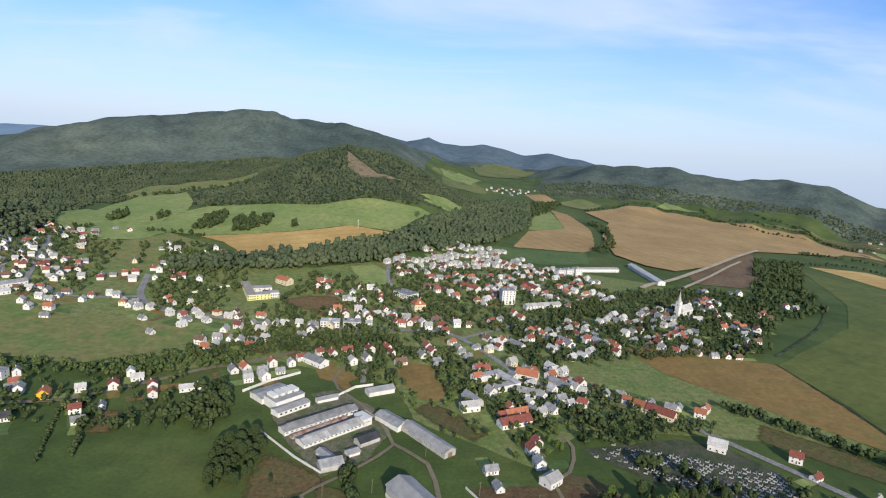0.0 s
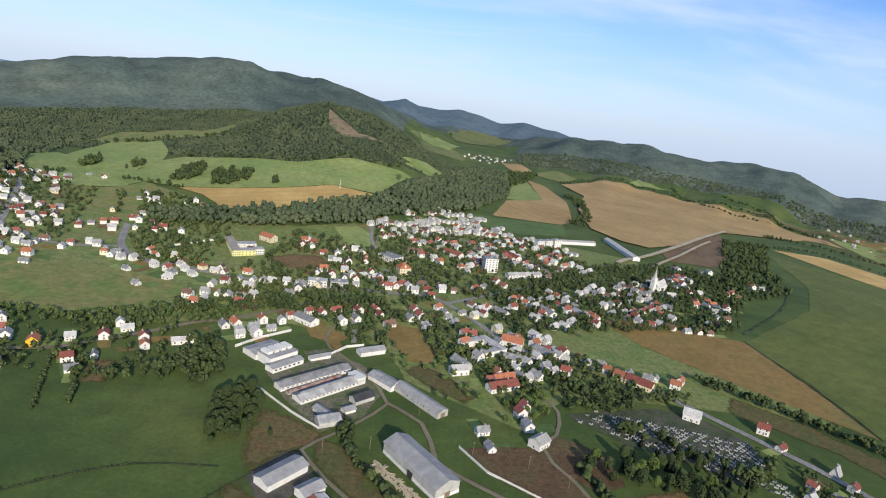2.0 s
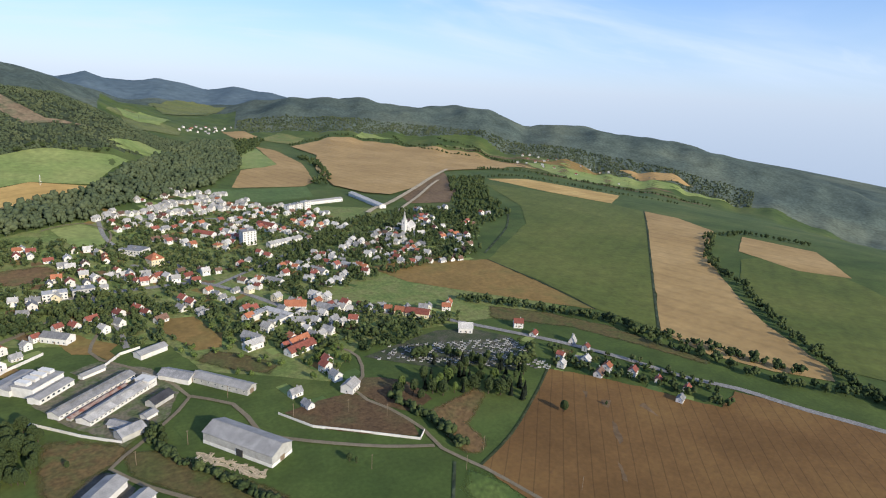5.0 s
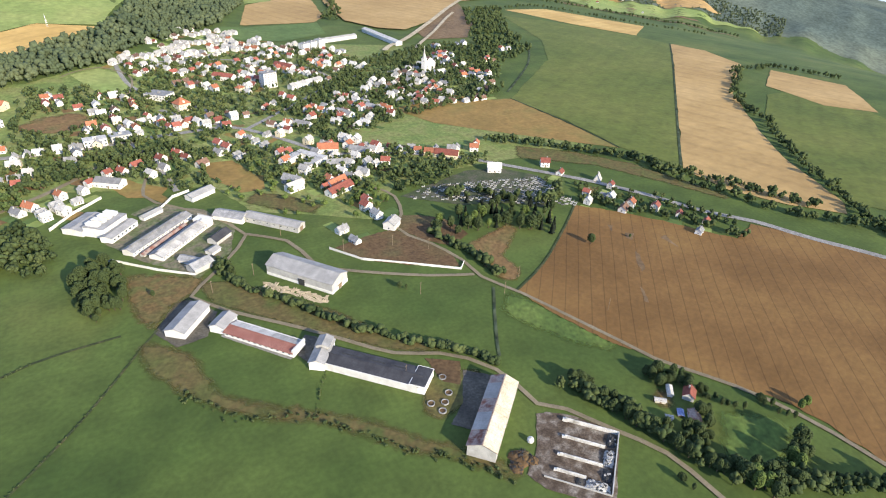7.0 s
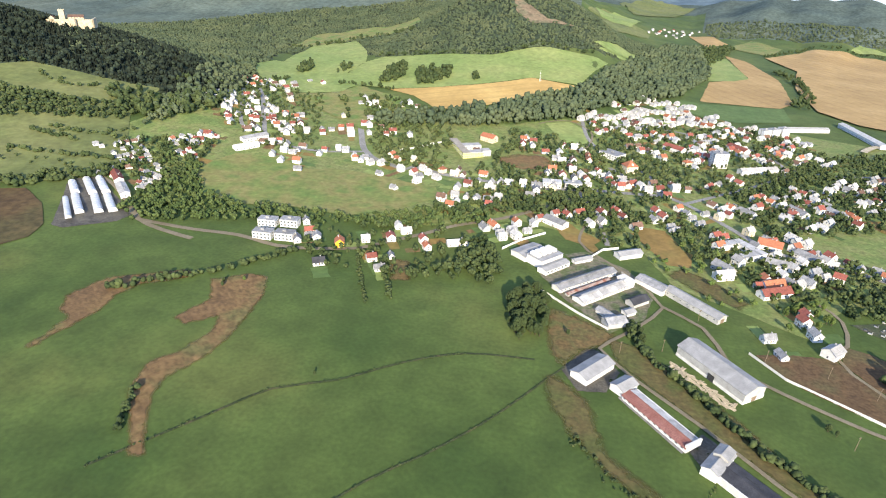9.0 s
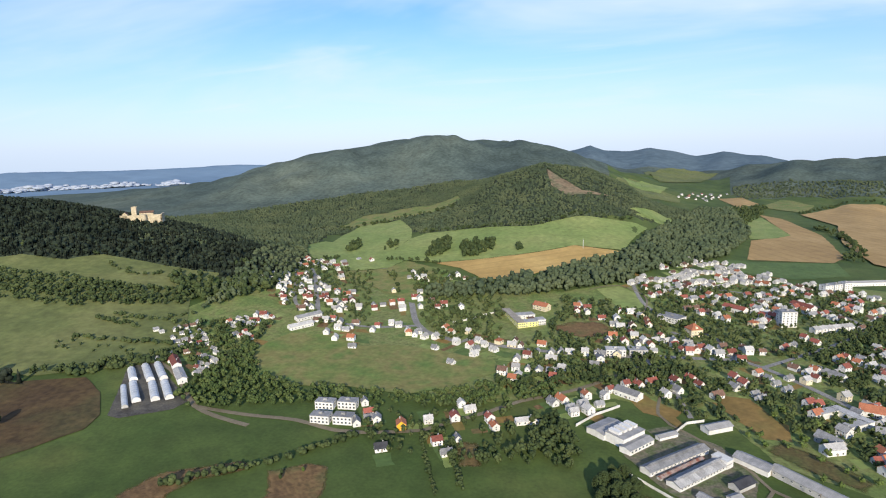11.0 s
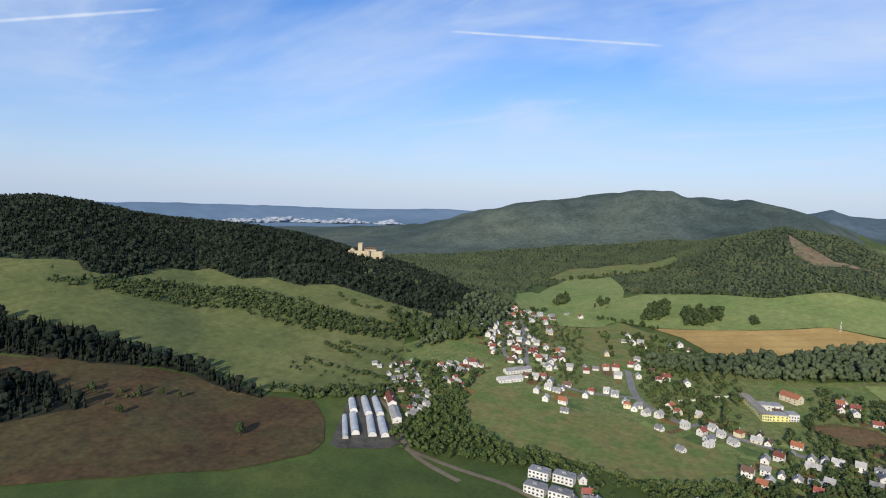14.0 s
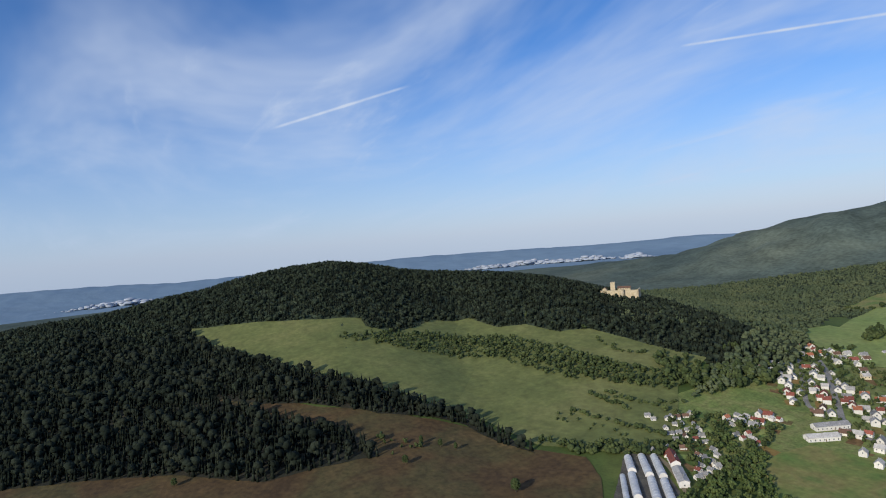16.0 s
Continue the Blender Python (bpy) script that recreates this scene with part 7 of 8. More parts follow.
def wood(name, poly, gap, lo, hi, kinds, material, label, fill=0.9, shun=True, category="trees"):
    xy = grid_in(poly, gap, len(label), fill)
    if name == "garden_trees":
        for bare in BARE_PLOTS:
            xy = xy[~inside(xy, bare)]
    if shun:
        xy = clear(xy, -1.0)
    return plant(name, xy, sizes(xy, lo, hi), kinds, material, label, category)


def hedge(line, gap, width, lo, hi, label, kinds=None, material=None, name="hedge"):
    xy = clear(along_line(line, gap, width, len(label)), -1.5)
    return plant(name, xy, sizes(xy, lo, hi), kinds or BUSH, material or LEAF, label, "hedge")


# forests on the hills
def polar_grid(a0, a1, r0, r1, gap, seed):
    rs = np.random.RandomState(seed)
    n = int(radians(a1 - a0) * (r1 * r1 - r0 * r0) / 2 / gap ** 2)
    a, r = np.radians(rs.uniform(a0, a1, n)), np.sqrt(rs.uniform(r0 * r0, r1 * r1, n))
    xy = np.stack([CX - r * np.sin(a), CY + r * np.cos(a)], -1)
    return xy[wooded(xy[:, 0], xy[:, 1])]


def outside_fields(xy):
    for poly in OPEN_LAND:
        xy = xy[~inside(xy, poly)]
    return xy


OPEN_LAND = [list(p) for p in FIELD_LINES]
for tag, span, gap, lo, hi, kinds, mat, lab in (
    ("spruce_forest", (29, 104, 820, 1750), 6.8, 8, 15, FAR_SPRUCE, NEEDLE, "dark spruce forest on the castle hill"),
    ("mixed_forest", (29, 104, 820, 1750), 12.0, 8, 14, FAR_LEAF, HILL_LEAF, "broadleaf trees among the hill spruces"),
    ("mixed_forest", (-5, 46, 1050, 1760), 6.0, 5, 9, FAR_LEAF, FOREST, "mixed forest on the round middle hill"),
    ("spruce_forest", (-5, 40, 1150, 1760), 13.0, 6, 9, FAR_SPRUCE, NEEDLE, "dark spruces on the round middle hill"),
    ("mixed_forest", (-56, -6, 2150, 2560), 9.5, 6, 10, FAR_LEAF, FOREST, "dark forest edge below the eastern ridge"),
):
    xy = outside_fields(polar_grid(*span, gap, int(gap * 10)))
    if span[0] == 29:
        far_a, far_r = np.degrees(np.arctan2(CX - xy[:, 0], xy[:, 1] - CY)), np.hypot(xy[:, 0] - CX, xy[:, 1] - CY)
        xy = xy[far_r < np.interp(far_a, (29, 36, 42, 48), (930, 1080, 1350, 1760))]
    xy = xy[np.hypot(xy[:, 0] + 980, xy[:, 1] - 875) > 42]
    plant(tag, xy, sizes(xy, lo, hi), kinds, mat, lab, "forest", 3.0)

# forest litter with the trees' shade put into its colour, covering bright grass
FLOOR = shade("shade_dark_forest_floor", ((0.016, 0.018, 0.011), (0.024, 0.025, 0.015), (0.034, 0.031, 0.019)), 20, 2.0, 0.98, 0.4, mid=0.2)
spread("forest_floor", [(-1323, 145), (-1199, 169), (-1077, 211), (-994, 246), (-913, 293), (-834, 321), (-768, 343), (-726, 357), (-625, 351), (-662, 342), (-727, 341), (-761, 320), (-808, 271), (-892, 219), (-931, 179), (-1007, 132), (-1239, 50)], FLOOR, step=24, lift=0.9, ragged=4, label="dark shade-coloured floor under the wood edge above the mown field", category="ground")
spread("forest_floor", [(-1239, 50), (-1007, 132), (-901, 167), (-832, 202), (-775, 227), (-710, 226), (-728, 177), (-739, 123), (-822, 56), (-870, -14), (-926, -125), (-1091, -242), (-1441, -257)], FLOOR, step=24, lift=0.9, ragged=4, label="dark shade-coloured floor under the copse beside the mown field", category="ground")
spread("forest_floor", [(-1502, 1), (-1110, 148), (-1023, 132), (-974, 123), (-1152, 16), (-1297, -111)], FLOOR, step=24, lift=0.9, ragged=4, label="dark shade-coloured floor under the wood beyond the mown field", category="ground")
wood("woodland", [(-377, 740), (-306, 784), (-220, 850), (-119, 948), (-62, 1137), (89, 1731), (196, 1863), (160, 1396), (64, 1104), (-60, 923), (-109, 828), (-194, 770), (-297, 729), (-365, 718)], 8.5, 9, 16, LOW_LEAF, FOREST, "dark wood belt behind the village")
wood("woodland", [(-445, 437), (-401, 422), (-344, 427), (-290, 431), (-245, 457), (-224, 478), (-174, 482), (-170, 454), (-236, 423), (-292, 409), (-359, 401), (-382, 390), (-415, 370), (-458, 355), (-483, 370), (-489, 402), (-482, 437)], 5.6, 4, 8, MID_LEAF, LEAF_BROOK, "brookside trees behind the lower houses", 0.8)
wood("woodland", [(600, 1212), (708, 1228), (578, 989), (505, 792), (401, 722), (338, 605), (263, 562), (277, 601), (348, 670), (436, 874)], 8, 6, 10, LOW_LEAF, LEAF, "dark wood at the eastern village edge", 0.5)
wood("woodland", [(-1076, 330), (-1045, 488), (-946, 564), (-809, 578), (-639, 582), (-630, 560), (-748, 504), (-887, 499), (-992, 402)], 8, 5, 10, FAR_LEAF, LEAF, "dark shrub strip across the hill meadow")
wood("woodland", [(-1042, 646), (-925, 659), (-793, 682), (-709, 639), (-853, 641), (-1000, 625)], 17, 4, 8, FAR_LEAF, LEAF, "scattered shrubs on the hill meadow", 0.6)
wood("woodland", [(-741, 436), (-672, 437), (-601, 437), (-569, 438), (-578, 413), (-663, 413)], 11, 3, 6, FAR_LEAF, LEAF, "low shrubs on the meadow terraces", 0.7)
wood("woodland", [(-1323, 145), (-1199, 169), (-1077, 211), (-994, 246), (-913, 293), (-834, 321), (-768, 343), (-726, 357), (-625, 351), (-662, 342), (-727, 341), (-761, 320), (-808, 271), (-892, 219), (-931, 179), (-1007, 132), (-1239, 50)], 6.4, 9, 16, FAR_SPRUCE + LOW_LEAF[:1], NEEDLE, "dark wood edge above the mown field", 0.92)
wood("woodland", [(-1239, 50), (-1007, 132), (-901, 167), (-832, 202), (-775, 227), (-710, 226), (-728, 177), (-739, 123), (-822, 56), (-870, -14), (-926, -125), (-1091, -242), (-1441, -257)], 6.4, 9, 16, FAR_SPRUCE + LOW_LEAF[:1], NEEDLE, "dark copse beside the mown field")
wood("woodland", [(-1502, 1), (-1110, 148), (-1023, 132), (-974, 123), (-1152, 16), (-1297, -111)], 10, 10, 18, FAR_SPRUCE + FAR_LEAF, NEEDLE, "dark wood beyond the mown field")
wood("woodland", [(-659, 358), (-587, 391), (-533, 432), (-543, 463), (-597, 400)], 6, 5, 9, MID_LEAF, LEAF, "shrubs at the foot of the hill meadow")
wood("woodland", [(-731, 640), (-635, 649), (-588, 722), (-556, 670), (-592, 593), (-643, 575)], 8, 7, 13, LOW_LEAF, LEAF, "trees in the saddle below the castle", 0.8)
wood("woodland", [(-761, 966), (-699, 985), (-645, 893), (-568, 684), (-579, 636), (-592, 594), (-595, 543), (-633, 627), (-652, 729)], 8, 6, 12, LOW_LEAF, FOREST, "brookside wood below the castle hill", 0.75)
wood("woodland", [(-546, 514), (-515, 492), (-479, 489), (-447, 435), (-482, 437), (-489, 402), (-518, 438), (-499, 445), (-515, 473)], 5.8, 4, 8, MID_LEAF, LEAF_BROOK, "dense brookside trees behind the greenhouses", 0.8)
for poly in ([(-439, 932), (-454, 1017), (-428, 1053), (-405, 975), (-418, 932)], [(-374, 929), (-397, 1011), (-337, 1029), (-327, 977), (-346, 935)], [(-534, 972), (-550, 1048), (-517, 1008)], [(-289, 963), (-291, 1003), (-275, 968)], [(-607, 969), (-630, 1064), (-594, 1014), (-589, 960)]):
    wood("copse", poly, 7, 7, 12, LOW_LEAF, LEAF, "dark rounded copse on the green slope")
for line, gap, width, lo, hi, lab in (
    ([(-658, 715), (-598, 774), (-605, 903)], 6, 14, 6, 11, "tree line under the upper slope"),
    ([(-720, 1180), (-647, 1228), (-574, 1286), (-499, 1331)], 6, 14, 6, 11, "tree belt under the olive strip"),
    ([(-500, 1111), (-394, 1127), (-281, 1129), (-189, 1192), (-101, 1197)], 5, 10, 5, 9, "wood edge above the green pasture"),
    ([(-502, 909), (-442, 903), (-403, 892)], 6, 5, 5, 9, "bushes along the pasture foot"),
    ([(-458, 830), (-407, 841), (-369, 831), (-331, 806), (-283, 787)], 5, 6, 5, 9, "bushes along the ochre field"),
    ([(332, 1552), (344, 1407), (314, 1253), (269, 1133)], 7, 14, 7, 12, "winding tree belt between brown fields"),
    ([(375, 1855), (545, 2085), (665, 2095), (825, 1995), (1057, 1877), (1096, 1674)], 9, 8, 6, 10, "tree line above the huge barley field"),
    ([(999, 2062), (1078, 1959), (1076, 1757), (1182, 1721)], 9, 6, 6, 10, "tree line between far strip fields"),
    ([(835, 2123), (864, 1859), (972, 1764)], 9, 6, 6, 10, "bushes between far strip fields"),
    ([(803, 1425), (938, 1442), (1096, 1369), (1311, 1267), (1537, 1222)], 9, 7, 6, 10, "tree line down the wide valley"),
    ([(644, 1233), (735, 1250), (870, 1292), (1033, 1095), (1164, 1018)], 9, 5, 5, 8, "bushes behind the golden field"),
    ([(731, 581), (602, 468), (564, 397), (496, 311), (468, 263), (437, 215), (419, 173), (440, 60)], 4.2, 6, 5, 9, "thick dark hedge between two fields"),
    ([(743, 599), (782, 587), (837, 595), (879, 513)], 5, 5, 5, 8, "bushy corner of the pale field"),
    ([(227, 454), (286, 408), (324, 372), (341, 342), (360, 306), (380, 271), (401, 225)], 2.6, 5, 5, 9, "tree row behind the main road"),
    ([(334, 337), (338, 301), (359, 269), (366, 232), (391, 200), (415, 175), (450, 100)], 3.6, 4.5, 5, 9, "trees along the road out of the village"),
    ([(229, 309), (251, 282), (279, 255), (301, 215)], 3.0, 6, 4, 8, "garden trees behind the last houses"),
    ([(-52, 322), (-49, 301), (-33, 278), (-13, 252), (10, 221), (48, 186), (66, 166)], 2.6, 1.6, 2.6, 4.6, "dense green hedge below the barn"),
    ([(86, 141), (94, 129), (102, 113), (108, 99), (112, 84), (117, 73), (123, 63), (135, 52), (152, 43), (182, 28)], 1.7, 4.6, 4, 9, "dark tree belt along the dirt track"),
    ([(93, 303), (101, 287), (108, 260), (110, 238)], 3.0, 2.5, 3, 6, "bushes beside the winding track"),
    ([(-794, 555), (-706, 548), (-654, 569), (-623, 604)], 5, 9, 3, 6, "shrubs along the meadow terraces"),
    ([(-780, 565), (-720, 579), (-659, 601)], 5, 5, 3, 6, "dark shrubs on a meadow bank"),
    ([(-678, 503), (-629, 510), (-605, 539)], 5, 4, 2.5, 5, "low shrubs on a meadow bank"),
    ([(-675, 445), (-625, 449), (-575, 459), (-549, 453)], 5, 4, 2.5, 5, "shrub line on the hill meadow"),
    ([(-689, 493), (-656, 488), (-630, 489)], 5, 3, 2.5, 5, "short shrub line on the hill meadow"),
    ([(-812, 632), (-750, 620), (-727, 638)], 7, 4, 3, 5, "scattered shrubs on the upper meadow"),
    ([(-603, 378), (-574, 405), (-542, 430)], 3.5, 6, 3, 7, "dark bushes above the greenhouses"),
    ([(-710, 242), (-705, 263), (-746, 240)], 7, 8, 4, 8, "lone bushes on the mown field"),
    ([(-399, 258), (-382, 276), (-361, 292), (-341, 312), (-325, 334), (-310, 356)], 3.6, 2.5, 3.0, 5.5, "row of bushes in the meadow"),
    ([(-268, 384), (-248, 338), (-230, 300)], 2.6, 1.0, 1.4, 3.0, "thin hedge below the garden"),
    ([(-255, 381), (-232, 345), (-215, 309)], 2.6, 1.6, 1.8, 3.6, "bushy hedge below the garden"),
    ([(-73, 268), (-40, 232), (0, 192), (20, 178)], 6, 3.5, 0.6, 1.4, "weeds along the cowshed wall"),
    ([(-86, 209), (-68, 188), (-53, 178), (-31, 169), (-13, 149), (0, 135), (20, 120), (33, 103)], 1.5, 3.0, 0.5, 1.5, "rough weeds along the farm meadow edge"),
    ([(-32, 168), (-24, 186), (-16, 202)], 2.0, 0.6, 0.4, 1.2, "tufts along the short meadow ditch"),
    ([(-315, 180), (-308, 166), (-302, 152)], 3.0, 1.0, 2.0, 3.6, "bushes at the reddish strip end"),
    ([(-300, 128), (-286, 147), (-268, 171), (-246, 200), (-215, 217), (-184, 243), (-151, 262)], 2.2, 0.7, 0.4, 1.1, "tufts along the meadow ditch"),
    ([(-215, 96), (-176, 154), (-154, 177), (-127, 211), (-100, 254)], 2.2, 0.5, 0.4, 0.9, "tufts along the straight ditch"),
):
    small = hi < 2
    hedge(line, gap, width, lo, hi, lab, MID_LEAF if hi > 7 else BUSH, None, "weeds" if small else "hedge")
wood("garden_trees", [(-189, 753), (-86, 739), (-13, 649), (-1, 573), (-52, 517), (-120, 492), (-190, 492), (-214, 557)], 6.5, 3.5, 8, MID_LEAF, LEAF_GARDEN, "garden trees of the western village", 0.60)
wood("garden_trees", [(-101, 828), (172, 933), (218, 789), (183, 700), (60, 592), (-3, 611), (-63, 685)], 6.5, 3.5, 7.5, MID_LEAF, LEAF_GARDEN, "garden trees of the middle village", 0.62)
wood("garden_trees", [(142, 727), (248, 834), (388, 882), (431, 812), (321, 600), (239, 572), (142, 533), (79, 506), (41, 556)], 5.6, 3.5, 8, MID_LEAF, LEAF, "garden trees round the church", 0.57)
wood("garden_trees", [(-120, 492), (1, 539), (56, 484), (130, 472), (205, 422), (192, 400), (114, 403), (49, 385), (15, 434), (-90, 448)], 5.2, 3.5, 7.5, MID_LEAF, LEAF_GARDEN, "garden trees on the main street", 0.57)
wood("garden_trees", [(-620, 770), (-585, 850), (-500, 850), (-440, 690), (-400, 600), (-440, 560), (-500, 600), (-560, 640)], 7.5, 3, 7, MID_LEAF, LEAF_GARDEN, "garden trees of the upper quarter", 0.52)
wood("garden_trees", [(-482, 843), (-366, 819), (-262, 715), (-241, 574), (-311, 568), (-357, 634)], 7.5, 4, 9, MID_LEAF, LEAF_GARDEN, "garden trees by the hill road", 0.65)
wood("garden_trees", [(-605, 508), (-553, 546), (-501, 555), (-492, 495), (-474, 428), (-509, 426), (-556, 464)], 5.5, 3.5, 8, MID_LEAF, LEAF_GARDEN, "garden trees of the side hamlet", 0.65)
wood("garden_trees", [(-332, 414), (-221, 441), (-192, 414), (-190, 338), (-219, 338), (-280, 339), (-312, 365)], 8, 4, 8, MID_LEAF, LEAF_GARDEN, "garden trees of the lower houses", 0.47)
wood("garden_trees", [(-47, 477), (19, 486), (52, 424), (93, 406), (67, 342), (32, 356), (-10, 379), (-46, 438)], 9, 3, 7, MID_LEAF, LEAF_LIGHT, "orchard trees between farm and village", 0.39)
wood("woodland", [(-240, 466), (-200, 492), (-130, 532), (-55, 548), (-58, 524), (-147, 484), (-200, 462)], 5.6, 4, 9, MID_LEAF, LEAF, "brookside trees through the village", 0.85)
wood("woodland", [(-188, 411), (-167, 419), (-146, 385), (-146, 347), (-181, 354)], 6.5, 5, 10, MID_LEAF, LEAF, "thicket beside the farm hall", 0.8)
wood("woodland", [(-211, 369), (-191, 402), (-167, 419), (-145, 392), (-150, 347), (-180, 344), (-219, 337)], 7.5, 4, 9, MID_LEAF, LEAF, "thicket between meadow and houses", 0.6)
wood("garden_trees", [(228, 311), (256, 289), (289, 262), (313, 226), (325, 236), (300, 282), (265, 318), (243, 340)], 5.0, 3, 6, MID_LEAF, LEAF, "garden trees at the street end", 0.60)
wood("garden_trees", [(119, 350), (160, 344), (197, 310), (218, 317), (230, 344), (224, 352), (215, 329), (193, 320), (164, 350), (131, 360)], 4.5, 5, 10, MID_LEAF, LEAF, "dark trees round the cemetery", 0.65)
wood("garden_trees", [(90, 417), (155, 409), (151, 381), (99, 376)], 5.5, 4, 8, MID_LEAF, LEAF, "trees above the cemetery", 0.69)
wood("woodland", [(60, 1481), (160, 1880), (330, 2020), (250, 1750), (150, 1450)], 11, 8, 13, FAR_LEAF, LEAF, "woods in the upper valley", 0.7)

# garden plots behind the houses
PLOT_MATS = ((GRASS_PALE, "pale mown garden lawns between the houses"), (GARDEN_SOIL, "brown garden beds between the houses"), (GRASS_LUSH, "green garden plots between the houses"), (OCHRE, "dry garden strips between the houses"))
beds = {k: ([], []) for k in range(4)}
rng = random.Random(17)
for x, y, turn in PLOTS:
    if math.hypot(x - CX, y - CY) > 1100:
        continue
    for q in range(rng.choice((1, 2, 2))):
        a = radians(turn + rng.choice((0, 90, 180, 270)) + rng.uniform(-5, 5))
        d, w, l = rng.uniform(9, 14), rng.uniform(3, 6.5), rng.uniform(5, 11)
        cx, cy, lift = x + d * math.cos(a), y + d * math.sin(a), 0.16 + 0.09 * rng.random()
        if any(math.hypot(cx - px, cy - py) < pr + 3.0 for px, py, pr in ROADS):
            continue
        v, f = beds[rng.choice((0, 0, 1, 2, 2, 3))]
        n = len(v)
        for i in range(4):
            for j in (-1, 1):
                u, t = (i / 1.5 - 1) * l, j * w * rng.uniform(0.85, 1.1)
                px, py = cx + u * math.cos(a) - t * math.sin(a), cy + u * math.sin(a) + t * math.cos(a)
                v.append((px, py, float(height(px, py)) + lift))
        f.extend((n + 2 * i, n + 2 * i + 2, n + 2 * i + 3, n + 2 * i + 1) for i in range(3))
for k, (mat, lab) in enumerate(PLOT_MATS):
    tagged(link_mesh("garden_plots", *beds[k], mat), lab, "gardens", kind="stuff")

# single trees, each with a trunk, limbs and a crown of many clumps
TREES = []


def single_tree(kind, seed):
    top = new("tree")
    rs = np.random.RandomState(seed)
    if kind == "spruce":
        v, f = spruce_tree(seed, 9, 11, 0.2)
        crown_mat, lab = NEEDLE, "dark slender spruce standing in grass"
    else:
        v, f = clump_tree(seed, 300, 0.046, (0.22, 0.30, 0.36, 0.26)[seed % 4], 0.12, jag=0.45)
        f = f[:-6]
        crown_mat, lab = (LEAF, "broad dark green tree with uneven crown") if kind == "dark" else (LEAF_LIGHT, "light green broadleaf tree with uneven crown")
    crown = new("crown", fast_mesh("crown", v, f, crown_mat))
    crown.parent = top
    tv, tf = [], []

    def limb(p, q, r0, r1):
        d = (Vector(q) - Vector(p)).normalized()
        u = d.orthogonal().normalized()
        w = d.cross(u)
        n = len(tv)
        for c, r in ((p, r0), (q, r1)):
            for k in range(7):
                a = 2 * math.pi * k / 7
                tv.append(Vector(c) + (u * math.cos(a) + w * math.sin(a)) * r)
        tf.extend((n + k, n + (k + 1) % 7, n + 7 + (k + 1) % 7, n + 7 + k) for k in range(7))

    limb((0, 0, -0.04), (0.01, 0, 0.34), 0.034, 0.022)
    limb((0.01, 0, 0.34), (0, 0.02, 0.75), 0.022, 0.008)
    if kind != "spruce":
        for k in range(5):
            a = k * 1.26 + rs.uniform(0, 0.5)
            limb((0.005, 0, 0.28 + 0.06 * k), (0.2 * math.cos(a), 0.2 * math.sin(a), 0.48 + 0.07 * k), 0.012, 0.004)
    part("trunk", (tv, tf), BARK, top, "brown trunk")
    tagged(top, lab, "tree", "single trees")
    return top


FIRST = {}
rng = random.Random(11)


def set_tree(x, y, h, kind="dark"):
    key = (kind, rng.randrange(4))
    m = pose(x, y, float(height(x, y)), 0, 0, rng.uniform(1, 359))
    if key not in FIRST:
        ob = FIRST[key] = single_tree(kind, 60 + key[1] * 7 + len(kind))
        ob.matrix_basis = m
    else:
        ob = copy_thing(FIRST[key], m)
    s = h * rng.uniform(0.9, 1.15)
    ob.scale = (s, s, h)


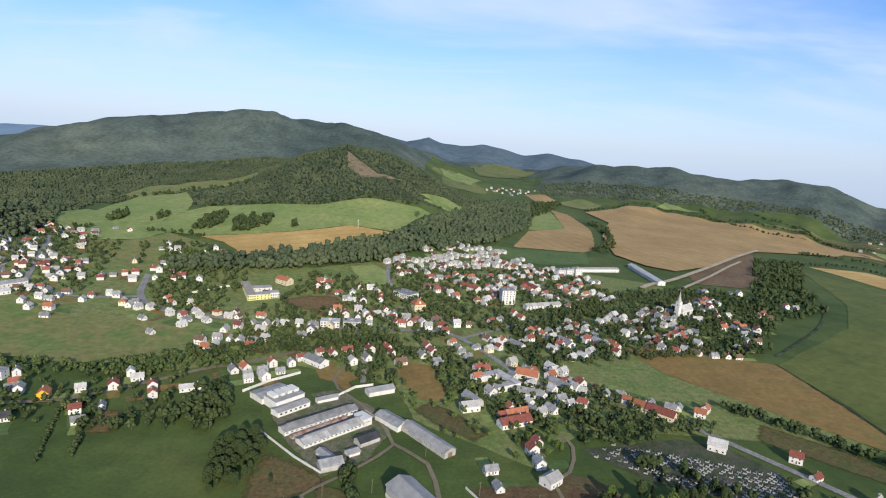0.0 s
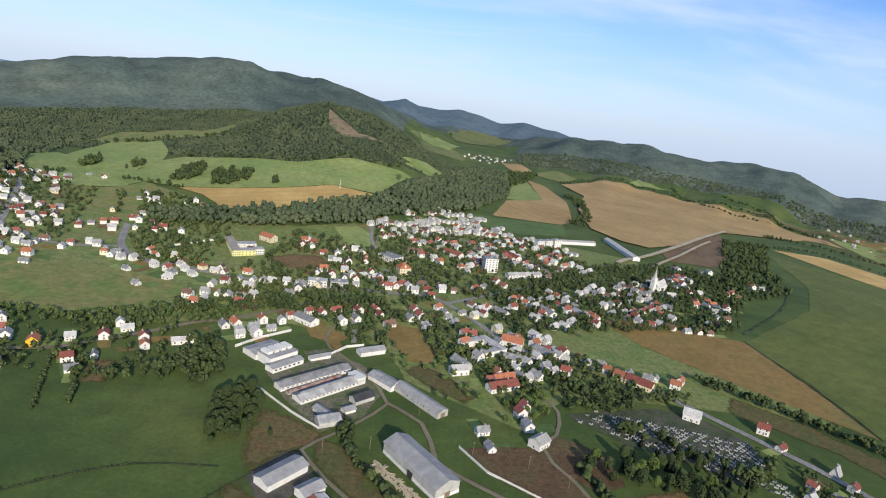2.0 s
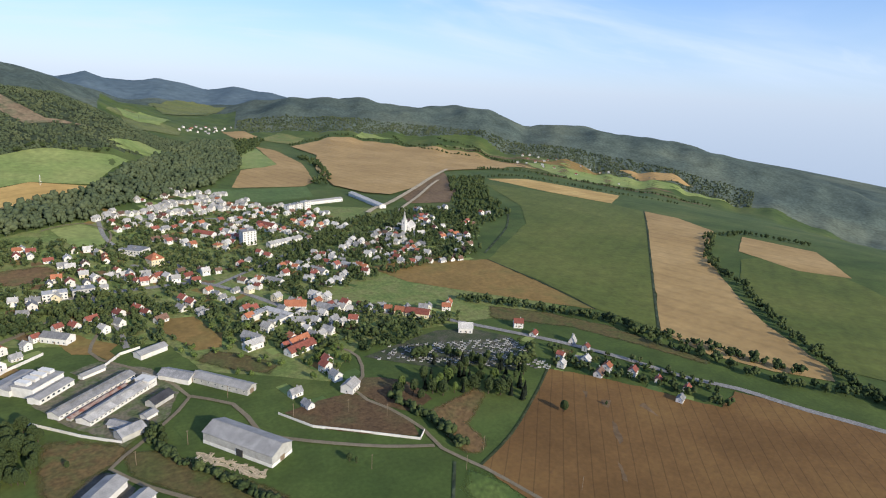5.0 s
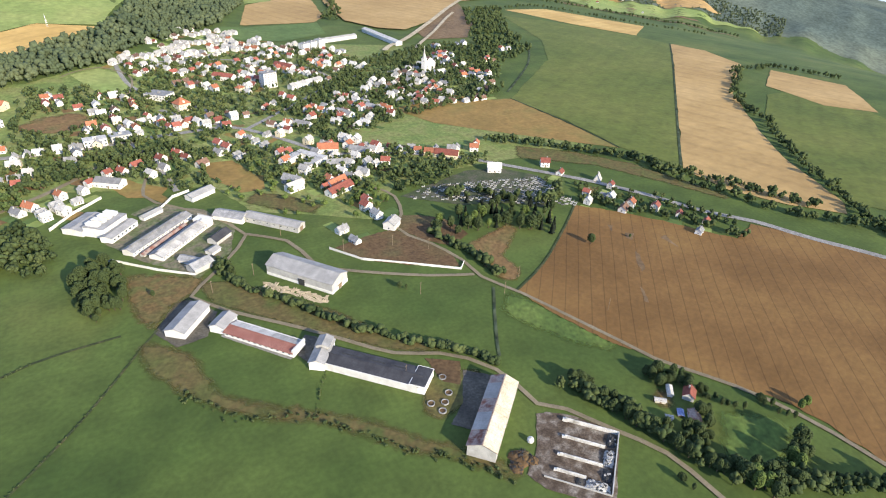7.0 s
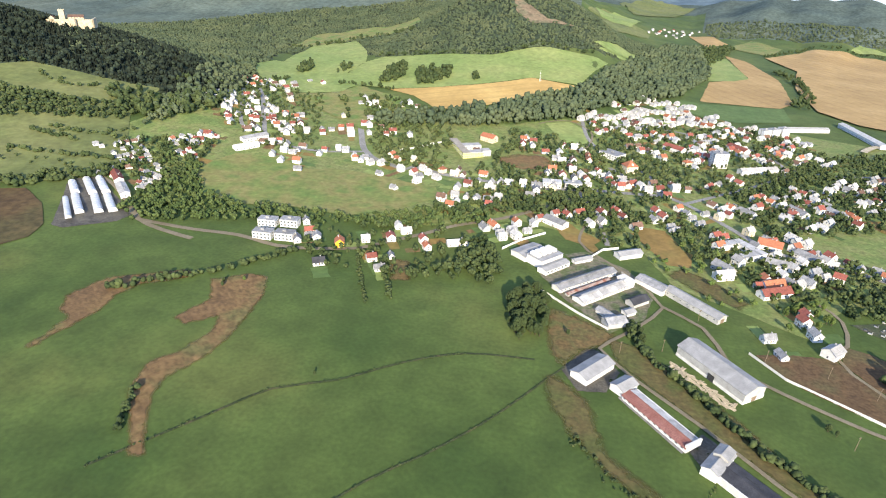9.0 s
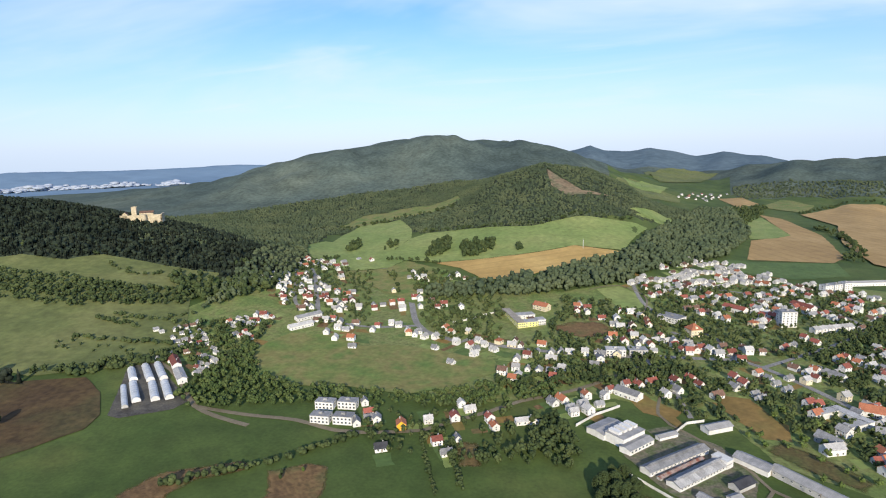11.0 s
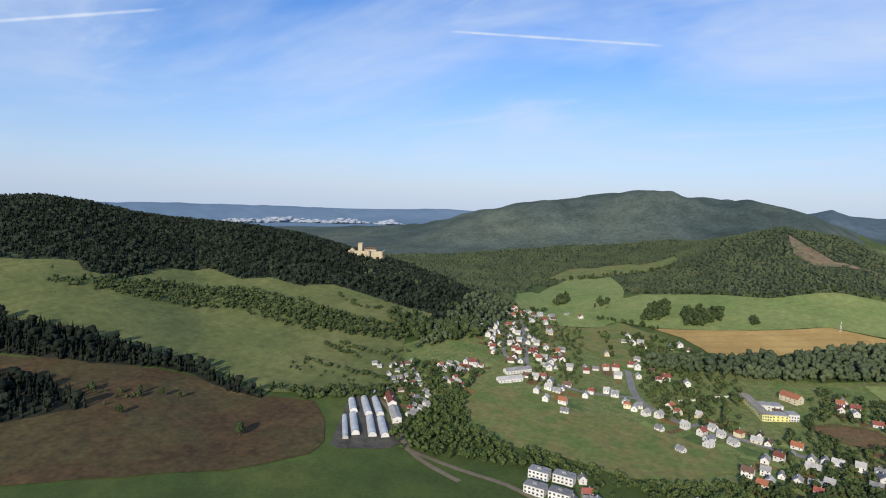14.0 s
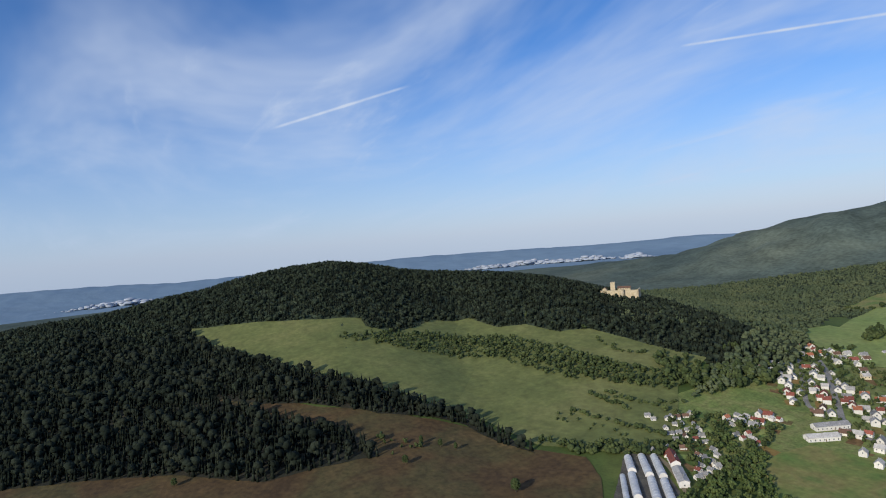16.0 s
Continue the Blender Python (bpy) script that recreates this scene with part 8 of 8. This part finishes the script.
for x, y, h, kind in ((-579, 289, 13, "dark"), (-794, 55, 9, "dark"), (-679, 239, 10, "dark"), (-693, 286, 9, "dark"), (-681, 296, 8, "dark"), (-709, 273, 10, "dark"), (191, 248, 9, "dark"), (45, 251, 5.5, "dark"), (48, 248, 4.5, "dark"), (103, 315, 11, "light"), (98, 309, 9, "dark"), (224, 244, 3.5, "dark"), (-298, 360, 6, "dark"), (-333, 293, 5, "dark"), (-331, 288, 4.5, "dark"), (-321, 300, 4.5, "light"), (-229, 218, 3, "dark"), (-92, 300, 5, "dark")):
    set_tree(x, y, h, kind)
for poly, gap, lo, hi, kinds, fill in (
    ([(-136, 319), (-125, 352), (-108, 336), (-104, 297), (-124, 283)], 4.6, 5, 13, ("dark",), 0.85),
    ([(110, 321), (145, 325), (187, 289), (176, 268), (148, 293), (105, 296)], 6.8, 8, 13, ("dark", "dark", "light", "spruce"), 0.85),
    ([(135, 348), (175, 333), (212, 321), (218, 311), (187, 298), (146, 327)], 8.5, 7, 12, ("dark", "spruce"), 0.7),
    ([(131, 130), (140, 131), (152, 110), (149, 103), (139, 114), (129, 119)], 2.6, 4, 8, ("dark",), 0.8),
    ([(118, 92), (126, 92), (136, 99), (141, 95), (134, 86), (122, 80)], 2.8, 5, 9, ("dark",), 0.75),
    ([(122, 68), (127, 66), (136, 62), (143, 58), (152, 62), (168, 66), (166, 57), (152, 52), (140, 46), (130, 44), (118, 60)], 4.6, 8, 12, ("dark", "dark", "light"), 0.85),
    ([(-58, 331), (-48, 322), (-40, 300), (-52, 306)], 5.0, 4, 7, ("dark",), 0.8),
    ([(58, 350), (86, 358), (83, 389), (62, 384), (48, 370)], 7.5, 4, 8, ("dark", "light"), 0.7),
):
    for x, y in clear(grid_in(poly, gap, len(poly), fill), -2.0):
        set_tree(float(x), float(y), rng.uniform(lo, hi), rng.choice(kinds))
for row, lo, hi, kind in (
    ([(146, 103), (152, 97), (158, 90)], 3.5, 5.5, "dark"),
    ([(170, 89), (173, 81), (178, 75)], 4, 6, "dark"),
    ([(92, 140), (97, 124), (102, 107), (108, 92), (112, 80), (119, 68)], 6, 10, "dark"),
    ([(96, 138), (101, 123), (107, 107), (113, 93), (118, 82)], 5, 9, "dark"),
    ([(184, 77), (189, 78)], 6, 9, "light"),
    ([(99, 71), (101, 66)], 4, 7, "dark"),
):
    for x, y in clear(along_line(row, 2.7, 1.6, 3), -2.0):
        set_tree(float(x), float(y), rng.uniform(lo, hi), kind)
